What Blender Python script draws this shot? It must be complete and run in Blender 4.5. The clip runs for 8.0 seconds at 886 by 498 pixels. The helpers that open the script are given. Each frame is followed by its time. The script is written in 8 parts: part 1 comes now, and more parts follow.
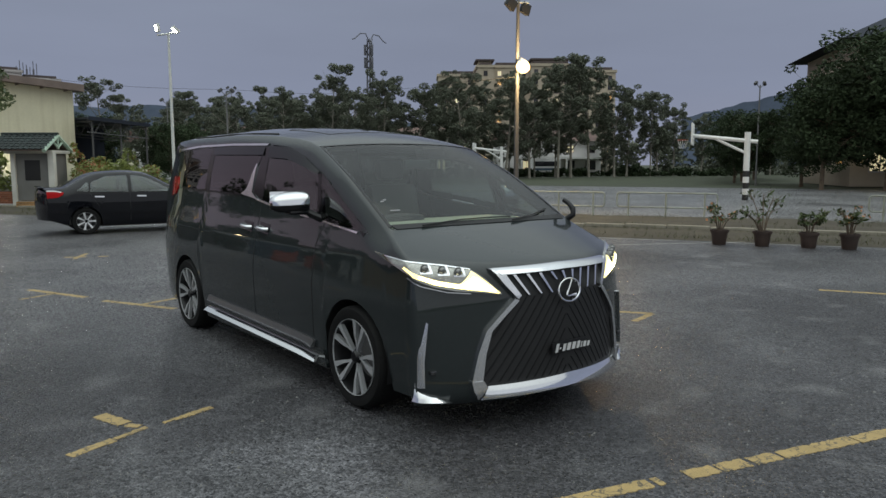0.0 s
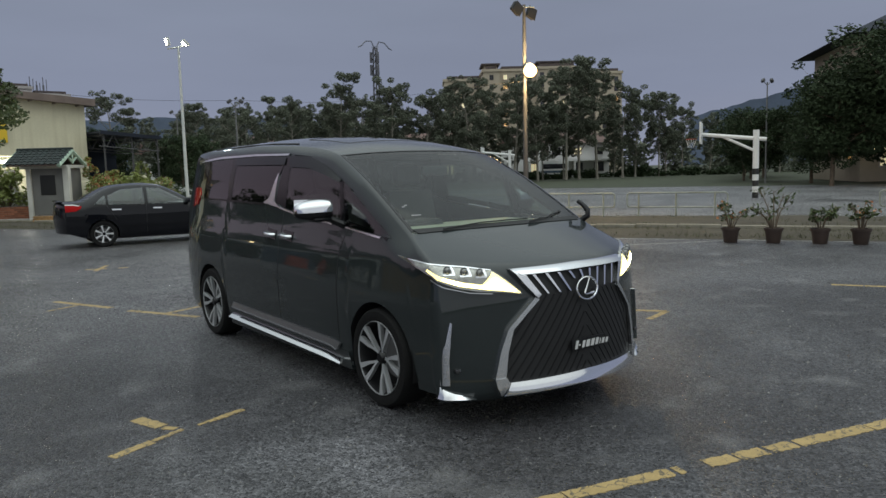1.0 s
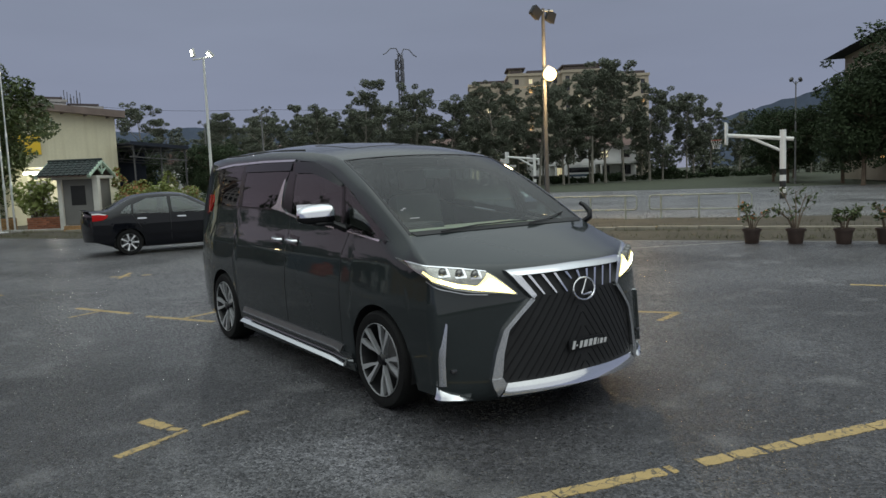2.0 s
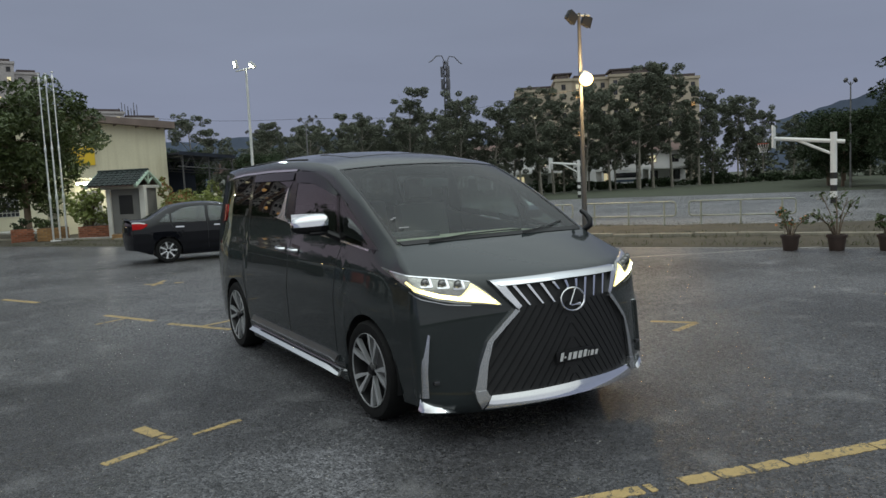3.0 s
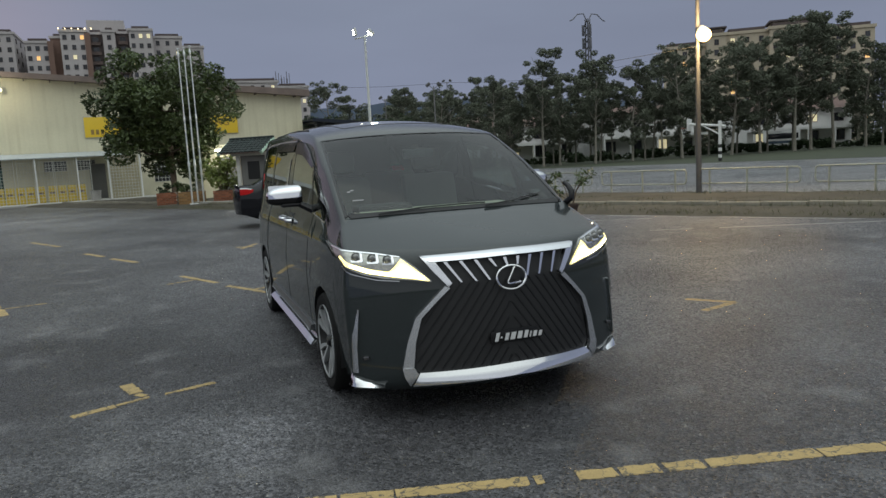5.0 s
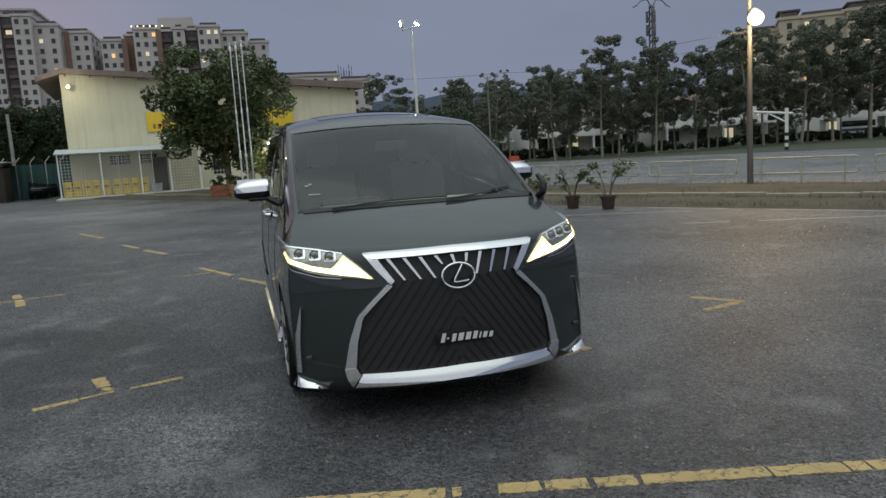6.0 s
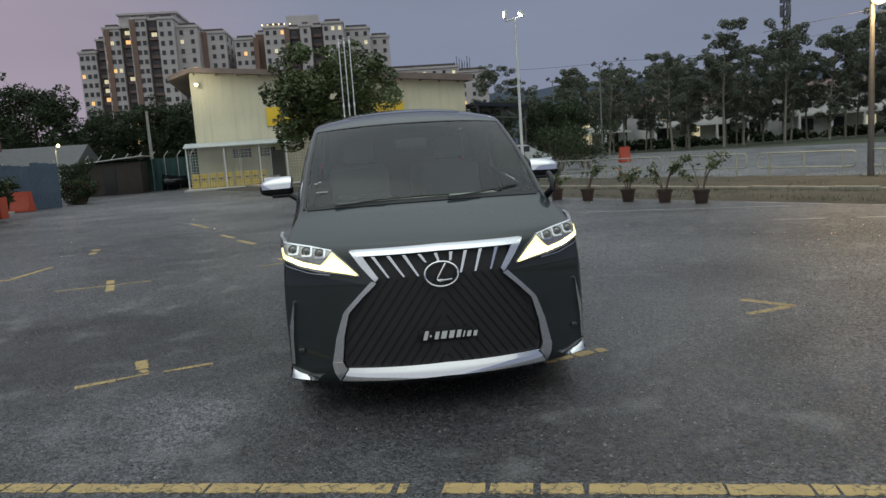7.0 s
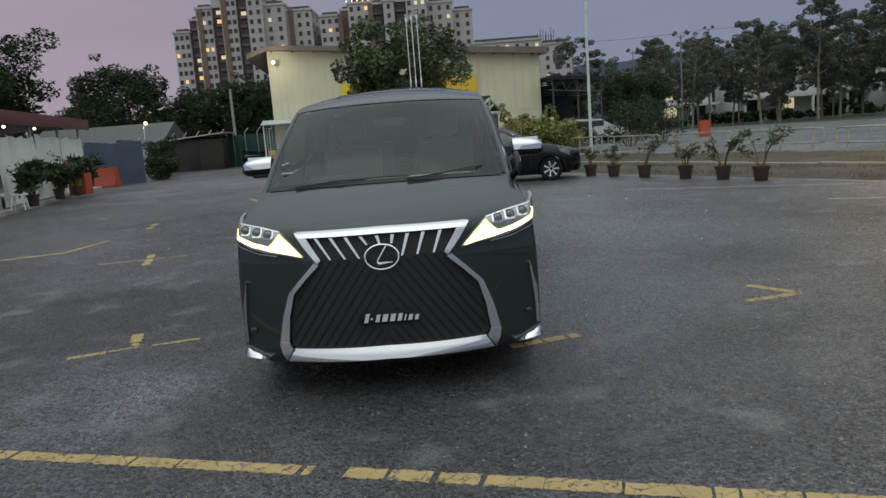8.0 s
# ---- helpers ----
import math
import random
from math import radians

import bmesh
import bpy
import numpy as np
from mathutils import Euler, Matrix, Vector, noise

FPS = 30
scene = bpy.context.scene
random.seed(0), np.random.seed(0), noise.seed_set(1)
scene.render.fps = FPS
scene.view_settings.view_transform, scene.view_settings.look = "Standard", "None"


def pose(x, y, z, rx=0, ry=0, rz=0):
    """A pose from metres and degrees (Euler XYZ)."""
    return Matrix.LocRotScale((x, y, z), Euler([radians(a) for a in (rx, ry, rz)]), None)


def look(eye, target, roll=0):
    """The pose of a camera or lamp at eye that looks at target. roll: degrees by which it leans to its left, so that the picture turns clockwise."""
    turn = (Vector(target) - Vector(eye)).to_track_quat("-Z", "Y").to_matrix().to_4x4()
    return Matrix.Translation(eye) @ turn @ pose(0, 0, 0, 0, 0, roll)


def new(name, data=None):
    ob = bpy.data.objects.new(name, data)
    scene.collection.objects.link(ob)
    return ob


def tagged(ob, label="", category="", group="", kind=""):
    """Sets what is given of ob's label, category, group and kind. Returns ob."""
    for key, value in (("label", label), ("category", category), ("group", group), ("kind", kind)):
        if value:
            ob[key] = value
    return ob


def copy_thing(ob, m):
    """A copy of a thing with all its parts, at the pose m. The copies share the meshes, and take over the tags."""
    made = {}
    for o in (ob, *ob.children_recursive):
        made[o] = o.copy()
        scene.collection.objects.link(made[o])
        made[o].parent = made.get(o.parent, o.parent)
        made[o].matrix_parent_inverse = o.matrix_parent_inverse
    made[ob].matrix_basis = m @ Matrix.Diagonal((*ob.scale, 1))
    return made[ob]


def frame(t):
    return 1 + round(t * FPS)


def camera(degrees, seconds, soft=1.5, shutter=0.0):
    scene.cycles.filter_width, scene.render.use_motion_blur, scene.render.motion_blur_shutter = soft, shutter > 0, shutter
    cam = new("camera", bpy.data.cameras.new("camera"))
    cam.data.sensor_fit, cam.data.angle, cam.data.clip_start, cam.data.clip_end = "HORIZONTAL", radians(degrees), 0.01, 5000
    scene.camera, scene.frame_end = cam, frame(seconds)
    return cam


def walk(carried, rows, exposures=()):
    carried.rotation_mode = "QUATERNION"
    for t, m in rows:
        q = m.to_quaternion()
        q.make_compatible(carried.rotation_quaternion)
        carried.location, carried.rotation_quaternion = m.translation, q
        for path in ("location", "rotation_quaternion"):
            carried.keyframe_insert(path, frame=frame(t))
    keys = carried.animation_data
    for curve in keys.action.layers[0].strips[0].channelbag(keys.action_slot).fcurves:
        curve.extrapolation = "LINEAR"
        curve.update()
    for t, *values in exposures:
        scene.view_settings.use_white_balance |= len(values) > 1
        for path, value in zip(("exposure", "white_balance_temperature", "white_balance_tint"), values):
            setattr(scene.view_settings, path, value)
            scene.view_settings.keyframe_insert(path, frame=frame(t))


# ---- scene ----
cam = camera(62.5, 8.0, soft=1.5)
PATH = [
    (0, (-3.298, -3.933, 1.55), (-2.063, -2.377, 1.322), -0.1),
    (0.5, (-3.343, -3.959, 1.549), (-2.118, -2.393, 1.332), -0.1),
    (1, (-3.45, -4.012, 1.554), (-2.235, -2.439, 1.34), -1.5),
    (1.5, (-3.418, -4.085, 1.536), (-2.231, -2.488, 1.328), -2.2),
    (3, (-2.975, -4.337, 1.529), (-1.926, -2.643, 1.356), -2.8),
    (3.5, (-2.727, -4.438, 1.528), (-1.775, -2.687, 1.354), -3.6),
    (4, (-2.446, -4.6, 1.526), (-1.604, -2.797, 1.326), -3.4),
    (5.5, (-1.49, -4.827, 1.511), (-0.86, -2.947, 1.245), -3.3),
    (6, (-1.138, -4.832, 1.489), (-0.609, -2.922, 1.224), -3.6),
    (6.5, (-0.784, -4.905, 1.491), (-0.448, -2.949, 1.244), -4.2),
    (7, (-0.412, -5.004, 1.487), (-0.199, -3.034, 1.219), -4.0),
    (7.5, (-0.038, -4.994, 1.475), (0.104, -3.023, 1.169), -3.9),
    (8, (0.381, -4.995, 1.467), (0.363, -3.021, 1.148), -4.4),
]
walk(cam, [(t, look(eye, target, roll)) for t, eye, target, roll in PATH], exposures=[(0, 0.38, 6600, 2), (4, 0.34, 6550, 2), (8, 0.30, 6500, 3)])

# ---- sky, soft dusk light, lamps ----
world = bpy.data.worlds.new("dusk")
scene.world = world
world.use_nodes = True
wn, wl = world.node_tree.nodes, world.node_tree.links
wn.clear()
w_out = wn.new("ShaderNodeOutputWorld")
w_bg = wn.new("ShaderNodeBackground")
w_tc = wn.new("ShaderNodeTexCoord")
w_sep = wn.new("ShaderNodeSeparateXYZ")
wl.new(w_tc.outputs["Generated"], w_sep.inputs[0])
w_ramp = wn.new("ShaderNodeValToRGB")
w_ramp.color_ramp.elements[0].position = 0.0
w_ramp.color_ramp.elements[0].color = (0.215, 0.222, 0.305, 1)
w_ramp.color_ramp.elements[1].position = 1.0
w_ramp.color_ramp.elements[1].color = (0.92, 1.00, 1.10, 1)
for at, col in ((0.10, (0.186, 0.203, 0.290, 1)), (0.30, (0.180, 0.198, 0.272, 1)), (0.50, (0.46, 0.49, 0.53, 1))):
    el = w_ramp.color_ramp.elements.new(at)
    el.color = col
wl.new(w_sep.outputs["Z"], w_ramp.inputs[0])
# the afterglow in the west, low over the horizon
w_dot = wn.new("ShaderNodeVectorMath")
w_dot.operation = "DOT_PRODUCT"
w_dot.inputs[1].default_value = (-0.66, 0.75, -0.05)
wl.new(w_tc.outputs["Generated"], w_dot.inputs[0])
w_map = wn.new("ShaderNodeMapRange")
w_map.inputs["From Min"].default_value, w_map.inputs["From Max"].default_value = 0.70, 1.0
w_map.inputs["To Min"].default_value, w_map.inputs["To Max"].default_value = 0.0, 0.75
w_map.interpolation_type = "SMOOTHSTEP"
wl.new(w_dot.outputs["Value"], w_map.inputs["Value"])
w_noise = wn.new("ShaderNodeTexNoise")
w_noise.inputs["Scale"].default_value = 2.2
w_noise.inputs["Detail"].default_value = 5
w_sq = wn.new("ShaderNodeMapping")
w_sq.inputs["Scale"].default_value = (1, 1, 5)
wl.new(w_tc.outputs["Generated"], w_sq.inputs[0])
wl.new(w_sq.outputs[0], w_noise.inputs["Vector"])
w_glow = wn.new("ShaderNodeMixRGB")
w_glow.inputs[2].default_value = (0.365, 0.272, 0.332, 1)
w_low, w_cut = wn.new("ShaderNodeMapRange"), wn.new("ShaderNodeMath")
w_low.inputs["From Min"].default_value, w_low.inputs["From Max"].default_value = 0.22, 0.48
w_low.inputs["To Min"].default_value, w_low.inputs["To Max"].default_value = 1.0, 0.0
w_low.interpolation_type = "SMOOTHSTEP"
w_cut.operation = "MULTIPLY"
wl.new(w_sep.outputs["Z"], w_low.inputs["Value"])
wl.new(w_map.outputs[0], w_cut.inputs[0])
wl.new(w_low.outputs[0], w_cut.inputs[1])
wl.new(w_cut.outputs[0], w_glow.inputs[0])
wl.new(w_ramp.outputs[0], w_glow.inputs[1])
w_cl = wn.new("ShaderNodeMapRange")
w_cl.inputs["To Min"].default_value, w_cl.inputs["To Max"].default_value = 0.86, 1.14
wl.new(w_noise.outputs[0], w_cl.inputs["Value"])
w_mul = wn.new("ShaderNodeVectorMath")
w_mul.operation = "MULTIPLY"
wl.new(w_glow.outputs[0], w_mul.inputs[0])
wl.new(w_cl.outputs[0], w_mul.inputs[1])
wl.new(w_mul.outputs[0], w_bg.inputs[0])
w_bg.inputs[1].default_value = 1.0
wl.new(w_bg.outputs[0], w_out.inputs[0])


def lamp(name, kind, energy, colour, m, size=0.2):
    data = bpy.data.lights.new(name, kind)
    data.energy, data.color = energy, colour
    if kind == "SUN":
        data.angle = size
    elif kind == "AREA":
        data.size = size
    else:
        data.shadow_soft_size = size
    ob = new(name, data)
    ob.matrix_world = m
    return ob


# wide soft fill added to lift the ground; no sun is up
lamp("sun_fill", "SUN", 0.6, (1.0, 0.98, 0.88), look((-6, -14, 30), (0, 4, 0)), radians(120))
lamp("sodium_light", "POINT", 520, (1.0, 0.66, 0.32), pose(12.55, 11.95, 4.50), 0.2)
lamp("hall_wall_light", "POINT", 60, (1.0, 0.90, 0.70), pose(-10.3, 43.2, 6.75), 0.1)
lamp("flood_light", "SPOT", 420, (0.95, 0.97, 1.0), look((6.7, 25.5, 6.7), (3, 8, 0)), 0.2)
lamp("street_light", "POINT", 18, (1.0, 0.74, 0.40), pose(-18.75, 43.5, 3.25), 0.12)
lamp("porch_light", "POINT", 85, (1.0, 0.96, 0.86), pose(1.6, 32.6, 2.2), 0.25)


# ---- materials ----
def mat(name, base, rough=0.6, metal=0.0, vary=0.25, scale=6.0, bump=0.15, coat=0.0, fine=60.0, dirt=None, piece=0.0, spec=0.5):
    """A node material: two scales of noise tint the base, the fine one lifts a relief."""
    m = bpy.data.materials.new(name)
    m.use_nodes = True
    n, k = m.node_tree.nodes, m.node_tree.links
    p = n["Principled BSDF"]
    p.inputs["Roughness"].default_value, p.inputs["Metallic"].default_value = rough, metal
    p.inputs["Coat Weight"].default_value = coat
    p.inputs["Specular IOR Level"].default_value = spec
    p.inputs["Coat Roughness"].default_value = 0.03
    tc = n.new("ShaderNodeTexCoord")
    big, small = n.new("ShaderNodeTexNoise"), n.new("ShaderNodeTexNoise")
    big.inputs["Scale"].default_value, small.inputs["Scale"].default_value = scale, fine
    big.inputs["Detail"].default_value, small.inputs["Detail"].default_value = 6, 4
    for x in (big, small):
        k.new(tc.outputs["Object"], x.inputs["Vector"])
    add = n.new("ShaderNodeMath")
    add.operation = "MULTIPLY_ADD"
    add.inputs[1].default_value, add.inputs[2].default_value = 0.4, 0.0
    k.new(small.outputs[0], add.inputs[0])
    mix_f = n.new("ShaderNodeMath")
    mix_f.operation = "MULTIPLY_ADD"
    mix_f.inputs[1].default_value = 0.6
    k.new(big.outputs[0], mix_f.inputs[0])
    k.new(add.outputs[0], mix_f.inputs[2])
    rng = n.new("ShaderNodeMapRange")
    rng.inputs["From Min"].default_value, rng.inputs["From Max"].default_value = 0.3, 0.7
    k.new(mix_f.outputs[0], rng.inputs["Value"])
    ramp = n.new("ShaderNodeMixRGB")
    lo = dirt if dirt else tuple(c * (1 - vary) for c in base)
    hi = tuple(min(1, c * (1 + vary * 0.7)) for c in base)
    ramp.inputs[1].default_value, ramp.inputs[2].default_value = (*lo, 1), (*hi, 1)
    k.new(rng.outputs[0], ramp.inputs[0])
    last = ramp.outputs[0]
    if piece:
        info = n.new("ShaderNodeObjectInfo")
        hsv = n.new("ShaderNodeHueSaturation")
        pr = n.new("ShaderNodeMapRange")
        pr.inputs["To Min"].default_value, pr.inputs["To Max"].default_value = 1 - piece, 1 + piece
        k.new(info.outputs["Random"], pr.inputs["Value"])
        k.new(pr.outputs[0], hsv.inputs["Value"])
        k.new(last, hsv.inputs["Color"])
        last = hsv.outputs[0]
    k.new(last, p.inputs["Base Color"])
    if bump:
        b = n.new("ShaderNodeBump")
        b.inputs["Strength"].default_value, b.inputs["Distance"].default_value = bump, 0.01
        k.new(small.outputs[0], b.inputs["Height"])
        k.new(b.outputs[0], p.inputs["Normal"])
    return m


def glow(name, colour, strength):
    m = bpy.data.materials.new(name)
    m.use_nodes = True
    p = m.node_tree.nodes["Principled BSDF"]
    p.inputs["Base Color"].default_value = (*colour, 1)
    p.inputs["Emission Color"].default_value = (*colour, 1)
    p.inputs["Emission Strength"].default_value = strength
    return m


def glass(name, tint, rough=0.02, ior=1.6):
    """A thin pane: clear through, with the gloss of glass."""
    m = bpy.data.materials.new(name)
    m.use_nodes = True
    n, k = m.node_tree.nodes, m.node_tree.links
    n.clear()
    out, mx = n.new("ShaderNodeOutputMaterial"), n.new("ShaderNodeMixShader")
    tr, gl, lw = n.new("ShaderNodeBsdfTransparent"), n.new("ShaderNodeBsdfGlossy"), n.new("ShaderNodeLayerWeight")
    tr.inputs[0].default_value = (*tint, 1)
    gl.inputs["Roughness"].default_value = rough
    lw.inputs["Blend"].default_value = 0.5
    f0 = ((ior - 1) / (ior + 1)) ** 2
    pw, fr = n.new("ShaderNodeMath"), n.new("ShaderNodeMath")
    pw.operation, fr.operation = "POWER", "MULTIPLY_ADD"
    pw.inputs[1].default_value, fr.inputs[1].default_value, fr.inputs[2].default_value = 5.0, 1 - f0, f0
    k.new(lw.outputs["Facing"], pw.inputs[0])
    k.new(pw.outputs[0], fr.inputs[0])
    k.new(fr.outputs[0], mx.inputs[0])
    k.new(tr.outputs[0], mx.inputs[1])
    k.new(gl.outputs[0], mx.inputs[2])
    k.new(mx.outputs[0], out.inputs[0])
    return m


def asphalt_mat(name, dark, light, stain, stone=95.0, scuffs_and_light=()):
    """Worn chip-seal: chippings by a cell texture, wide stains and pale worn tracks."""
    m = bpy.data.materials.new(name)
    m.use_nodes = True
    n, k = m.node_tree.nodes, m.node_tree.links
    p = n["Principled BSDF"]
    tc = n.new("ShaderNodeTexCoord")
    vor, vor2 = n.new("ShaderNodeTexVoronoi"), n.new("ShaderNodeTexVoronoi")
    vor.inputs["Scale"].default_value, vor2.inputs["Scale"].default_value = stone, stone * 0.42
    nz, wide, mid = (n.new("ShaderNodeTexNoise") for _ in range(3))
    nz.inputs["Scale"].default_value, wide.inputs["Scale"].default_value, mid.inputs["Scale"].default_value = 35, 0.33, 2.1
    nz.inputs["Detail"].default_value = wide.inputs["Detail"].default_value = mid.inputs["Detail"].default_value = 7
    for x in (vor, vor2, nz, wide, mid):
        k.new(tc.outputs["Object"], x.inputs["Vector"])
    sep = n.new("ShaderNodeSeparateColor")
    k.new(vor.outputs["Color"], sep.inputs[0])
    r1 = n.new("ShaderNodeMapRange")
    r1.inputs["From Min"].default_value, r1.inputs["From Max"].default_value = 0.1, 0.95
    k.new(sep.outputs[0], r1.inputs["Value"])
    chips = n.new("ShaderNodeMixRGB")
    chips.inputs[1].default_value, chips.inputs[2].default_value = (*dark, 1), (*light, 1)
    k.new(r1.outputs[0], chips.inputs[0])
    sep2 = n.new("ShaderNodeSeparateColor")
    k.new(vor2.outputs["Color"], sep2.inputs[0])
    r4 = n.new("ShaderNodeMapRange")
    r4.inputs["To Min"].default_value, r4.inputs["To Max"].default_value = 0.68, 1.32
    k.new(sep2.outputs[1], r4.inputs["Value"])
    blot = n.new("ShaderNodeMixRGB")
    blot.blend_type = "MULTIPLY"
    blot.inputs[0].default_value = 1
    k.new(chips.outputs[0], blot.inputs[1])
    k.new(r4.outputs[0], blot.inputs[2])
    r2 = n.new("ShaderNodeMapRange")
    r2.inputs["From Min"].default_value, r2.inputs["From Max"].default_value = 0.43, 0.60
    k.new(wide.outputs[0], r2.inputs["Value"])
    st = n.new("ShaderNodeMixRGB")
    st.blend_type = "MULTIPLY"
    st.inputs[2].default_value = (*stain, 1)
    k.new(r2.outputs[0], st.inputs[0])
    k.new(blot.outputs[0], st.inputs[1])
    r3 = n.new("ShaderNodeMapRange")
    r3.inputs["From Min"].default_value, r3.inputs["From Max"].default_value = 0.56, 0.74
    r3.inputs["To Max"].default_value = 0.5
    k.new(mid.outputs[0], r3.inputs["Value"])
    dust = n.new("ShaderNodeMixRGB")
    dust.inputs[2].default_value = (light[0] * 1.5, light[1] * 1.48, light[2] * 1.42, 1)
    k.new(r3.outputs[0], dust.inputs[0])
    k.new(st.outputs[0], dust.inputs[1])
    last = dust.outputs[0]
    for x, y, rx, ry, turn, factor in scuffs_and_light:
        # a ragged-rimmed area: wear, oil, and some painted light and dark
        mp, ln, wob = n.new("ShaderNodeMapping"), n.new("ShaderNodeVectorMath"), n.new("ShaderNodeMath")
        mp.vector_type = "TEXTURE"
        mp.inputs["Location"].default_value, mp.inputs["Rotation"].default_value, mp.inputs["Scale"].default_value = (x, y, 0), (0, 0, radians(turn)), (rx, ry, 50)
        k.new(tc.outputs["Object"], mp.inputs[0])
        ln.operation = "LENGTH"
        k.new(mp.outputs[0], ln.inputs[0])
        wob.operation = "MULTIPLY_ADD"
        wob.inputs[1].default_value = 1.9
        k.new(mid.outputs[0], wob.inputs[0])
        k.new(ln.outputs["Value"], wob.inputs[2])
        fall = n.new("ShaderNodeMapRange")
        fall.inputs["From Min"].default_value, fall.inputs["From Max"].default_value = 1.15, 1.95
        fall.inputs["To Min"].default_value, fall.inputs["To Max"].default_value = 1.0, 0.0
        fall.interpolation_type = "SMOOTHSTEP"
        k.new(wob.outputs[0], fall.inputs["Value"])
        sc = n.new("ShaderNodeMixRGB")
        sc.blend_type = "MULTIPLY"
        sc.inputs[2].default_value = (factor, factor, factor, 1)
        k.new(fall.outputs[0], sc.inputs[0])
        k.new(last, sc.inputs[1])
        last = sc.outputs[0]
    k.new(last, p.inputs["Base Color"])
    r5 = n.new("ShaderNodeMapRange")
    r5.inputs["To Min"].default_value, r5.inputs["To Max"].default_value = 0.12, 0.85
    k.new(sep.outputs[1], r5.inputs["Value"])
    k.new(r5.outputs[0], p.inputs["Roughness"])
    b = n.new("ShaderNodeBump")
    b.inputs["Strength"].default_value, b.inputs["Distance"].default_value = 0.7, 0.010
    inv = n.new("ShaderNodeMath")
    inv.operation = "SUBTRACT"
    inv.inputs[0].default_value = 1.0
    k.new(vor.outputs["Distance"], inv.inputs[1])
    k.new(inv.outputs[0], b.inputs["Height"])
    k.new(b.outputs[0], p.inputs["Normal"])
    return m


def worn_paint(name, base, under):
    """Road paint: cracked into plates, worn through in spots to the dark surface below."""
    m = mat(name, base, 0.75, vary=0.25, scale=7, fine=80, bump=0.5)
    n, k = m.node_tree.nodes, m.node_tree.links
    p = n["Principled BSDF"]
    was = p.inputs["Base Color"].links[0].from_socket
    tc = n.new("ShaderNodeTexCoord")
    cr, no, warp = n.new("ShaderNodeTexVoronoi"), n.new("ShaderNodeTexNoise"), n.new("ShaderNodeTexNoise")
    cr.feature = "DISTANCE_TO_EDGE"
    cr.inputs["Scale"].default_value, no.inputs["Scale"].default_value, warp.inputs["Scale"].default_value = 9, 26, 14
    no.inputs["Detail"].default_value = 8
    mixv = n.new("ShaderNodeMixRGB")
    mixv.inputs[0].default_value = 0.12
    k.new(tc.outputs["Object"], mixv.inputs[1])
    k.new(tc.outputs["Object"], warp.inputs["Vector"])
    k.new(warp.outputs["Color"], mixv.inputs[2])
    k.new(mixv.outputs[0], cr.inputs["Vector"])
    k.new(tc.outputs["Object"], no.inputs["Vector"])
    a, b, mx = n.new("ShaderNodeMapRange"), n.new("ShaderNodeMapRange"), n.new("ShaderNodeMath")
    a.inputs["From Min"].default_value, a.inputs["From Max"].default_value = 0.012, 0.035
    a.inputs["To Min"].default_value, a.inputs["To Max"].default_value = 0.85, 0.0
    b.inputs["From Min"].default_value, b.inputs["From Max"].default_value = 0.60, 0.70
    b.inputs["To Max"].default_value = 0.9
    mx.operation = "MAXIMUM"
    k.new(cr.outputs["Distance"], a.inputs["Value"])
    k.new(no.outputs[0], b.inputs["Value"])
    k.new(a.outputs[0], mx.inputs[0])
    k.new(b.outputs[0], mx.inputs[1])
    out = n.new("ShaderNodeMixRGB")
    out.inputs[2].default_value = (*under, 1)
    k.new(mx.outputs[0], out.inputs[0])
    k.new(was, out.inputs[1])
    k.new(out.outputs[0], p.inputs["Base Color"])
    return m


M = {}
# areas at x -4.4, -3.9: lamp falloff painted dark; x -8: painted sky sheen
M["asphalt"] = asphalt_mat("asphalt", (0.022, 0.0222, 0.0245), (0.138, 0.137, 0.144), (0.50, 0.49, 0.51), 82,
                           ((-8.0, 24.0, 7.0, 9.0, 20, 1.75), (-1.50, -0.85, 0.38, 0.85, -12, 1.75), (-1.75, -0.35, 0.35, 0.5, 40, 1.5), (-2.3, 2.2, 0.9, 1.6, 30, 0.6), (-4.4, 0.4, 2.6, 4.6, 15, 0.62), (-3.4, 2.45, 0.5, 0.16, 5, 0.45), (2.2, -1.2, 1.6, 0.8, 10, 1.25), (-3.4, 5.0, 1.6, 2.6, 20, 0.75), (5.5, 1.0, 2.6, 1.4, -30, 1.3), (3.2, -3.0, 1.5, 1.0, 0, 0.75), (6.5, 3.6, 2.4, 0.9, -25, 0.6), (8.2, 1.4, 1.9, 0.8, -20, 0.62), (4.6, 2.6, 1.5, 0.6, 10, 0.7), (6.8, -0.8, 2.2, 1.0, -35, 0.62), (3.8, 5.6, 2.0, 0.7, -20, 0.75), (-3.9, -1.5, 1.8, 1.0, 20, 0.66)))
M["court"] = asphalt_mat("court_asphalt", (0.08, 0.08, 0.085), (0.205, 0.205, 0.205), (0.62, 0.62, 0.62), 40, ((26.2, 8.9, 1.2, 3.0, -28, 0.40), (32.7, 18.8, 1.0, 3.2, -28, 0.45), (21.2, 40.3, 1.4, 5.0, -30, 0.50), (27.3, 36.9, 1.2, 4.0, -28, 0.50)))
M["yellow_paint"] = worn_paint("yellow_paint", (0.41, 0.295, 0.125), (0.06, 0.058, 0.052))
M["white_paint_worn"] = mat("white_paint_worn", (0.36, 0.35, 0.33), 0.75, vary=0.5, scale=5, bump=0.4)
M["grass"] = mat("grass", (0.044, 0.052, 0.027), 0.9, vary=0.5, scale=0.8, fine=14, bump=0.8)
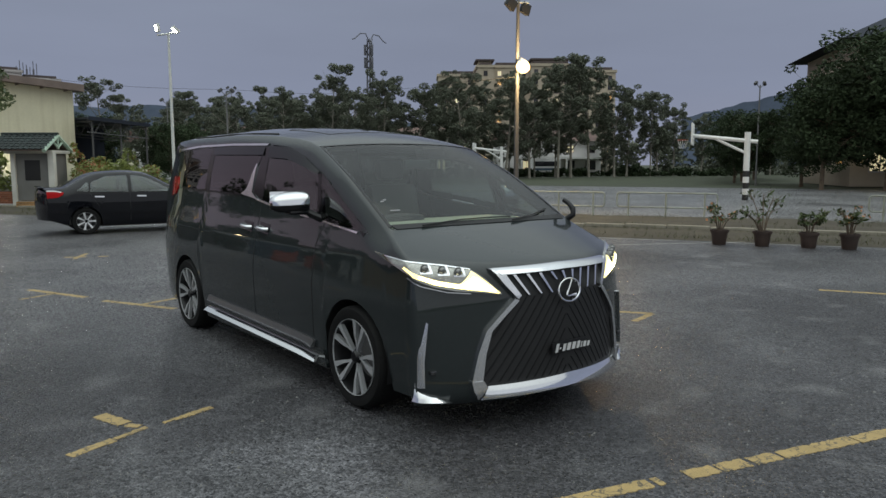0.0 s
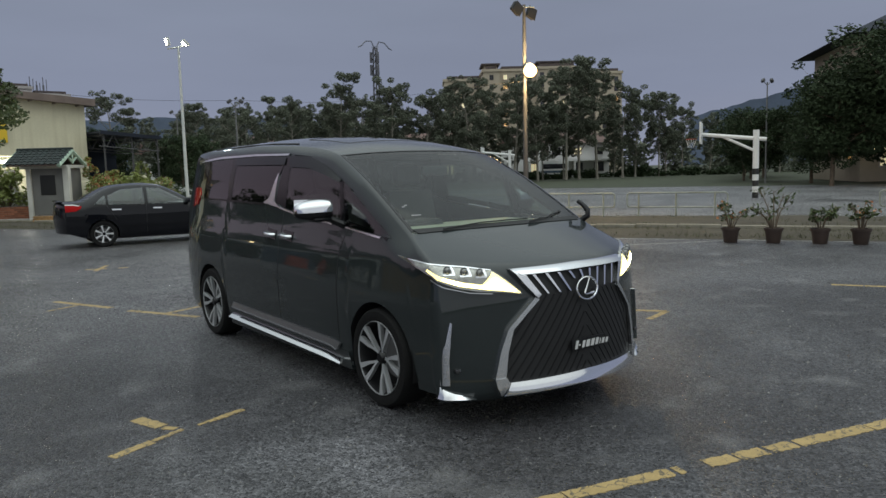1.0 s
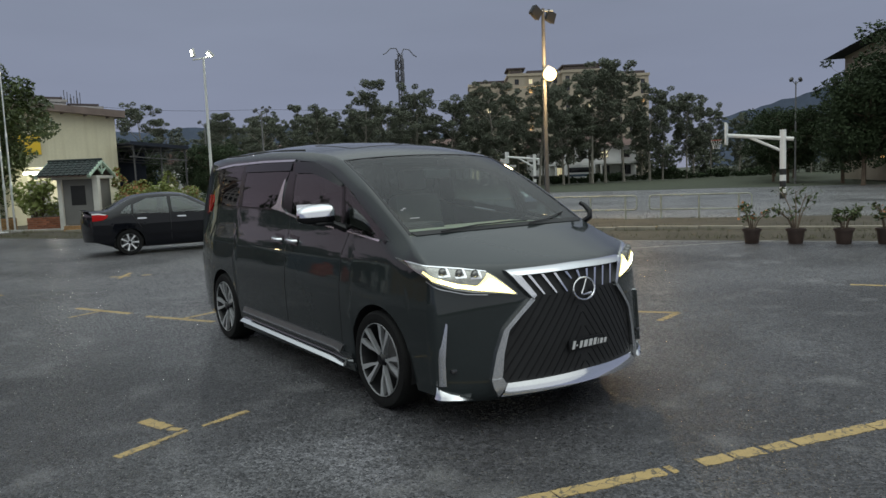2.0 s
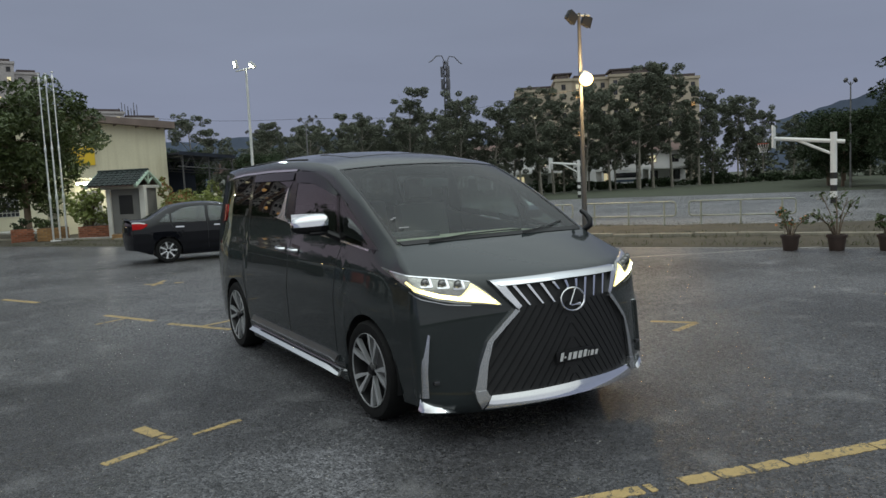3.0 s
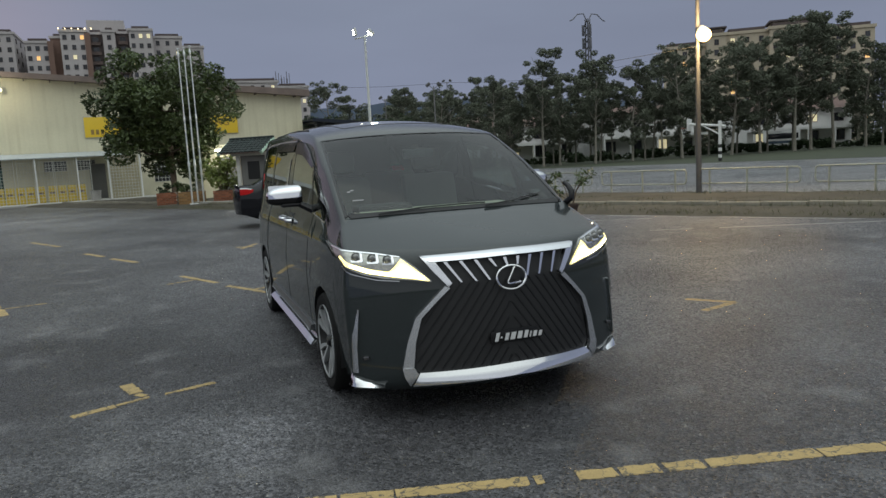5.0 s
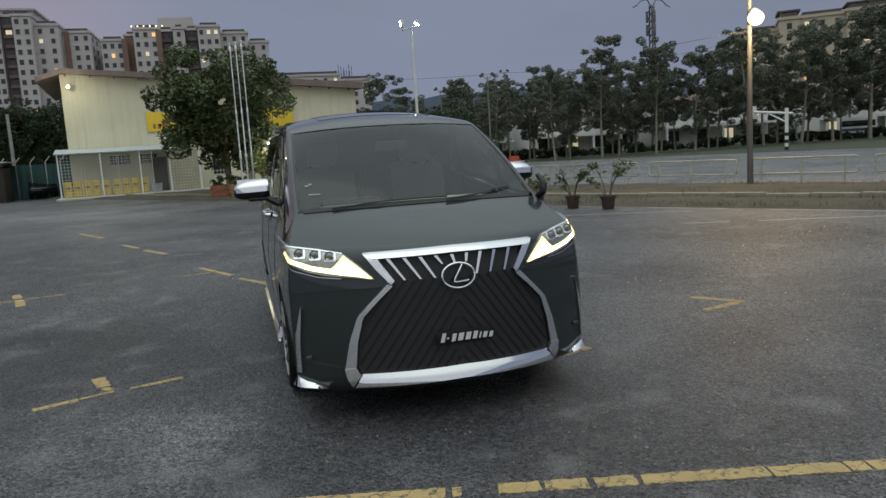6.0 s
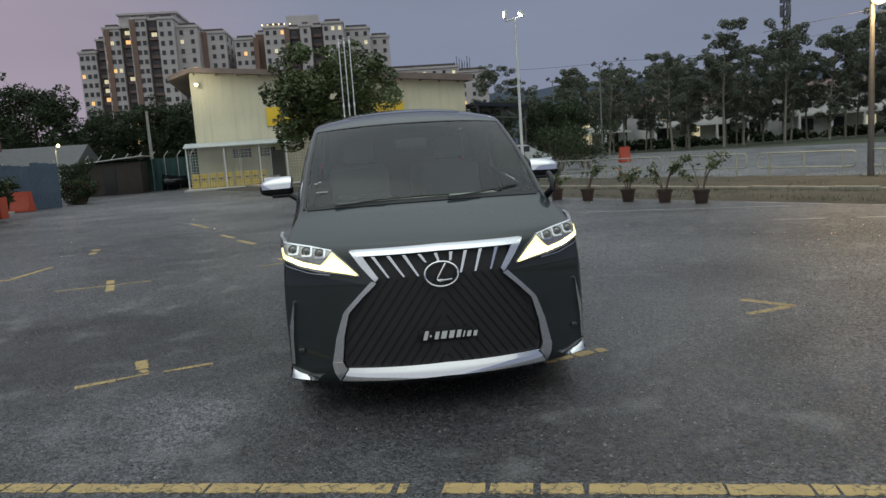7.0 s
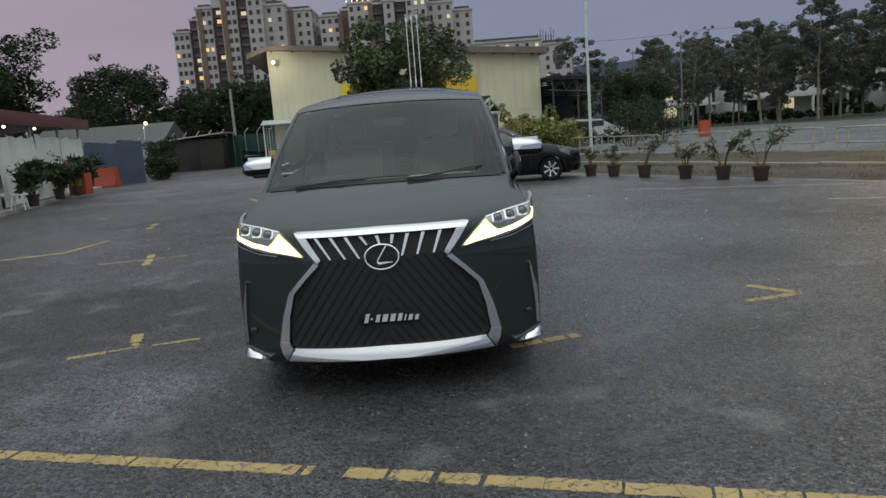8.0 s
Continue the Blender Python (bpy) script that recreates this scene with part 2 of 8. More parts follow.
M["earth"] = mat("dry_earth", (0.056, 0.048, 0.033), 0.95, vary=0.5, scale=1.6, fine=25, bump=0.9)
M["blade"] = mat("grass_blades", (0.078, 0.083, 0.034), 0.8, vary=0.5, scale=3, bump=0)
M["kerb"] = mat("kerb_concrete", (0.23, 0.21, 0.165), 0.85, vary=0.3, scale=3, bump=0.4)
M["concrete"] = mat("concrete", (0.34, 0.33, 0.31), 0.85, vary=0.25, scale=2, bump=0.3)
# black paint lifted and greened: glare haze over the van put into its colour
M["paint"] = mat("hazed_black_paint", (0.021, 0.0265, 0.0275), 0.5, 0.0, vary=0.12, scale=1.5, bump=0.0, coat=1.0, spec=0.05)
M["paint_blue"] = mat("dark_blue_paint", (0.003, 0.0035, 0.006), 0.5, 0.0, vary=0.15, scale=2, bump=0.0, coat=0.7, spec=0.05)
M["chrome"] = mat("chrome", (0.80, 0.81, 0.83), 0.09, 1.0, vary=0.05, scale=5, bump=0.0)
M["chrome_soft"] = mat("hazed_chrome", (0.82, 0.83, 0.85), 0.24, 1.0, vary=0.08, scale=9, bump=0.0)
M["satin"] = mat("satin_chrome", (0.62, 0.63, 0.65), 0.28, 1.0, vary=0.06, scale=5, bump=0.0)
M["black_gloss"] = mat("black_gloss", (0.006, 0.006, 0.007), 0.15, 0, vary=0.2, bump=0, spec=0.35)
M["black_matt"] = mat("black_plastic", (0.012, 0.012, 0.013), 0.6, 0, vary=0.3, bump=0.1)
M["grille_black"] = mat("grille_black", (0.009, 0.009, 0.010), 0.38, 0, vary=0.2, bump=0, spec=0.35)
M["rubber"] = mat("tyre_rubber", (0.010, 0.010, 0.010), 0.8, 0, vary=0.3, bump=0.3, spec=0.2)
M["alloy"] = mat("machined_alloy", (0.48, 0.49, 0.50), 0.36, 0.4, vary=0.08, bump=0.0)
M["alloy_bright"] = mat("silver_alloy", (0.78, 0.79, 0.80), 0.35, 0.4, vary=0.08, bump=0.0)
M["alloy_dark"] = mat("dark_alloy", (0.012, 0.012, 0.013), 0.35, 0.0, vary=0.1, bump=0.0)
M["tint_glass"] = glass("tinted_glass", (0.40, 0.40, 0.41), 0.01, 1.75)
M["screen_glass"] = glass("windscreen_glass", (0.60, 0.70, 0.68), 0.01, 1.6)
M["car_glass"] = glass("sedan_glass", (0.66, 0.72, 0.72), 0.01, 1.8)
M["door_glass"] = glass("door_glass", (0.55, 0.58, 0.57), 0.01, 1.8)
M["dash_pad"] = mat("beige_dashboard_leather", (0.52, 0.48, 0.35), 0.5, vary=0.15, bump=0.15)
M["seat"] = mat("taupe_leather", (0.16, 0.15, 0.135), 0.55, vary=0.15, bump=0.15)
M["dash"] = mat("dashboard_plastic", (0.03, 0.03, 0.032), 0.6, vary=0.2, bump=0.2)
M["drl"] = glow("daylight_strip", (1.0, 0.84, 0.36), 1.25)
M["drl_core"] = glow("daylight_strip_core", (1.0, 0.94, 0.72), 16)
M["moulding"] = mat("dark_satin_moulding", (0.16, 0.165, 0.17), 0.3, 0.6, vary=0.1, bump=0)
M["lens"] = mat("lamp_lens", (0.09, 0.09, 0.095), 0.08, 0.7, vary=0.1, bump=0, coat=1)
M["lamp_bowl"] = mat("lamp_reflector", (0.36, 0.36, 0.33), 0.2, 0.8, vary=0.3, scale=30, bump=0.1, coat=1)
M["lens_lit"] = mat("projector_glass", (0.16, 0.16, 0.15), 0.06, 0.3, vary=0.1, bump=0, coat=1)
M["red_deep"] = mat("deep_red_lens", (0.34, 0.004, 0.006), 0.4, vary=0.15, bump=0, coat=0, spec=0.08)
M["red_lens"] = mat("red_lens", (0.60, 0.010, 0.014), 0.12, vary=0.15, bump=0, coat=1)
M["plate"] = mat("black_plate", (0.012, 0.012, 0.012), 0.4, vary=0.2, bump=0)
M["silver_mark"] = mat("silver_lettering", (0.62, 0.62, 0.62), 0.45, vary=0.1, bump=0)
M["steel"] = mat("steel", (0.78, 0.80, 0.79), 0.34, 0.75, vary=0.15, bump=0.0)
M["galv"] = mat("galvanised_steel", (0.50, 0.51, 0.50), 0.5, 0.7, vary=0.2, scale=3, bump=0.1)
M["rail"] = mat("rail_paint", (0.30, 0.33, 0.29), 0.55, 0, vary=0.35, scale=5, bump=0.2, dirt=(0.19, 0.18, 0.13))
M["white"] = mat("white_paint", (0.75, 0.75, 0.73), 0.5, 0, vary=0.12, scale=3, bump=0.1)
M["pole_grey"] = mat("pale_grey_paint", (0.60, 0.63, 0.62), 0.5, 0, vary=0.15, scale=3, bump=0.1)
M["black_paint"] = mat("black_paint", (0.02, 0.02, 0.02), 0.5, vary=0.3, bump=0.1)
M["wall_cream"] = mat("cream_cladding", (0.67, 0.63, 0.46), 0.6, 0, vary=0.10, scale=0.7, fine=9, bump=0.1)
wn_, wk_ = M["wall_cream"].node_tree.nodes, M["wall_cream"].node_tree.links
wp_ = wn_["Principled BSDF"]
was_ = wp_.inputs["Base Color"].links[0].from_socket
tc_, mp_, no_, mr_, mx_ = (wn_.new(q) for q in ("ShaderNodeTexCoord", "ShaderNodeMapping", "ShaderNodeTexNoise", "ShaderNodeMapRange", "ShaderNodeMixRGB"))
mp_.inputs["Scale"].default_value = (3.2, 3.2, 0.16)
no_.inputs["Scale"].default_value, no_.inputs["Detail"].default_value = 1.0, 6
mr_.inputs["From Min"].default_value, mr_.inputs["From Max"].default_value, mr_.inputs["To Max"].default_value = 0.52, 0.80, 0.38
mx_.blend_type = "MULTIPLY"
mx_.inputs[2].default_value = (0.62, 0.58, 0.50, 1)
wk_.new(tc_.outputs["Object"], mp_.inputs[0])
wk_.new(mp_.outputs[0], no_.inputs["Vector"])
wk_.new(no_.outputs[0], mr_.inputs["Value"])
wk_.new(mr_.outputs[0], mx_.inputs[0])
wk_.new(was_, mx_.inputs[1])
wk_.new(mx_.outputs[0], wp_.inputs["Base Color"])
M["wall_low"] = mat("cream_plaster", (0.65, 0.615, 0.46), 0.8, 0, vary=0.15, scale=0.9, bump=0.2)
M["fascia"] = mat("brown_roof_sheet", (0.19, 0.145, 0.125), 0.6, 0, vary=0.3, scale=1.5, bump=0.2)
M["awning"] = mat("awning_sheet", (0.52, 0.56, 0.58), 0.5, 0.2, vary=0.15, scale=1.2, bump=0.1)
M["yellow_sign"] = mat("yellow_sign_board", (0.80, 0.55, 0.04), 0.5, vary=0.08, scale=1.5, bump=0)
M["pale_concrete"] = mat("pale_concrete", (0.43, 0.42, 0.39), 0.85, vary=0.22, scale=0.8, bump=0.3)
M["yellow_box"] = mat("yellow_plastic", (0.62, 0.45, 0.055), 0.55, vary=0.2, scale=3, bump=0.1)
M["orange"] = mat("orange_plastic", (0.42, 0.065, 0.03), 0.5, vary=0.18, scale=3, bump=0.1)
M["brick"] = mat("red_brick", (0.28, 0.11, 0.06), 0.85, vary=0.35, scale=8, bump=0.4, piece=0.25)
M["brick_tan"] = mat("tan_brick", (0.34, 0.20, 0.085), 0.85, vary=0.35, scale=8, bump=0.4, piece=0.25)
M["gate_tan"] = mat("tan_gate_sheet", (0.40, 0.36, 0.24), 0.7, vary=0.2, scale=2, bump=0.15)
M["mortar"] = mat("mortar", (0.26, 0.23, 0.19), 0.9, vary=0.2, bump=0.4)
M["tile"] = mat("green_roof_tile", (0.007, 0.015, 0.014), 0.7, vary=0.3, scale=6, bump=0.2, piece=0.3)
M["guard_white"] = mat("guardhouse_white", (0.60, 0.60, 0.55), 0.7, vary=0.18, scale=2, bump=0.15)
M["guard_grey"] = mat("guardhouse_grey", (0.17, 0.17, 0.16), 0.7, vary=0.2, scale=2, bump=0.15)
M["trim_green"] = mat("pale_green_trim", (0.42, 0.56, 0.45), 0.6, vary=0.15, bump=0.1)
M["terracotta"] = mat("plastic_pot", (0.052, 0.033, 0.026), 0.6, vary=0.3, scale=5, bump=0.15, piece=0.25)
M["soil"] = mat("soil", (0.05, 0.035, 0.025), 0.95, vary=0.4, scale=20, bump=0.6)
M["bark"] = mat("bark", (0.14, 0.105, 0.075), 0.9, vary=0.4, scale=5, fine=40, bump=0.6)
M["bark_pale"] = mat("pale_bark", (0.26, 0.24, 0.20), 0.85, vary=0.35, scale=4, fine=40, bump=0.4)
M["leaf"] = mat("dark_leaf", (0.036, 0.055, 0.024), 0.7, vary=0.5, scale=0.9, fine=8, bump=0, spec=0.25)
# leaf green raised towards yellow, with lamp light put into the colour
M["leaf_lit"] = mat("lamplit_leaf", (0.064, 0.090, 0.025), 0.5, vary=0.5, scale=0.7, fine=6, bump=0)
# plain dark brown tone for the low shed's wall
M["shed_dark"] = mat("dark_shed_wall", (0.035, 0.030, 0.027), 0.8, vary=0.3, scale=2, bump=0.3)
M["chipping"] = mat("loose_stone_chippings", (0.20, 0.195, 0.185), 0.12, vary=0.6, scale=9, bump=0)
# bright yellow-green carries the lamps' light on the bushes in its colour
M["leaf_bush"] = mat("lamplit_bush_leaf", (0.20, 0.24, 0.06), 0.5, vary=0.5, scale=1.5, fine=9, bump=0)
M["mast_dark"] = mat("dark_painted_mast", (0.075, 0.075, 0.078), 0.6, 0.0, vary=0.3, scale=3, bump=0.1)
M["mast"] = mat("weathered_mast_steel", (0.20, 0.20, 0.20), 0.6, 0.4, vary=0.25, scale=3, bump=0.1)
# leaf tone paled: distance haze over the treeline put into the colour
M["leaf_far"] = mat("hazed_far_leaf", (0.125, 0.140, 0.098), 0.7, vary=0.4, scale=0.3, fine=3, bump=0)
M["flower"] = mat("orange_flower", (0.62, 0.24, 0.08), 0.6, vary=0.4, scale=3, bump=0)
M["flower_pink"] = mat("pink_flower", (0.45, 0.10, 0.10), 0.6, vary=0.4, scale=3, bump=0)
M["leaf_red"] = mat("reddish_young_leaf", (0.33, 0.12, 0.05), 0.5, vary=0.4, scale=3, bump=0)
M["flower_white"] = mat("white_flower", (0.6, 0.58, 0.45), 0.6, vary=0.2, scale=3, bump=0)
M["apt_white"] = mat("apartment_white", (0.47, 0.43, 0.43), 0.85, vary=0.12, scale=0.15, fine=2, bump=0.1)
M["apt_brown"] = mat("apartment_brown", (0.20, 0.125, 0.10), 0.85, vary=0.15, scale=0.2, fine=2, bump=0.1)
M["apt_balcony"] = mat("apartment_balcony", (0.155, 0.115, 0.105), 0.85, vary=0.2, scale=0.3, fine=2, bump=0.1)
# recess wings get a dark wall colour, balcony shade put in; roofs share it
M["apt_dark"] = mat("recess_shade_and_trim", (0.085, 0.066, 0.066), 0.85, vary=0.2, scale=0.3, fine=2, bump=0.1)
M["apt_cream"] = mat("apartment_cream", (0.47, 0.40, 0.31), 0.85, vary=0.12, scale=0.15, fine=2, bump=0.1)
M["far_pane"] = mat("far_window_pane", (0.035, 0.037, 0.045), 0.15, vary=0.3, bump=0, piece=0.5)
M["lit_warm"] = glow("lit_room_warm", (1.0, 0.55, 0.2), 0.75)
M["lit_pale"] = glow("lit_room_pale", (1.0, 0.85, 0.55), 0.38)
M["tower"] = mat("tower_steel", (0.15, 0.15, 0.17), 0.6, 0.5, vary=0.2, bump=0)
# woods coloured blue: the haze of the distance is painted in
M["hill"] = mat("haze_blue_hill", (0.060, 0.078, 0.115), 1.0, vary=0.25, scale=0.012, fine=0.08, bump=0)
M["bulb"] = glow("sodium_bulb", (1.0, 0.70, 0.30), 3.4)
M["bulb_white"] = glow("white_lamp", (1.0, 0.96, 0.85), 12)
M["bulb_small"] = glow("small_lamp", (1.0, 0.80, 0.45), 5)
M["shed_roof"] = mat("dark_blue_roof_sheet", (0.016, 0.021, 0.034), 0.9, 0.0, vary=0.25, scale=1, bump=0.1)
M["blue_fence"] = mat("blue_sheet_fence", (0.072, 0.105, 0.150), 0.7, vary=0.4, scale=1, bump=0.2)
M["teal_fence"] = mat("teal_fence_sheet", (0.025, 0.07, 0.07), 0.7, vary=0.3, scale=1, bump=0.2)
M["tarp"] = mat("white_tarpaulin", (0.72, 0.74, 0.70), 0.6, vary=0.12, scale=1.5, bump=0.2)
M["red_sheet"] = mat("dark_red_roof_sheet", (0.11, 0.022, 0.03), 0.55, vary=0.25, scale=1.5, bump=0.1)
M["wood"] = mat("yellowed_wood", (0.30, 0.19, 0.06), 0.7, vary=0.3, scale=3, bump=0.3)
M["white_plastic"] = mat("white_plastic", (0.65, 0.65, 0.62), 0.45, vary=0.08, bump=0)
M["house_white"] = mat("house_white", (0.72, 0.71, 0.70), 0.8, vary=0.12, scale=0.4, bump=0.1)
M["roof_tile_far"] = mat("far_roof_tile", (0.14, 0.085, 0.07), 0.8, vary=0.25, scale=0.8, bump=0.2)


# ---- shape helpers ----
def part(name, bm, material, parent, label="", smooth=True, crease=38):
    """Links a bmesh as one mesh object under a thing or a part."""
    bmesh.ops.recalc_face_normals(bm, faces=bm.faces)
    me = bpy.data.meshes.new(name)
    bm.to_mesh(me)
    bm.free()
    me.materials.append(material)
    if smooth:
        for f in me.polygons:
            f.use_smooth = True
        me.set_sharp_from_angle(angle=radians(crease))
    ob = new(name, me)
    ob.parent = parent
    return tagged(ob, label) if label else ob


def alone(name, bm, material, label="", category="", group="", kind="", smooth=True):
    return tagged(part(name, bm, material, None, "", smooth), label, category, group, kind)


def thing(name, label, category, m=None, group="", kind=""):
    ob = new(name)
    ob.empty_display_size = 0.2
    if m is not None:
        ob.matrix_basis = m
    return tagged(ob, label, category, group, kind)


def box(bm, x0, x1, y0, y1, z0, z1, bevel=0.0, turn=None, at=(0, 0, 0)):
    m = Matrix.Translation(((x0 + x1) / 2, (y0 + y1) / 2, (z0 + z1) / 2)) @ Matrix.Diagonal((abs(x1 - x0), abs(y1 - y0), abs(z1 - z0), 1))
    if turn is not None:
        m = Matrix.Translation(at) @ turn.to_4x4() @ m
    vs = bmesh.ops.create_cube(bm, size=1, matrix=m)["verts"]
    if bevel:
        es = {e for v in vs for e in v.link_edges}
        bmesh.ops.bevel(bm, geom=list(es), offset=bevel, segments=2, affect="EDGES", profile=0.6)
    return bm


def boxed(*a, **k):
    return box(bmesh.new(), *a, **k)


def tube(bm, pts, r, n=8, r_end=None, cap=True):
    """A round bar along a line of points; it may taper."""
    pts = [Vector(p) for p in pts]
    rings = []
    for i, p in enumerate(pts):
        a, b = pts[max(i - 1, 0)], pts[min(i + 1, len(pts) - 1)]
        d = (b - a).normalized()
        side = d.orthogonal() if i == 0 else (side - d * side.dot(d))
        side = side.normalized()
        up = d.cross(side)
        f = i / max(1, len(pts) - 1)
        rr = r if r_end is None else r + (r_end - r) * f
        rings.append([bm.verts.new(p + (side * math.cos(t) + up * math.sin(t)) * rr) for t in (2 * math.pi * j / n for j in range(n))])
    for a, b in zip(rings, rings[1:]):
        for j in range(n):
            bm.faces.new((a[j], a[(j + 1) % n], b[(j + 1) % n], b[j]))
    if cap:
        bm.faces.new(list(reversed(rings[0])))
        bm.faces.new(rings[-1])
    return bm


def tubed(*a, **k):
    return tube(bmesh.new(), *a, **k)


def revolve(bm, prof, n=24, axis="z", at=(0, 0, 0), caps=True):
    """Turns a profile of (radius, height) round an axis."""
    rings = []
    for r, h in prof:
        ring = []
        for j in range(n):
            c, s = math.cos(2 * math.pi * j / n) * r, math.sin(2 * math.pi * j / n) * r
            v = (c, s, h) if axis == "z" else (h, c, s)
            ring.append(bm.verts.new(Vector(v) + Vector(at)))
        rings.append(ring)
    for a, b in zip(rings, rings[1:]):
        for j in range(n):
            bm.faces.new((a[j], a[(j + 1) % n], b[(j + 1) % n], b[j]))
    for ring, h in ((rings[0], prof[0]), (rings[-1], prof[-1])):
        if caps and h[0] > 1e-4:
            bm.faces.new(ring)
    return bm


def spread(pts, n):
    """n + 1 points at even steps along a line of points."""
    pts = [np.array(p, float) for p in pts]
    d = np.cumsum([0] + [np.linalg.norm(b - a) for a, b in zip(pts, pts[1:])])
    return [np.array([np.interp(t, d, [p[i] for p in pts]) for i in range(len(pts[0]))]) for t in np.linspace(0, d[-1], n + 1)]


def ruled(bm, a, b, n, m, proj, off=0.004, thick=0.012, off_b=None):
    """A thin shell between two lines drawn on a surface proj(u, v, off); off_b: how proud its second line stands."""
    off_b = off if off_b is None else off_b
    a, b = spread(a, n), spread(b, n)
    top, low = [], []
    for j in range(m + 1):
        f = j / m
        row = [p * (1 - f) + q * f for p, q in zip(a, b)]
        o = off * (1 - f) + off_b * f
        top.append([bm.verts.new(proj(p[0], p[1], o)) for p in row])
        low.append([bm.verts.new(proj(p[0], p[1], o - thick)) for p in row])
    for g in (top, low):
        for j in range(m):
            for i in range(n):
                bm.faces.new((g[j][i], g[j][i + 1], g[j + 1][i + 1], g[j + 1][i]))
    rim = [(0, i) for i in range(n)] + [(j, n) for j in range(m)] + [(m, i) for i in range(n, 0, -1)] + [(j, 0) for j in range(m, 0, -1)]
    for p, q in zip(rim, rim[1:] + rim[:1]):
        bm.faces.new((top[p[0]][p[1]], top[q[0]][q[1]], low[q[0]][q[1]], low[p[0]][p[1]]))
    return bm


def prism(bm, outline, z0, z1):
    """An upright block on a flat outline of (x, y)."""
    lo = [bm.verts.new((x, y, z0)) for x, y in outline]
    hi = [bm.verts.new((x, y, z1)) for x, y in outline]
    bm.faces.new(list(reversed(lo)))
    bm.faces.new(hi)
    for i in range(len(outline)):
        j = (i + 1) % len(outline)
        bm.faces.new((lo[i], lo[j], hi[j], hi[i]))
    return bm


def raw(name, verts, faces, material, parent=None, smooth=False):
    me = bpy.data.meshes.new(name)
    me.from_pydata(verts, [], faces)
    me.materials.append(material)
    if smooth:
        for f in me.polygons:
            f.use_smooth = True
    ob = new(name, me)
    ob.parent = parent
    return ob


def leaves_mesh(rng, centres, radii, count, size, flat=0.75, stretch=1.9):
    """Leaf blades scattered through clumps; each is a folded pair of triangles."""
    verts, faces = [], []
    weight = np.array(radii) ** 2
    pick = rng.choice(len(centres), count, p=weight / weight.sum())
    for i in pick:
        v = rng.normal(size=3)
        v /= np.linalg.norm(v)
        rr = radii[i] * rng.uniform(0.35, 1.0) ** 0.5
        c = np.array(centres[i]) + v * rr * np.array((1, 1, flat))
        a = rng.normal(size=3)
        a[2] = a[2] * 0.6 - 0.35
        a /= np.linalg.norm(a)
        b = np.cross(a, rng.normal(size=3))
        b /= np.linalg.norm(b)
        s = size * rng.uniform(0.6, 1.35)
        k = len(verts)
        up = np.cross(a, b) * s * 0.14
        verts += [c - a * s * stretch / 2, c + b * s * 0.42 + up, c + a * s * stretch / 2, c - b * s * 0.42 + up]
        faces += [(k, k + 1, k + 2), (k, k + 2, k + 3)]
    return [tuple(v) for v in verts], faces


# ---- the lot: ground, surfaces, kerb, painted marks ----
NX, NY, DX, DY = 0.886, 0.464, 0.464, -0.886  # across and along the verge


def verge(c, s, z=0.0):
    return (NX * c + DX * s, NY * c + DY * s, z)


def sheet(name, outline, z0, z1, material, label, category):
    return alone(name, prism(bmesh.new(), outline, z0, z1), material, label, category, kind="structure", smooth=False)


bm = bmesh.new()
bmesh.ops.create_grid(bm, x_segments=40, y_segments=40, size=2500)
for v in bm.verts:
    v.co.z = -0.06
alone("ground", bm, M["grass"], "rough dark grass reaching to the horizon", "ground", kind="structure")
a, b = verge(11.0, -60), verge(11.0, 45)
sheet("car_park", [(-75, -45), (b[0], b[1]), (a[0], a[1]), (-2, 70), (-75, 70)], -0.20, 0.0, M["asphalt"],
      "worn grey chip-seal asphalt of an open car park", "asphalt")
a, b, c, d = verge(17.9, -75), verge(17.9, 40), verge(46, 40), verge(50, -40)
sheet("court_surface", [a[:2], b[:2], c[:2], d[:2]], -0.22, -0.01, M["court"], "pale worn asphalt of an open sports court", "court")

# the verge: an uneven strip of dry earth between the lot and the court
bm = bmesh.new()
ns, nc = 190, 22
grid = []
for i in range(ns + 1):
    s = -60 + i * 105 / ns
    row = []
    for j in range(nc + 1):
        c = 11.0 + 6.9 * j / nc
        e = min(j, nc - j) / 3.0
        z = -0.02 if e == 0 else 0.05 * min(1, e) + 0.05 * (noise.noise((s * 0.6, c * 0.8, 0)) + 0.5) + 0.02 * noise.noise((s * 3, c * 3, 4))
        row.append(bm.verts.new(verge(c + (0.12 * noise.noise((s * 1.3, j, 9)) if j == 0 else 0), s, max(z, -0.02))))
    grid.append(row)
for i in range(ns):
    for j in range(nc):
        bm.faces.new((grid[i][j], grid[i + 1][j], grid[i + 1][j + 1], grid[i][j + 1]))
alone("verge", bm, M["earth"], "strip of dry earth and sparse grass along the lot", "verge", kind="structure")
kerb = thing("kerb", "low pale concrete kerb stones along the verge", "kerb", kind="structure")
bm = boxed(-0.09, 0.09, -0.47, 0.47, -0.02, 0.15, bevel=0.025)
stone = part("kerb_stone", bm, M["kerb"], kerb)
me_stone = stone.data
rot = math.atan2(DY, DX) - math.pi / 2
for i in range(60):
    ob = stone if i == 0 else new("kerb_stone", me_stone)
    ob.parent = kerb
    ob.matrix_basis = pose(*verge(12.9, -40 + i * 0.96, random.uniform(-0.012, 0.012)), random.uniform(-0.6, 0.6), 0, math.degrees(rot) + random.uniform(-0.5, 0.5))

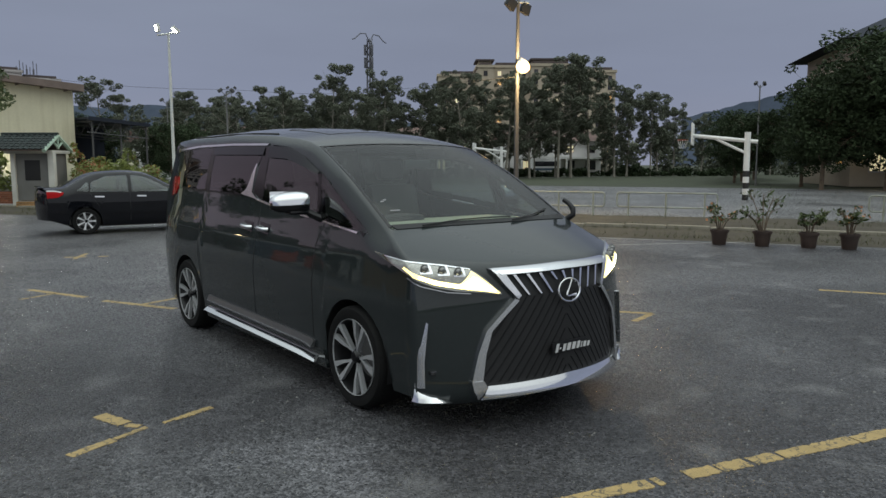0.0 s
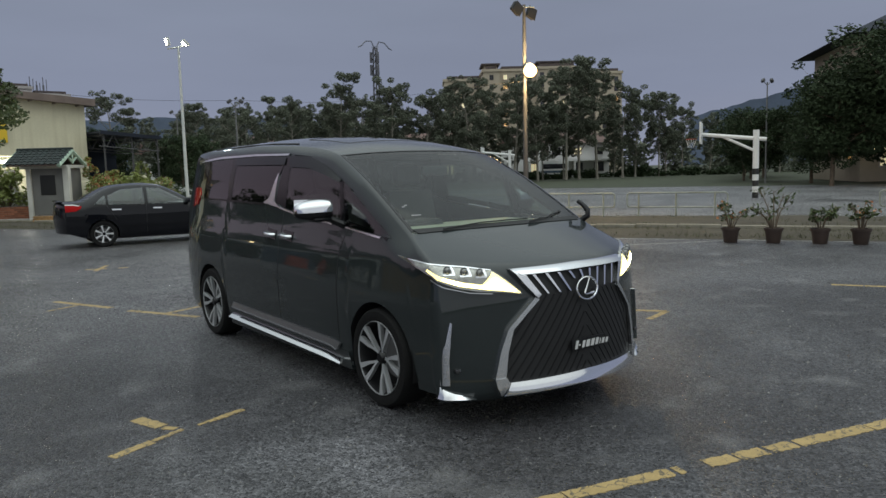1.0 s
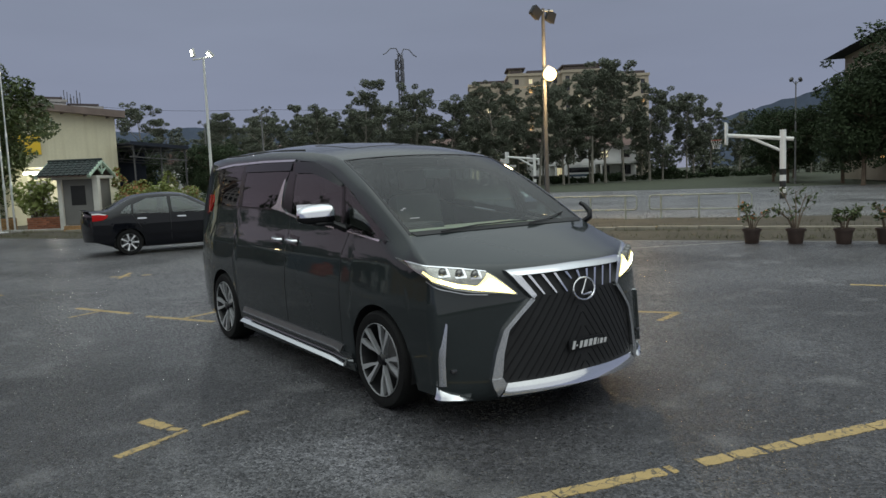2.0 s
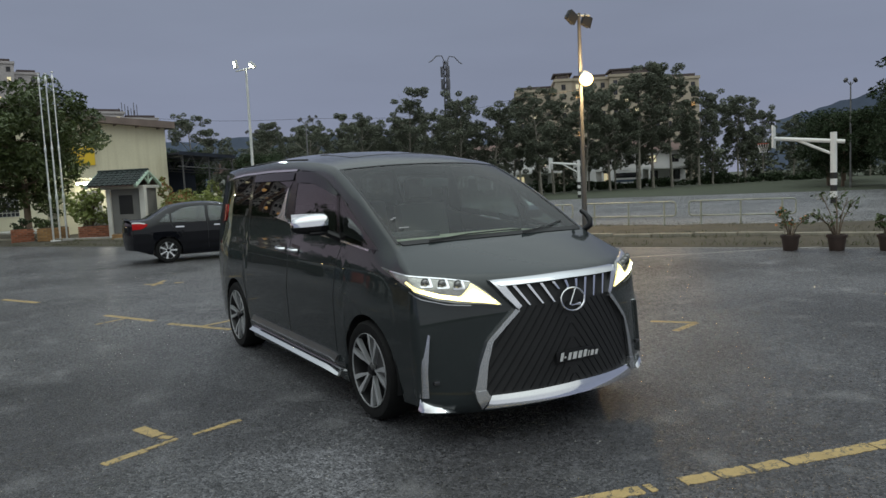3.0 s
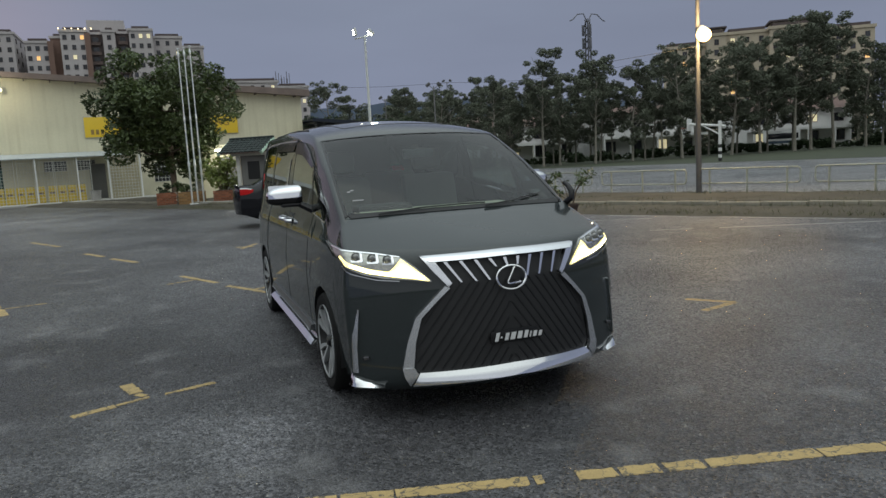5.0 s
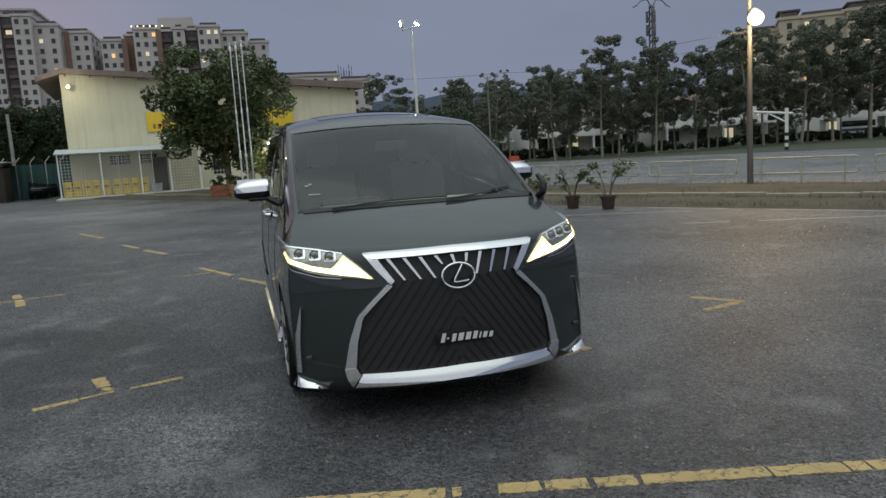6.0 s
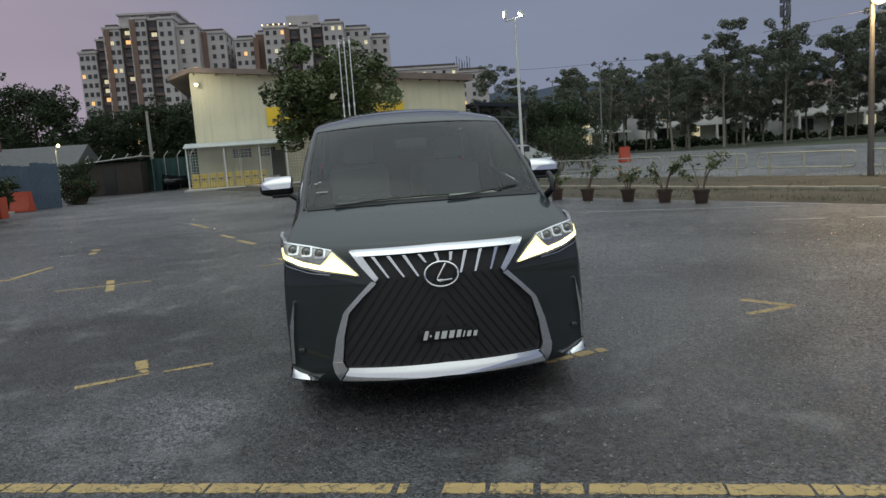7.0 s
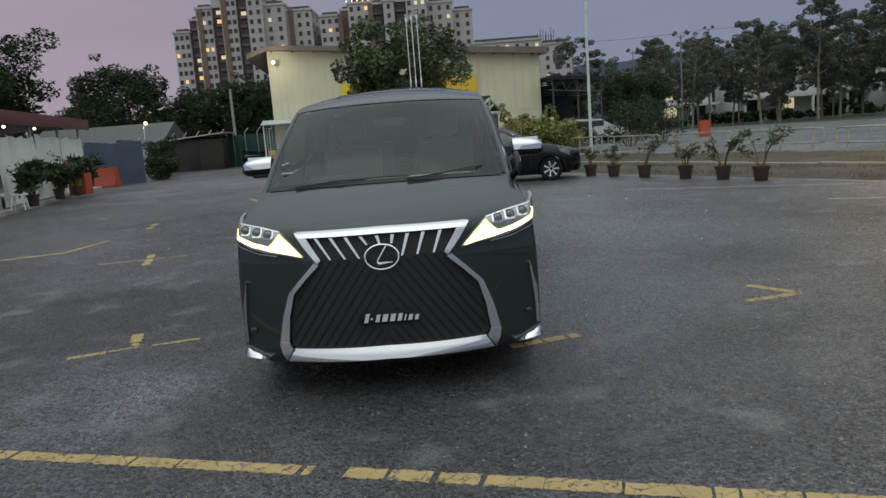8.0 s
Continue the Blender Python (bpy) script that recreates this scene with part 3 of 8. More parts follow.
rng = np.random.default_rng(3)
verts, faces = [], []
for i in range(44000):
    c, s = rng.uniform(10.85, 17.8), rng.uniform(-26, 14)
    dens = noise.noise((s * 0.5, c * 0.7, 2)) + (0.25 if c < 12.7 else 0)
    if dens < rng.uniform(-0.3, 0.5):
        continue
    x, y, z = verge(c, s, 0.04)
    h, w, t = rng.uniform(0.03, 0.10) + (rng.uniform(0, 0.10) if 12.2 < c < 13.8 else 0), rng.uniform(0.004, 0.009), rng.uniform(0, 6.28)
    dx, dy = math.cos(t), math.sin(t)
    k = len(verts)
    lx, ly = rng.normal(0, 0.04, 2)
    verts += [(x - dx * w, y - dy * w, z), (x + dx * w, y + dy * w, z), (x + lx, y + ly, z + h)]
    faces.append((k, k + 1, k + 2))
tagged(raw("verge_grass", verts, faces, M["blade"]), "sparse dry yellowish grass blades on the verge", "grass", kind="stuff")


# loose chippings lying on the asphalt
rng = np.random.default_rng(17)
verts, faces = [], []
for i in range(17000):
    near = i > 4500
    x, y = (rng.uniform(-4.5, 6.5), rng.uniform(-4.4, 3.2)) if near else (rng.uniform(-5.5, 11), rng.uniform(-4.5, 7.5))
    if noise.noise((x * 0.45, y * 0.45, 5)) + (0.12 if x > 0.5 else -0.12) < rng.uniform(-0.5, 0.5) or (abs(x) < 0.95 and -1 < y < 4.1) or NX * x + NY * y > 10.6:
        continue
    s = (0.003 + 0.006 * rng.random() ** 2) if near else (0.005 + 0.009 * rng.random() ** 3)
    k, t = len(verts), rng.uniform(0, 6.28)
    for q in range(4):
        verts.append((x + s * math.cos(t + q * 1.57) * rng.uniform(0.6, 1.2), y + s * math.sin(t + q * 1.57) * rng.uniform(0.6, 1.2), 0.0005))
    verts.append((x + s * rng.uniform(-0.4, 0.4), y + s * rng.uniform(-0.4, 0.4), s * rng.uniform(0.6, 1.1)))
    faces += [(k + q, k + (q + 1) % 4, k + 4) for q in range(4)]
tagged(raw("stone_chippings", verts, faces, M["chipping"]), "loose pale stone chippings scattered on the asphalt", "gravel", kind="stuff")


def worn_line(a, b, w, seed, gaps=0.12, step=0.16):
    """A painted stripe broken into flakes with ragged ends, 3 mm thick."""
    r = random.Random(seed)
    a, b = Vector((*a, 0)), Vector((*b, 0))
    u = (b - a).normalized()
    v = Vector((-u.y, u.x, 0))
    length = (b - a).length
    bm = bmesh.new()
    s = 0.0
    while s < length:
        e = min(length, s + step * r.uniform(0.5, 2.2))
        if length - e < 0.05:
            e = length
        if r.random() > gaps or length < 0.4 or s == 0 or e == length:
            n = max(2, int((e - s) / 0.02))
            le = [a + u * (s + (e - s) * i / n + r.uniform(-0.004, 0.004)) + v * (w / 2 + r.uniform(-0.010, 0.004)) for i in range(n + 1)]
            ri = [a + u * (s + (e - s) * i / n + r.uniform(-0.004, 0.004)) - v * (w / 2 + r.uniform(-0.010, 0.004)) for i in range(n + 1)]
            lo = [[bm.verts.new(p) for p in q] for q in (le, ri)]
            hi = [[bm.verts.new(p + Vector((0, 0, 0.003))) for p in q] for q in (le, ri)]
            for i in range(n):
                bm.faces.new((hi[1][i], hi[1][i + 1], hi[0][i + 1], hi[0][i]))
                bm.faces.new((lo[0][i], lo[0][i + 1], hi[0][i + 1], hi[0][i]))
                bm.faces.new((lo[1][i], lo[1][i + 1], hi[1][i + 1], hi[1][i]))
            for q in (0, n):
                bm.faces.new((lo[0][q], hi[0][q], hi[1][q], lo[1][q]))
        s = e + (r.uniform(0.004, 0.03) if r.random() < 0.7 else 0)
    return bm


YELLOW = [
    ((-3.6, -1.03), (-0.31, -1.90), 0.095, 0.02), ((-0.15, -1.94), (4.6, -3.25), 0.10, 0.02),
    ((-2.53, 0.27), (-2.28, 0.37), 0.075, 0.0), ((-2.27, 0.375), (-2.07, 0.46), 0.045, 0.0), ((-1.97, 0.475), (-1.85, 0.505), 0.045, 0.0), ((-1.84, 0.51), (-1.63, 0.57), 0.062, 0.0), ((-2.24, 0.86), (-2.155, 0.60), 0.10, 0.0), ((-2.15, 0.575), (-2.10, 0.50), 0.06, 0.0),
    ((-1.74, 6.42), (-1.31, 5.39), 0.085, 0.05), ((-1.94, 5.72), (-1.52, 5.92), 0.05, 0.1),
    ((-1.20, 5.02), (-0.72, 4.02), 0.085, 0.05), ((-0.92, 4.50), (-0.30, 4.72), 0.07, 0.1),
    ((-0.68, 9.75), (-0.05, 9.45), 0.10, 0.1), ((-0.60, 9.40), (-0.25, 10.1), 0.08, 0.2),
    ((2.84, 0.98), (3.10, 0.60), 0.075, 0.0), ((2.64, 0.48), (3.10, 0.60), 0.075, 0.05), ((5.94, 0.18), (6.60, -1.15), 0.09, 0.05),
    ((0.74, -0.24), (1.23, -0.09), 0.09, 0.0),
    ((-6.9, 6.05), (-5.75, 6.55), 0.12, 0.05), ((-5.75, 6.55), (-5.62, 7.75), 0.10, 0.1),
    ((-4.50, 4.97), (-3.33, 5.21), 0.045, 0.1), ((-3.98, 5.56), (-3.86, 5.22), 0.11, 0.0), ((-3.82, 5.08), (-3.68, 4.60), 0.11, 0.0),
    ((-5.72, 10.2), (-5.50, 9.3), 0.14, 0.1), ((-3.45, 11.15), (-3.05, 10.25), 0.10, 0.05), ((-2.88, 9.75), (-2.42, 8.75), 0.10, 0.05),
    ((-5.0, 15.2), (-4.15, 13.3), 0.10, 0.1),
]
for i, (p, q, w, g) in enumerate(YELLOW):
    alone("yellow_line", worn_line(p, q, w, 40 + i, g), M["yellow_paint"], "worn yellow painted parking mark on the asphalt", "road marking",
          "parking marks", "structure", smooth=False)
for i, (p, q, w) in enumerate((((6.2, 6.1), (10.6, 3.75), 0.05), ((4.0, 9.9), (7.6, 7.9), 0.05), ((7.4, 9.2), (13.5, -2.2), 0.05))):
    alone("white_line", worn_line(p, q, w, 90 + i, 0.25, 0.4), M["white_paint_worn"], "faded white painted line on the asphalt", "road marking", kind="structure", smooth=False)


# ---- cars ----
def curve_rows(ctrl, counts):
    """A smooth run through control rows, with a count of steps for each stretch."""
    c = [np.array(r, float) for r in ctrl]
    out = []
    for i in range(len(c) - 1):
        p0, p1, p2, p3 = c[max(i - 1, 0)], c[i], c[i + 1], c[min(i + 2, len(c) - 1)]
        for j in range(counts[i]):
            t = j / counts[i]
            m1, m2 = (p2 - p0) * 0.38, (p3 - p1) * 0.38
            out.append((2 * t**3 - 3 * t**2 + 1) * p1 + (t**3 - 2 * t**2 + t) * m1 + (-2 * t**3 + 3 * t**2) * p2 + (t**3 - t**2) * m2)
    out.append(c[-1])
    return out


def inside(poly, u, v):
    hit = False
    for (x0, y0), (x1, y1) in zip(poly, poly[1:] + poly[:1]):
        if (y0 > v) != (y1 > v) and u < (x1 - x0) * (v - y0) / (y1 - y0) + x0:
            hit = not hit
    return hit


def car_shell(rows, k_front, screens, side_x, arches, arch_r, hub_z, sill, holes, crown=2.4, lift=0.0):
    """Body sheet and screen sheets of a car. A row: centre y, z, edge y, z, x. The rows up to k_front are the nose's corner; side_x(y, z) is the flank."""
    vf = [0, 0.16, 0.32, 0.48, 0.62, 0.75, 0.86, 0.93, 0.975, 1.0]
    bm = bmesh.new()
    glass_bms = [bmesh.new() for _ in screens]
    n = len(rows)

    def top(i, f, sgn):
        yc, zc, ye, ze, xe = rows[i]
        g = abs(f) ** crown
        return Vector((sgn * f * xe, yc + (ye - yc) * f**2, zc + (ze - zc) * g))

    cache = {}

    def vert(b, key, co):
        if (id(b), key) not in cache:
            cache[(id(b), key)] = b.verts.new(co)
        return cache[(id(b), key)]

    for sgn in (-1, 1):
        for i in range(n - 1):
            for j in range(len(vf) - 1):
                target = bm
                for g, (i0, i1, f1) in zip(glass_bms, screens):
                    if i0 <= i < i1 and vf[j + 1] <= f1 + 1e-6:
                        target = g
                q = []
                for a, b in ((i, j), (i + 1, j), (i + 1, j + 1), (i, j + 1)):
                    key = ("t", a, b, 0 if b == 0 else sgn)
                    q.append(vert(target, key, top(a, vf[b], sgn)))
                target.faces.new(q)
        m = k_front
        cols = [[("t", r, len(vf) - 1, sgn) for r in range(m + 1)]]
        pos = {}
        for i in range(m + 1, n):
            yc, zc, ye, ze, xe = rows[i]
            zb = sill + lift * max(0.0, ye - arches[-1] - arch_r)
            for ya in arches:
                d = abs(ye - ya)
                if d < arch_r:
                    zb = max(zb, hub_z + math.sqrt(max(0, arch_r**2 - d**2)))
            col = []
            for r in range(m + 1):
                f = r / m
                z = zb + (ze - zb) * f
                x0 = side_x(ye, z)
                pull = (side_x(ye, ze) - xe) * max(0, min(1, (z - (ze - 0.22)) / 0.22)) ** 2
                key = ("t", i, len(vf) - 1, sgn) if r == m else ("s", i, r, sgn)
                pos[key] = Vector((sgn * (x0 - pull), ye, z))
                col.append(key)
            cols.append(col)
        for c0, c1 in zip(cols, cols[1:]):
            for r in range(m):
                ks = (c0[r], c1[r], c1[r + 1], c0[r + 1])
                vs = [vert(bm, k, pos.get(k, (0, 0, 0))) for k in ks]
                cy, cz = sum(v.co.y for v in vs) / 4, sum(v.co.z for v in vs) / 4
                if not any(inside(h, cy, cz) for h in holes):
                    bm.faces.new(vs)
    return bm, glass_bms


def wheel(parent, m, r_tyre, r_rim, width, spokes, two_tone=True):
    """A road wheel, its face towards -x: tyre, rim and spokes."""
    barrel = part("wheel", revolve(bmesh.new(), [(r_rim * 0.99, -width / 2 + 0.012), (r_rim * 0.97, -width / 2), (r_rim * 0.93, -width / 2 + 0.03), (r_rim * 0.90, width * 0.2), (0.02, width * 0.2)], 36, "x", caps=False),
                  M["alloy_dark"], parent)
    barrel.matrix_basis = m
    w, s = width / 2, r_tyre
    part("tyre", revolve(bmesh.new(), [(r_rim * 0.985, w), (r_rim * 1.1, w * 1.08), (s * 0.94, w * 1.06), (s * 0.985, w * 0.9), (s, w * 0.6), (s, -w * 0.6), (s * 0.985, -w * 0.9), (s * 0.94, -w * 1.06), (r_rim * 1.10, -w * 1.08), (r_rim * 0.985, -w * 0.98)], 48, "x", caps=False), M["rubber"], barrel)
    part("rim_lip", revolve(bmesh.new(), [(r_rim * 0.99, -w), (r_rim * 0.985, -w - 0.008), (r_rim * 0.975, -w - 0.007), (r_rim * 0.97, -w + 0.012)], 40, "x", caps=False), M["alloy"], barrel)
    for i in range(spokes):
        if two_tone:
            a = 2 * math.pi * (i // 2) / (spokes // 2) + (0.205 if i % 2 else -0.205)
            side = 1 if i % 2 else -1
            prof = ((0.13, 0.007, -side * 0.012, -w + 0.022), (0.40, 0.0085, -side * 0.008, -w + 0.012), (0.58, 0.0115, side * 0.000, -w + 0.004), (0.965, 0.0190, side * 0.003, -w - 0.006))
        else:
            a = 2 * math.pi * (i + 0.5) / spokes
            prof = ((0.10, 0.017, 0, -w + 0.014), (0.45, 0.013, 0, -w + 0.006), (0.96, 0.025, 0, -w - 0.002))
        bm = bmesh.new()
        rows_v = []
        c, s2 = math.cos(a), math.sin(a)
        for f, wd, shift, h in prof:
            ring = []
            for q, dz in ((-1, 0), (1, 0), (0.75, 0.03), (-0.75, 0.03)):
                t = q * wd + shift
                ring.append(bm.verts.new((h + dz, f * r_rim * c - t * s2, f * r_rim * s2 + t * c)))
            rows_v.append(ring)
        for p, q in zip(rows_v, rows_v[1:]):
            for j in range(4):
                bm.faces.new((p[j], p[(j + 1) % 4], q[(j + 1) % 4], q[j]))
        bm.faces.new(rows_v[0])
        bm.faces.new(rows_v[-1])
        part("spoke", bm, M["alloy"] if two_tone else M["alloy_bright"], barrel, "", smooth=False)
    part("hub_cap", revolve(bmesh.new(), [(0.001, -w + 0.002), (0.03, -w + 0.003), (0.036, -w + 0.012), (0.05, -w + 0.03)], 20, "x"), M["black_gloss"], barrel)
    bm = revolve(bmesh.new(), [(0.001, 0.02), (r_rim * 0.62, 0.02), (r_rim * 0.62, 0.045), (0.001, 0.045)], 28, "x")
    part("brake_disc", bm, M["mast"], barrel)
    return barrel


# -- the van: nose towards -y, front axle at y = 0, flanks at about 0.92 --
van = thing("van", "black luxury van with chrome trim and lit headlights, parked on asphalt", "van")
V_Z = [0.17, 0.30, 0.45, 0.75, 1.00, 1.15, 1.28, 1.50, 1.70, 1.80]
V_X = [0.875, 0.903, 0.915, 0.926, 0.897, 0.853, 0.832, 0.793, 0.740, 0.705]


def van_x(y, z):
    x = float(np.interp(z, V_Z, V_X))
    if y < 0.1:
        x -= 0.028 * ((0.1 - y) / 0.75) ** 2
    if y > 3.2:
        x -= 0.085 * ((y - 3.2) / 0.65) ** 2
    return x


def nose_y(z):
    return float(np.interp(z, (0.17, 0.24, 0.45, 0.65, 0.80, 0.93, 0.975, 1.05), (-0.965, -0.995, -0.985, -0.975, -0.965, -0.938, -0.90, -0.78)))


VAN_ROWS = [
    (-0.93, 0.17, -0.63, 0.17, 0.890), (-0.975, 0.23, -0.665, 0.23, 0.900), (-0.975, 0.45, -0.66, 0.45, 0.905), (-0.965, 0.65, -0.65, 0.65, 0.905),
    (-0.955, 0.80, -0.635, 0.80, 0.900), (-0.925, 0.93, -0.615, 0.92, 0.888), (-0.885, 0.975, -0.575, 0.985, 0.878),
    (-0.77, 1.025, -0.50, 1.025, 0.866), (-0.58, 1.095, -0.42, 1.065, 0.848), (-0.42, 1.150, -0.33, 1.110, 0.825), (-0.36, 1.170, -0.25, 1.155, 0.803),
    (-0.10, 1.318, 0.02, 1.320, 0.785), (0.25, 1.515, 0.34, 1.498, 0.760), (0.62, 1.715, 0.76, 1.685, 0.726), (0.95, 1.795, 1.05, 1.742, 0.710),
    (1.45, 1.855, 1.50, 1.780, 0.705), (2.20, 1.890, 2.20, 1.805, 0.705), (3.00, 1.890, 3.00, 1.800, 0.700), (3.55, 1.882, 3.46, 1.798, 0.700),
    (3.88, 1.850, 3.71, 1.775, 0.698), (3.965, 1.74, 3.76, 1.68, 0.718), (4.00, 1.30, 3.80, 1.30, 0.80), (4.06, 1.00, 3.84, 1.0, 0.82), (4.07, 0.60, 3.84, 0.60, 0.82), (4.02, 0.22, 3.80, 0.22, 0.80),
]
VAN_STEPS = [3, 4, 5, 5, 4, 3, 4, 3, 3, 2, 6, 8, 9, 6, 8, 12, 16, 10, 6, 3, 3, 3, 3, 3]
van_rows = curve_rows(VAN_ROWS, VAN_STEPS)
K_NOSE = sum(VAN_STEPS[:6])
R_COWL, R_HEAD = sum(VAN_STEPS[:10]), sum(VAN_STEPS[:13])
DOOR_GLASS = [(1.46, 1.282), (0.525, 1.187), (0.605, 1.495), (0.875, 1.605), (1.14, 1.676), (1.47, 1.700)]
QUARTER = [(0.465, 1.180), (-0.11, 1.128), (-0.085, 1.143), (0.575, 1.500)]
SLIDE_GLASS = [(2.60, 1.318), (1.80, 1.310), (1.60, 1.60), (1.56, 1.690), (2.60, 1.712)]
REAR_GLASS = [(3.50, 1.345), (2.68, 1.322), (2.68, 1.712), (3.42, 1.70)]


def shrunk(poly, d=0.018):
    """The outline moved inwards by d on every side."""
    pts = [Vector(p) for p in poly]
    area = sum(a.x * b.y - b.x * a.y for a, b in zip(pts, pts[1:] + pts[:1]))
    out = []
    for i, p in enumerate(pts):
        u, w = (p - pts[i - 1]).normalized(), (pts[(i + 1) % len(pts)] - p).normalized()
        n1, n2 = Vector((-u.y, u.x)), Vector((-w.y, w.x))
        if area < 0:
            n1, n2 = -n1, -n2
        b = (n1 + n2) / max(0.35, 1 + n1.dot(n2))
        q = p + b * d
        out.append((q.x, q.y))
    return out


def window_seal(poly, proj, d, off):
    """The black band round the inside of a pane's edge."""
    bm = bmesh.new()
    inner = shrunk(poly, d)
    for i in range(len(poly)):
        j = (i + 1) % len(poly)
        ruled(bm, [poly[i], poly[j]], [inner[i], inner[j]], 8, 2, proj, off, 0.002)
    return bm


shell, (screen_bm,) = car_shell(van_rows, K_NOSE, [(R_COWL, R_HEAD, 0.975)], van_x, (0.0, 3.0), 0.375, 0.33, 0.20,
                                [shrunk(p) for p in (DOOR_GLASS, QUARTER, SLIDE_GLASS, REAR_GLASS)])
part("body", shell, M["paint"], van, "black gloss paintwork, its colour lifted for haze", crease=80)
part("windscreen", screen_bm, M["screen_glass"], van, "large raked windscreen").visible_shadow = False


VAN_EDGE = [[r[c] for r in van_rows[K_NOSE:-16]] for c in (2, 3, 4)]


def flank(sgn):
    def proj(y, z, off):
        ze = float(np.interp(y, VAN_EDGE[0], VAN_EDGE[1]))
        xe = float(np.interp(y, VAN_EDGE[0], VAN_EDGE[2]))
        pull = (van_x(y, ze) - xe) * max(0, min(1, (z - (ze - 0.22)) / 0.22)) ** 2
        return Vector((sgn * (van_x(y, z) - pull + off), y, z))
    return proj


def nose(sgn):
    def proj(u, z, off):
        w = max(0.0, u - 0.88)
        x = min(u, 0.88)
        y = nose_y(z) + 0.40 * x * x
        if w:
            return Vector((sgn * (0.88 + 0.035 * min(1, w / 0.12) + off * 0.7), y + w * 1.05 - off * 0.6, z))
        return Vector((sgn * (u + off * 0.35 * u), y - off, z))
    return proj


def face(x, z, off):
    return Vector((x, nose_y(z) + 0.40 * x * x - off, z))


def pane(bm, poly, proj, off, thick):
    """A shell over a four- to six-cornered outline; the first two corners are its foot."""
    foot, head = [poly[1], poly[0]], poly[2:]
    return ruled(bm, foot, head, 16, 8, proj, off, thick)


for sgn in (-1, 1):
    fl, ns_ = flank(sgn), nose(sgn)
    for nm, poly in (("door_window", DOOR_GLASS), ("quarter_window", QUARTER), ("sliding_door_window", SLIDE_GLASS), ("rear_side_window", REAR_GLASS)):
        part(nm, pane(bmesh.new(), poly, fl, 0.006, 0.002), M["door_glass" if nm in ("door_window", "quarter_window") else "tint_glass"], van, "dark tinted glass").visible_shadow = False
        part("window_seal", window_seal(poly, fl, 0.042, 0.0035), M["black_gloss"], van)
    # chrome and dark trim of the flank
    part("belt_trim", ruled(bmesh.new(), [(0.0, 1.133), (0.455, 1.179)], [(0.01, 1.121), (0.465, 1.167)], 10, 1, fl, 0.008, 0.01), M["chrome_soft"], van, "chrome strip")
    part("belt_trim", ruled(bmesh.new(), [(0.66, 1.196), (1.27, 1.252), (1.56, 1.292)], [(0.66, 1.183), (1.27, 1.238), (1.56, 1.277)], 14, 1, fl, 0.008, 0.01), M["chrome_soft"], van, "chrome strip")
    part("pillar_blade", ruled(bmesh.new(), [(1.53, 1.282), (1.655, 1.335), (1.635, 1.568)], [(1.87, 1.320), (1.765, 1.362), (1.648, 1.568)], 14, 4, fl, 0.012, 0.014), M["chrome_soft"], van, "chrome blade")
    part("belt_trim", ruled(bmesh.new(), [(1.86, 1.318), (3.4, 1.345)], [(1.86, 1.303), (3.4, 1.330)], 14, 1, fl, 0.007, 0.01), M["black_gloss"], van, "thin dark strip")
    part("roof_trim", ruled(bmesh.new(), [(1.51, 1.724), (2.2, 1.740), (3.0, 1.740), (3.55, 1.713)], [(1.53, 1.709), (2.2, 1.723), (3.0, 1.721), (3.58, 1.694)], 24, 2, fl, 0.012, 0.012), M["chrome_soft"], van, "chrome roof edge")
    part("rain_visor", ruled(bmesh.new(), [(1.49, 1.708), (1.14, 1.688), (0.875, 1.617), (0.60, 1.508)], [(1.45, 1.612), (1.12, 1.600), (0.86, 1.550), (0.605, 1.492)], 20, 2, fl, 0.012, 0.005, 0.020), M["black_gloss"], van)
    part("rain_visor", ruled(bmesh.new(), [(1.55, 1.698), (2.60, 1.716)], [(1.55, 1.634), (2.60, 1.648)], 14, 2, fl, 0.012, 0.005, 0.020), M["black_gloss"], van)
    part("pillar_cover", ruled(bmesh.new(), [(0.465, 1.180), (0.575, 1.497)], [(0.528, 1.188), (0.61, 1.497)], 8, 1, fl, 0.009, 0.012), M["black_gloss"], van)
    part("pillar_cover", ruled(bmesh.new(), [(1.44, 1.285), (1.45, 1.698)], [(1.64, 1.33), (1.565, 1.692)], 8, 2, fl, 0.008, 0.012), M["black_gloss"], van)
    part("pillar_cover", ruled(bmesh.new(), [(2.59, 1.32), (2.59, 1.712)], [(2.69, 1.322), (2.69, 1.712)], 8, 1, fl, 0.008, 0.012), M["black_gloss"], van)
    for y0 in (1.24, 1.54):
        bm = tubed([fl(y0 + 0.03 + 0.145 * f, 1.062 + 0.011 * f, o) for f, o in ((0.0, 0.004), (0.06, 0.030), (0.2, 0.042), (0.5, 0.046), (0.8, 0.042), (0.94, 0.030), (1.0, 0.004))], 0.0165, 10)
        part("door_handle", bm, M["chrome"], van, "chrome pull handle")
        part("handle_cup", ruled(bmesh.new(), [(y0 + 0.01, 1.10), (y0 + 0.19, 1.115)], [(y0 + 0.01, 1.025), (y0 + 0.19, 1.04)], 8, 3, fl, 0.003, 0.01), M["black_gloss"], van)
    part("door_gap", ruled(bmesh.new(), [(0.52, 0.36), (0.50, 1.0), (0.44, 1.165)], [(0.527, 0.36), (0.507, 1.0), (0.447, 1.165)], 16, 1, fl, 0.0015, 0.01), M["black_matt"], van)
    part("door_gap", ruled(bmesh.new(), [(1.47, 0.36), (1.47, 1.28)], [(1.477, 0.36), (1.477, 1.28)], 16, 1, fl, 0.0015, 0.01), M["black_matt"], van)
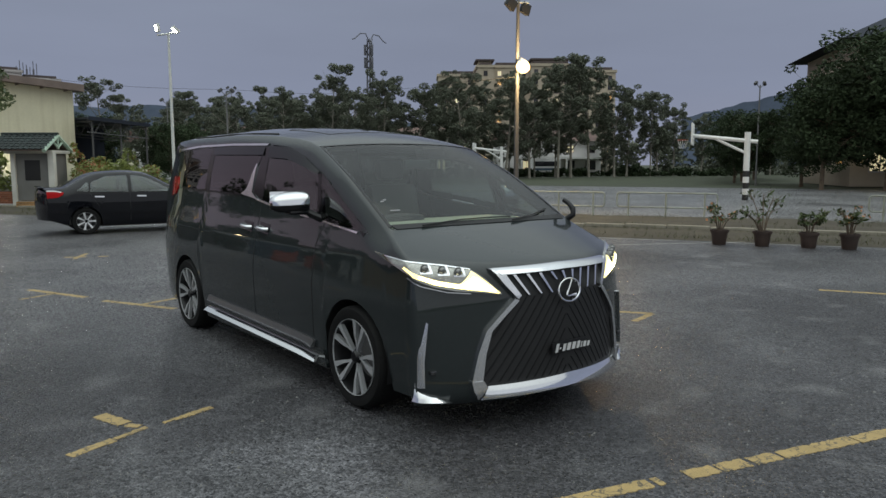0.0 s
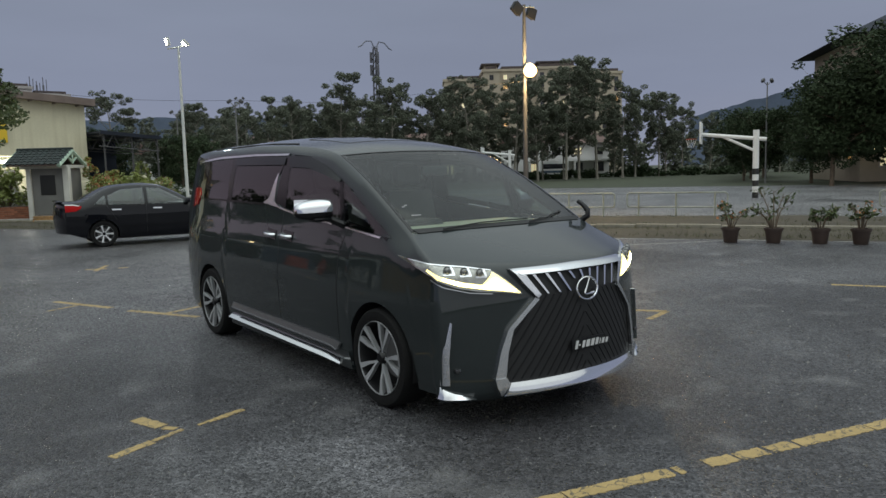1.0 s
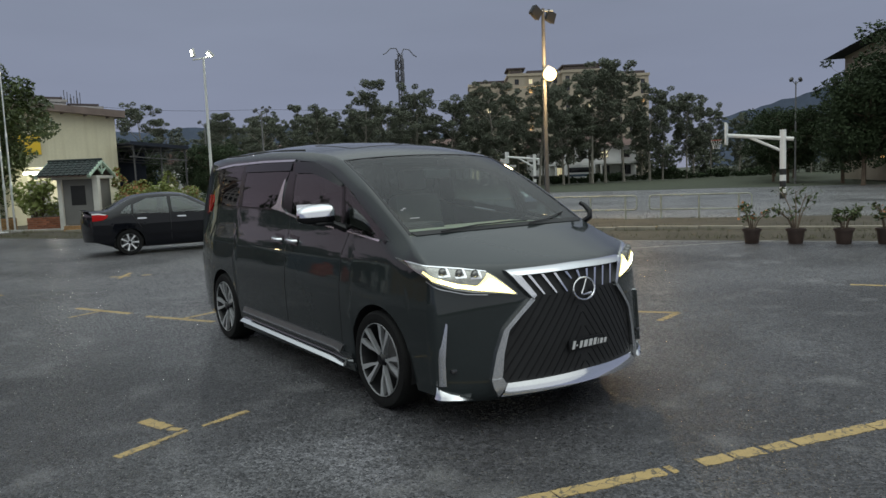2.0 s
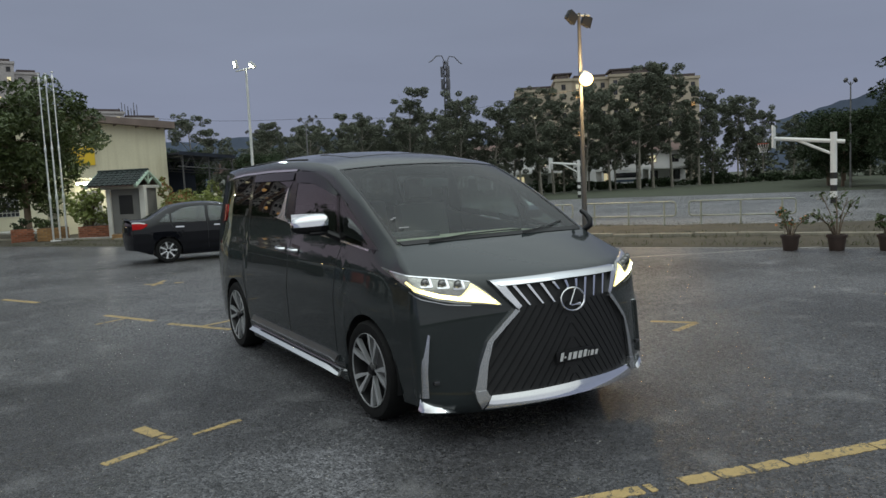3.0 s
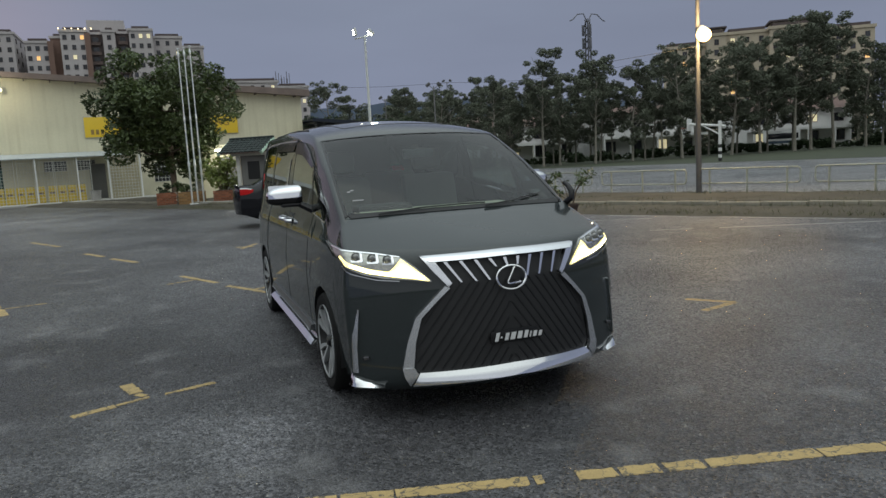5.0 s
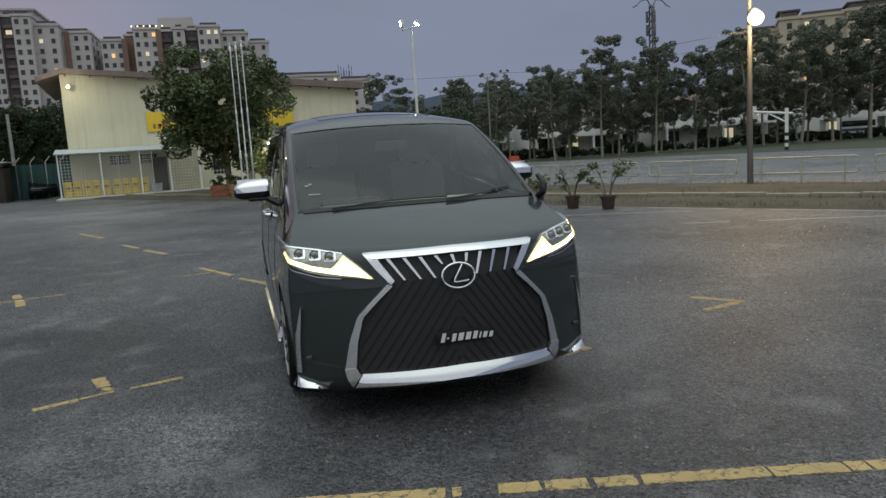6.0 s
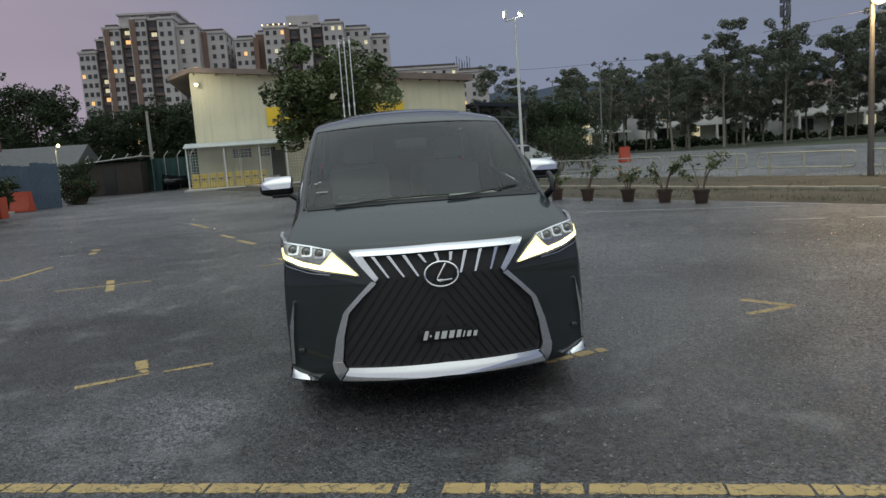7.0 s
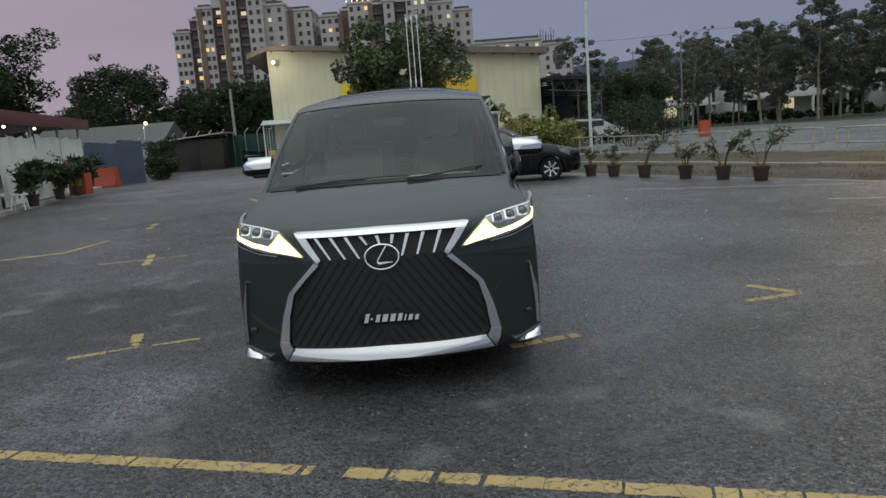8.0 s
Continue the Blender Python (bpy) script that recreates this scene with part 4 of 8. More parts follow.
    part("door_gap", ruled(bmesh.new(), [(2.62, 0.40), (2.70, 0.85), (2.64, 1.31)], [(2.627, 0.40), (2.707, 0.85), (2.647, 1.31)], 16, 1, fl, 0.0015, 0.01), M["black_matt"], van)
    part("side_moulding", ruled(bmesh.new(), [(0.50, 0.345), (0.60, 0.362), (2.45, 0.398)], [(0.53, 0.295), (0.62, 0.315), (2.45, 0.352)], 24, 3, fl, 0.014, 0.03, 0.034), M["moulding"], van, "dark satin side moulding")
    part("moulding_edge", ruled(bmesh.new(), [(0.53, 0.301), (0.62, 0.321), (2.45, 0.358)], [(0.53, 0.290), (0.62, 0.310), (2.45, 0.347)], 24, 1, fl, 0.036, 0.01), M["chrome"], van, "thin chrome edge")
    part("side_skirt", ruled(bmesh.new(), [(0.52, 0.234), (0.70, 0.250), (2.50, 0.290)], [(0.47, 0.204), (0.70, 0.216), (2.50, 0.258)], 24, 3, fl, 0.010, 0.02, 0.062), M["chrome"], van, "bright chrome sill skirt")
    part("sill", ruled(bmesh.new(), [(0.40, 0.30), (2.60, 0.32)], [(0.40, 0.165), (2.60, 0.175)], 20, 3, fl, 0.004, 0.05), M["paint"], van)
    # wheels and their wells
    for yw in (0.0, 3.0):
        bm = bmesh.new()
        ring = []
        for i in range(21):
            a = math.pi * (i / 20 * 1.16 - 0.08)
            c, s = math.cos(a) * 0.382, math.sin(a) * 0.382
            ring.append([bm.verts.new((sgn * x, yw + c, 0.33 + s)) for x in (0.905, 0.62)])
        for p, q in zip(ring, ring[1:]):
            bm.faces.new((p[0], p[1], q[1], q[0]))
        part("wheel_well", bm, M["black_matt"], van)
        m = pose(sgn * 0.800, yw, 0.331, 0 if sgn < 0 else 0, 0, 0 if sgn < 0 else 180)
        if yw == 0.0 and sgn < 0:
            m = m @ pose(0, 0, 0, 37, 0, 0)
        wheel(van, m, 0.331, 0.250, 0.225, 10)
    # mirror: a chrome cap over a black lower shell, parted at one seam
    caps = []
    for depth, shrink in ((0.088, 1.0), (-0.058, 0.97)):
        bm = bmesh.new()
        rings = []
        for a, w, d in ((0.0, 0.78, 0.62), (0.03, 0.93, 0.86), (0.10, 1.0, 0.97), (0.32, 1.0, 1.0), (0.58, 0.95, 0.96), (0.78, 0.84, 0.86), (0.90, 0.68, 0.70), (0.97, 0.46, 0.48), (1.0, 0.20, 0.22)):
            ring = []
            for j in range(17):
                t = math.pi * j / 16
                ct, st = math.cos(t), math.sin(t)
                py = math.copysign(abs(ct) ** 0.5, ct) * 0.080 * d * shrink + (0.012 if ct < 0 else 0)
                pz = abs(st) ** 0.5 * depth * w
                if depth > 0 and py < 0:
                    pz *= 1 - 0.30 * abs(py) / 0.08
                ring.append(bm.verts.new((sgn * (0.905 + 0.250 * a), 0.585 + 0.05 * a + py, 1.288 - 0.008 * a + pz)))
            rings.append(ring)
        for p, q in zip(rings, rings[1:]):
            for j in range(17):
                bm.faces.new((p[j], p[(j + 1) % 17], q[(j + 1) % 17], q[j]))
        bm.faces.new(rings[0])
        bm.faces.new(rings[-1])
        caps.append(bm)
    mirror = part("wing_mirror", caps[0], M["chrome"], van, "chrome mirror cap")
    part("mirror_shell", caps[1], M["black_gloss"], mirror, "black lower mirror shell")
    part("mirror_base", boxed(0.90, 1.06, 0.530, 0.640, 1.218, 1.246, bevel=0.013, turn=Matrix.Diagonal((sgn, 1, 1))), M["black_gloss"], mirror)
    part("mirror_arm", tubed([(sgn * 0.835, 0.50, 1.185), (sgn * 0.89, 0.54, 1.215), (sgn * 0.97, 0.58, 1.262)], 0.03, 8, 0.022), M["black_gloss"], mirror)
    part("mirror_glass", boxed(0.945, 1.125, 0.702, 0.708, 1.275, 1.372, bevel=0.002, turn=Matrix.Diagonal((sgn, 1, 1))), M["chrome"], mirror)
    # head lamp
    lamp_top = [(0.452, 0.818), (0.535, 0.905), (0.60, 0.958), (0.72, 0.982), (0.86, 1.000), (0.96, 1.020), (1.08, 1.040)]
    lamp_low = [(0.452, 0.810), (0.56, 0.826), (0.69, 0.838), (0.80, 0.862), (0.88, 0.900), (0.95, 0.945), (1.08, 1.030)]
    head = part("headlight", ruled(bmesh.new(), lamp_top, lamp_low, 30, 8, ns_, 0.010, 0.02), M["lamp_bowl"], van, "slim lit headlight")
    part("light_strip", ruled(bmesh.new(), [(0.460, 0.820), (0.535, 0.892), (0.598, 0.948), (0.640, 0.902), (0.668, 0.876), (0.77, 0.896), (0.87, 0.932), (0.925, 0.972)],
                              [(0.470, 0.816), (0.53, 0.829), (0.58, 0.836), (0.62, 0.842), (0.68, 0.852), (0.79, 0.874), (0.885, 0.912), (0.94, 0.962)], 36, 6, ns_, 0.016, 0.008), M["drl"], head, "glowing warm white light strip")
    part("light_strip_core", ruled(bmesh.new(), [(0.485, 0.834), (0.55, 0.884), (0.596, 0.918), (0.626, 0.890), (0.668, 0.868), (0.77, 0.889), (0.86, 0.922)],
                                   [(0.49, 0.830), (0.55, 0.843), (0.596, 0.850), (0.626, 0.852), (0.68, 0.859), (0.79, 0.881), (0.87, 0.915)], 30, 3, ns_, 0.019, 0.004), M["drl_core"], head)
    for cu in (0.668, 0.745, 0.825):
        c = ns_(cu, 0.945 + (cu - 0.668) * 0.12, 0.018)
        bm = revolve(bmesh.new(), [(0.001, -0.02), (0.014, -0.017), (0.021, -0.008), (0.023, 0.004), (0.028, 0.006), (0.029, 0.0)], 18, "x")
        bmesh.ops.rotate(bm, verts=bm.verts, matrix=Matrix.Rotation(radians(90 if sgn < 0 else 90), 3, "Z"))
        bmesh.ops.translate(bm, verts=bm.verts, vec=c)
        part("projector_lens", bm, M["lens_lit"], head)
        part("lens_bezel", ruled(bmesh.new(), [(cu - 0.036, 0.968 + (cu - 0.668) * 0.12), (cu - 0.03, 0.918 + (cu - 0.668) * 0.12), (cu + 0.03, 0.918 + (cu - 0.668) * 0.12)],
                                 [(cu - 0.024, 0.968 + (cu - 0.668) * 0.12), (cu - 0.019, 0.929 + (cu - 0.668) * 0.12), (cu + 0.03, 0.930 + (cu - 0.668) * 0.12)], 10, 1, ns_, 0.017, 0.006), M["chrome"], head)
    part("lamp_edge", ruled(bmesh.new(), [(0.60, 0.962), (0.72, 0.985), (0.86, 1.003), (0.96, 1.023), (1.08, 1.042)], [(0.60, 0.956), (0.72, 0.978), (0.86, 0.996), (0.96, 1.015), (1.08, 1.036)], 20, 1, ns_, 0.015, 0.006), M["chrome"], head)
    part("lamp_edge", ruled(bmesh.new(), [(0.62, 0.824), (0.74, 0.835), (0.86, 0.870), (0.93, 0.915)], [(0.62, 0.820), (0.74, 0.831), (0.86, 0.865), (0.935, 0.909)], 20, 1, ns_, 0.013, 0.006), M["satin"], head)
    # chrome fangs of the bumper corners and the fog lamps
    part("bumper_fang", ruled(bmesh.new(), [(0.850, 0.665), (0.897, 0.45), (0.922, 0.285)], [(0.843, 0.660), (0.866, 0.44), (0.868, 0.290)], 20, 3, ns_, 0.014, 0.03, 0.022), M["chrome_soft"], van, "chrome corner blade")
    part("fang_foot", ruled(bmesh.new(), [(0.925, 0.210), (0.84, 0.205), (0.735, 0.203)], [(0.922, 0.278), (0.845, 0.238), (0.735, 0.206)], 16, 3, ns_, 0.044, 0.03, 0.012), M["chrome"], van, "bright chrome foot of the corner blade")
    c = ns_(0.825, 0.375, 0.012)
    part("fog_lamp", boxed(c.x - 0.018, c.x + 0.018, c.y - 0.01, c.y + 0.02, c.z - 0.012, c.z + 0.012, bevel=0.006), M["lens"], van)
    # spindle frame, one half
    part("grille_arm", ruled(bmesh.new(), [(0.497, 0.955), (0.44, 0.87), (0.365, 0.778)], [(0.425, 0.927), (0.40, 0.885), (0.345, 0.800)], 14, 2, ns_, 0.034, 0.04), M["chrome_soft"], van, "chrome grille frame")
    part("grille_arm", ruled(bmesh.new(), [(0.385, 0.785), (0.47, 0.70), (0.555, 0.61), (0.605, 0.47), (0.640, 0.315), (0.635, 0.29)], [(0.358, 0.772), (0.44, 0.695), (0.525, 0.605), (0.562, 0.47), (0.580, 0.330), (0.585, 0.315)], 30, 3, ns_, 0.034, 0.05), M["chrome_soft"], van, "chrome grille frame")
    part("grille_corner", ruled(bmesh.new(), [(0.642, 0.318), (0.632, 0.262), (0.604, 0.208)], [(0.578, 0.322), (0.570, 0.300), (0.557, 0.283)], 14, 3, ns_, 0.038, 0.05), M["chrome_soft"], van)
    part("tail_light", ruled(bmesh.new(), [(3.46, 1.44), (3.60, 1.445), (3.72, 1.44)], [(3.43, 1.37), (3.54, 1.27), (3.74, 1.24)], 12, 5, fl, 0.012, 0.02), M["red_lens"], van, "red tail light")

part("grille_top_bar", ruled(bmesh.new(), [(-0.50, 0.957), (0, 0.966), (0.50, 0.957)], [(-0.46, 0.926), (0, 0.934), (0.46, 0.926)], 30, 2, face, 0.022, 0.04, 0.045), M["chrome"], van, "bright chrome grille top bar")
part("grille_bottom_bar", ruled(bmesh.new(), [(-0.555, 0.286), (0, 0.300), (0.555, 0.286)], [(-0.602, 0.212), (0, 0.230), (0.602, 0.212)], 40, 3, face, 0.026, 0.05, 0.054), M["chrome"], van, "broad bright chrome lower grille bar")
part("grille_backing", ruled(bmesh.new(), [(-0.42, 0.93), (-0.35, 0.79), (-0.53, 0.60), (-0.58, 0.33), (-0.55, 0.27)], [(0.42, 0.93), (0.35, 0.79), (0.53, 0.60), (0.58, 0.33), (0.55, 0.27)], 24, 24, face, 0.010, 0.02), M["black_matt"], van)
for x_top, x_low in ((-0.372, -0.292), (-0.285, -0.206), (-0.198, -0.126), (0.152, 0.114), (0.240, 0.199), (0.336, 0.291), (-0.112, -0.078), (-0.020, -0.006), (0.068, 0.060)):
    z_low = 0.800 if abs(x_top) > 0.12 else 0.872
    w = 0.010
    part("grille_slat", ruled(bmesh.new(), [(x_top - w, 0.920), (x_low - w * 0.6, z_low)], [(x_top + w, 0.920), (x_low + w * 0.6, z_low)], 10, 2, face, 0.026, 0.02), M["chrome"], van, "chrome slat")
for k in range(14):
    for side in (-1, 1):
        x0 = 0.02 + (k - 6) * 0.055
        a_pts, b_pts = [], []
        for z in np.linspace(0.79, 0.30, 12):
            x = x0 + (0.79 - z) * 0.72
            lim = float(np.interp(z, (0.30, 0.42, 0.60, 0.79), (0.575, 0.560, 0.515, 0.345)))
            if 0.004 < x < lim:
                a_pts.append((side * (x - 0.005), z))
                b_pts.append((side * (x + 0.005), z))
        if len(a_pts) > 1:
            part("lower_slat", ruled(bmesh.new(), a_pts, b_pts, 14, 1, face, 0.013, 0.010), M["grille_black"], van)

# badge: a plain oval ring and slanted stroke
bm = bmesh.new()
tube(bm, [face(0.003 + 0.094 * math.cos(t), 0.803 + 0.068 * math.sin(t), 0.040) for t in (2 * math.pi * i / 40 for i in range(41))], 0.007, 8)
badge = part("badge", bm, M["chrome"], van, "oval chrome badge")
bm = bmesh.new()
tube(bm, [face(0.030, 0.862, 0.040), face(-0.020, 0.785, 0.040), face(-0.024, 0.775, 0.04), face(-0.012, 0.768, 0.040), face(0.060, 0.772, 0.040)], 0.0065, 8)
part("badge_stroke", bm, M["chrome"], badge)
# plate with plain bars for its lettering
pl = part("plate", boxed(-0.15, 0.15, -1.012, -1.004, 0.424, 0.496, bevel=0.004), M["grille_black"], van)
xs = -0.128
for w, h in ((0.022, 0.050), (0.012, 0.010), (0.022, 0.042), (0.030, 0.042), (0.028, 0.042), (0.024, 0.042), (0.008, 0.034), (0.022, 0.032), (0.020, 0.030)):
    bm = bmesh.new()
    sh = 0.012 * h / 0.042
    z0 = 0.437 if h > 0.015 else 0.452
    vs = [bm.verts.new(c) for c in ((xs, -1.0135, z0), (xs + w, -1.0135, z0), (xs + w + sh, -1.0135, z0 + h), (xs + sh, -1.0135, z0 + h))]
    f = bm.faces.new(vs)
    ext = bmesh.ops.extrude_face_region(bm, geom=[f])["geom"]
    bmesh.ops.translate(bm, vec=(0, -0.003, 0), verts=[e for e in ext if isinstance(e, bmesh.types.BMVert)])
    part("plate_bar", bm, M["silver_mark"], pl, "", smooth=False)
    xs += w + 0.0145

# inside, under, wipers
part("underbody", boxed(-0.60, 0.60, -0.62, 3.75, 0.17, 0.34, bevel=0.03), M["black_matt"], van)
part("underbody", boxed(-0.84, 0.84, 0.46, 2.55, 0.18, 0.34, bevel=0.02), M["black_matt"], van)
part("floor_pan", boxed(-0.80, 0.80, 0.40, 3.70, 0.42, 0.48), M["dash"], van)
bm = bmesh.new()
ring = [(-0.24, 1.10), (0.0, 1.135), (0.28, 1.125), (0.45, 1.07), (0.50, 0.90), (0.46, 0.70)]
for (y0, z0), (y1, z1) in zip(ring, ring[1:]):
    vs = [bm.verts.new((x, y, z)) for x, y, z in ((-0.76, y0, z0), (0.76, y0, z0), (0.76, y1, z1), (-0.76, y1, z1))]
    bm.faces.new(vs)
bmesh.ops.remove_doubles(bm, verts=bm.verts, dist=0.001)
part("dashboard", bm, M["dash"], van)
part("dash_pad", boxed(-0.58, 0.58, -0.02, 0.36, 1.128, 1.165, bevel=0.016), M["dash_pad"], van, "beige leather dashboard pad")
part("instrument_hood", boxed(-0.58, -0.18, 0.20, 0.42, 1.15, 1.205, bevel=0.02), M["dash"], van)
for x in (-0.40, 0.40):
    seat_m = pose(x, 1.05, 0.48)
    s = part("front_seat", boxed(-0.26, 0.26, -0.22, 0.30, 0.05, 0.30, bevel=0.06), M["seat"], van, "taupe leather seat")
    s.matrix_basis = seat_m
    part("seat_back", boxed(-0.25, 0.25, -0.07, 0.09, 0.0, 0.66, bevel=0.06, turn=Matrix.Rotation(radians(-14), 3, "X"), at=(0, 0.28, 0.26)), M["seat"], s)
    part("head_rest", boxed(-0.13, 0.13, -0.05, 0.06, 0.0, 0.19, bevel=0.045, turn=Matrix.Rotation(radians(-10), 3, "X"), at=(0, 0.43, 0.94)), M["seat"], s)
for x in (-0.42, 0.42):
    s = part("rear_seat", boxed(-0.30, 0.30, -0.25, 0.30, 0.05, 0.30, bevel=0.06), M["seat"], van)
    s.matrix_basis = pose(x, 2.35, 0.48)
    part("seat_back", boxed(-0.29, 0.29, -0.08, 0.10, 0.0, 0.70, bevel=0.06, turn=Matrix.Rotation(radians(-16), 3, "X"), at=(0, 0.28, 0.24)), M["seat"], s)
bm = tubed([(-0.40 + 0.19 * math.cos(t), 0.60 + 0.08 * math.sin(t), 1.00 + 0.17 * math.sin(t)) for t in (2 * math.pi * i / 24 for i in range(25))], 0.016, 8)
part("steering_wheel", bm, M["dash"], van)
part("inner_mirror", boxed(-0.12, 0.12, 0.52, 0.56, 1.52, 1.59, bevel=0.015), M["dash"], van)


# small second mirror on the near-side wing
aux = part("wing_top_mirror", tubed([(0.790, -0.12, 1.120), (0.825, -0.22, 1.140), (0.855, -0.265, 1.180), (0.866, -0.255, 1.225), (0.864, -0.205, 1.268), (0.860, -0.165, 1.288)], 0.026, 12, 0.017), M["black_gloss"], van, "small black fin-shaped kerb-view mirror")
part("mirror_glass", boxed(-0.018, 0.018, -0.004, 0.004, -0.028, 0.028, bevel=0.003, turn=Matrix.Rotation(radians(-20), 3, "X"), at=(0.866, -0.226, 1.240)), M["chrome"], aux)
part("mirror_foot", boxed(0.770, 0.835, -0.23, -0.08, 1.105, 1.135, bevel=0.012), M["black_gloss"], aux)


def screen_at(f, s, lift=0.012):
    """A point on the windscreen: f up its height, s across."""
    g = R_COWL + f * (R_HEAD - R_COWL)
    k = int(g)
    r = van_rows[k] * (1 - g + k) + van_rows[min(k + 1, len(van_rows) - 1)] * (g - k)
    a = abs(s)
    return Vector((s * r[4], r[0] + (r[2] - r[0]) * a * a - lift * 0.5, r[1] + (r[3] - r[1]) * a**2.4 + lift))


part("cowl_panel", ruled(bmesh.new(), [(0.0, -0.93), (0.0, 0.93)], [(0.055, -0.955), (0.055, 0.955)], 30, 3, screen_at, 0.004, 0.006), M["black_matt"], van, "black plastic cowl under the windscreen")
for sgn in (-1, 1):
    part("screen_seal", ruled(bmesh.new(), [(f, sgn * 0.955) for f in (0.03, 0.3, 0.6, 0.97)], [(f, sgn * 0.978) for f in (0.03, 0.3, 0.6, 0.97)], 30, 1, screen_at, 0.003, 0.004), M["black_gloss"], van)
part("screen_seal", ruled(bmesh.new(), [(0.992, -0.965), (0.992, 0.965)], [(0.975, -0.965), (0.975, 0.965)], 30, 1, screen_at, 0.003, 0.004), M["black_gloss"], van)
part("wiper", tubed([screen_at(0.01, -0.72, 0.012), screen_at(0.05, -0.35, 0.014), screen_at(0.062, 0.0, 0.010), screen_at(0.06, 0.20, 0.008)], 0.005, 6), M["black_matt"], van)
part("wiper", tubed([screen_at(0.01, 0.18, 0.012), screen_at(0.05, 0.45, 0.014), screen_at(0.115, 0.80, 0.008)], 0.005, 6), M["black_matt"], van)
for s0, f0, w, h in ((-0.88, 0.16, 0.075, 0.006), (-0.90, 0.24, 0.022, 0.007), (-0.87, 0.255, 0.022, 0.007)):
    p = screen_at(f0, s0, 0.010)
    part("screen_sticker", boxed(p.x, p.x + w, p.y - 0.002, p.y + 0.002, p.z, p.z + h, bevel=0.001), M["silver_mark"], van)


def roof_at(y, s, lift):
    rs_ = van_rows[R_HEAD:R_HEAD + 70]
    a = abs(s)
    ys = [q[0] + (q[2] - q[0]) * a * a for q in rs_]
    zs = [q[1] + (q[3] - q[1]) * a**2.4 for q in rs_]
    n_up = int(np.argmax(ys)) + 1
    return Vector((s * float(np.interp(y, ys[:n_up], [q[4] for q in rs_][:n_up])), y, float(np.interp(y, ys[:n_up], zs[:n_up])) + lift))


hatch = [(1.05, s) for s in np.linspace(-0.62, 0.62, 17)] + [(y, 0.64) for y in np.linspace(1.10, 1.70, 9)] + [(1.75, s) for s in np.linspace(0.62, -0.62, 17)] + [(y, -0.64) for y in np.linspace(1.70, 1.10, 9)]
part("roof_hatch", tubed([roof_at(y, s, -0.002) for y, s in hatch + hatch[:1]], 0.005, 6), M["black_matt"], van)
for sgn in (-1, 1):
    part("roof_ditch", tubed([roof_at(y, sgn * 0.90, 0.002) for y in (1.55, 1.62, 2.0, 2.5, 3.0, 3.4)], 0.007, 6), M["black_matt"], van)
bm = bmesh.new()
fin = [(0, 0), (0.16, 0), (0.155, 0.05), (0.11, 0.045), (0.04, 0.02)]
lo = [[bm.verts.new((sx * (0.022 if z == 0 else 0.008), 3.45 + y, 1.862 + z)) for y, z in fin] for sx in (-1, 1)]
bm.faces.new(lo[0])
bm.faces.new(lo[1])
for i in range(5):
    bm.faces.new((lo[0][i], lo[0][(i + 1) % 5], lo[1][(i + 1) % 5], lo[1][i]))
part("aerial_fin", bm, M["black_gloss"], van)

# -- the sedan, local axes like the van's --
S_Z = [0.17, 0.30, 0.50, 0.75, 0.92, 1.05, 1.25, 1.40]
S_X = [0.79, 0.825, 0.845, 0.845, 0.825, 0.79, 0.69, 0.60]


def sed_x(y, z):
    x = float(np.interp(z, S_Z, S_X))
    if y < 0.2:
        x -= 0.07 * ((0.2 - y) / 0.8) ** 2
    if y > 2.6:
        x -= 0.07 * ((y - 2.6) / 0.85) ** 2
    return x


SED_ROWS = [
    (-0.78, 0.20, -0.45, 0.20, 0.72), (-0.82, 0.35, -0.50, 0.35, 0.76), (-0.81, 0.55, -0.48, 0.55, 0.765), (-0.76, 0.70, -0.42, 0.74, 0.765),
    (-0.55, 0.80, -0.25, 0.84, 0.755), (-0.1, 0.90, 0.10, 0.92, 0.745), (0.30, 0.975, 0.42, 0.965, 0.735), (0.75, 1.22, 0.85, 1.19, 0.655), (1.12, 1.395, 1.20, 1.355, 0.600),
    (1.60, 1.45, 1.65, 1.40, 0.595), (2.15, 1.42, 2.15, 1.375, 0.595), (2.45, 1.35, 2.42, 1.30, 0.605), (2.95, 1.09, 2.82, 1.08, 0.690), (3.05, 1.065, 2.98, 1.04, 0.705),
    (3.38, 1.045, 3.22, 1.00, 0.71), (3.45, 0.92, 3.26, 0.90, 0.74), (3.46, 0.60, 3.26, 0.60, 0.77), (3.42, 0.33, 3.22, 0.33, 0.76),
]
SED_STEPS = [8, 8, 8, 5, 12, 12, 8, 6, 6, 8, 12, 14, 6, 8, 2, 3, 3]
sed_rows = curve_rows(SED_ROWS, SED_STEPS)
R1, R2 = sum(SED_STEPS[:6]), sum(SED_STEPS[:8])
R3, R4 = sum(SED_STEPS[:11]), sum(SED_STEPS[:12])
S_FRONT = [(1.50, 0.955), (0.55, 0.945), (0.95, 1.17), (1.20, 1.300), (1.50, 1.335)]
S_REAR = [(2.38, 0.965), (1.58, 0.955), (1.58, 1.335), (2.05, 1.315), (2.36, 1.18)]
S_QTR = [(2.66, 0.985), (2.42, 0.968), (2.41, 1.17), (2.46, 1.175)]
sedan = thing("sedan", "dark navy four-door sedan parked beside the guardhouse", "car", pose(3.22, 14.62, 0.0, 0, 0, 84))
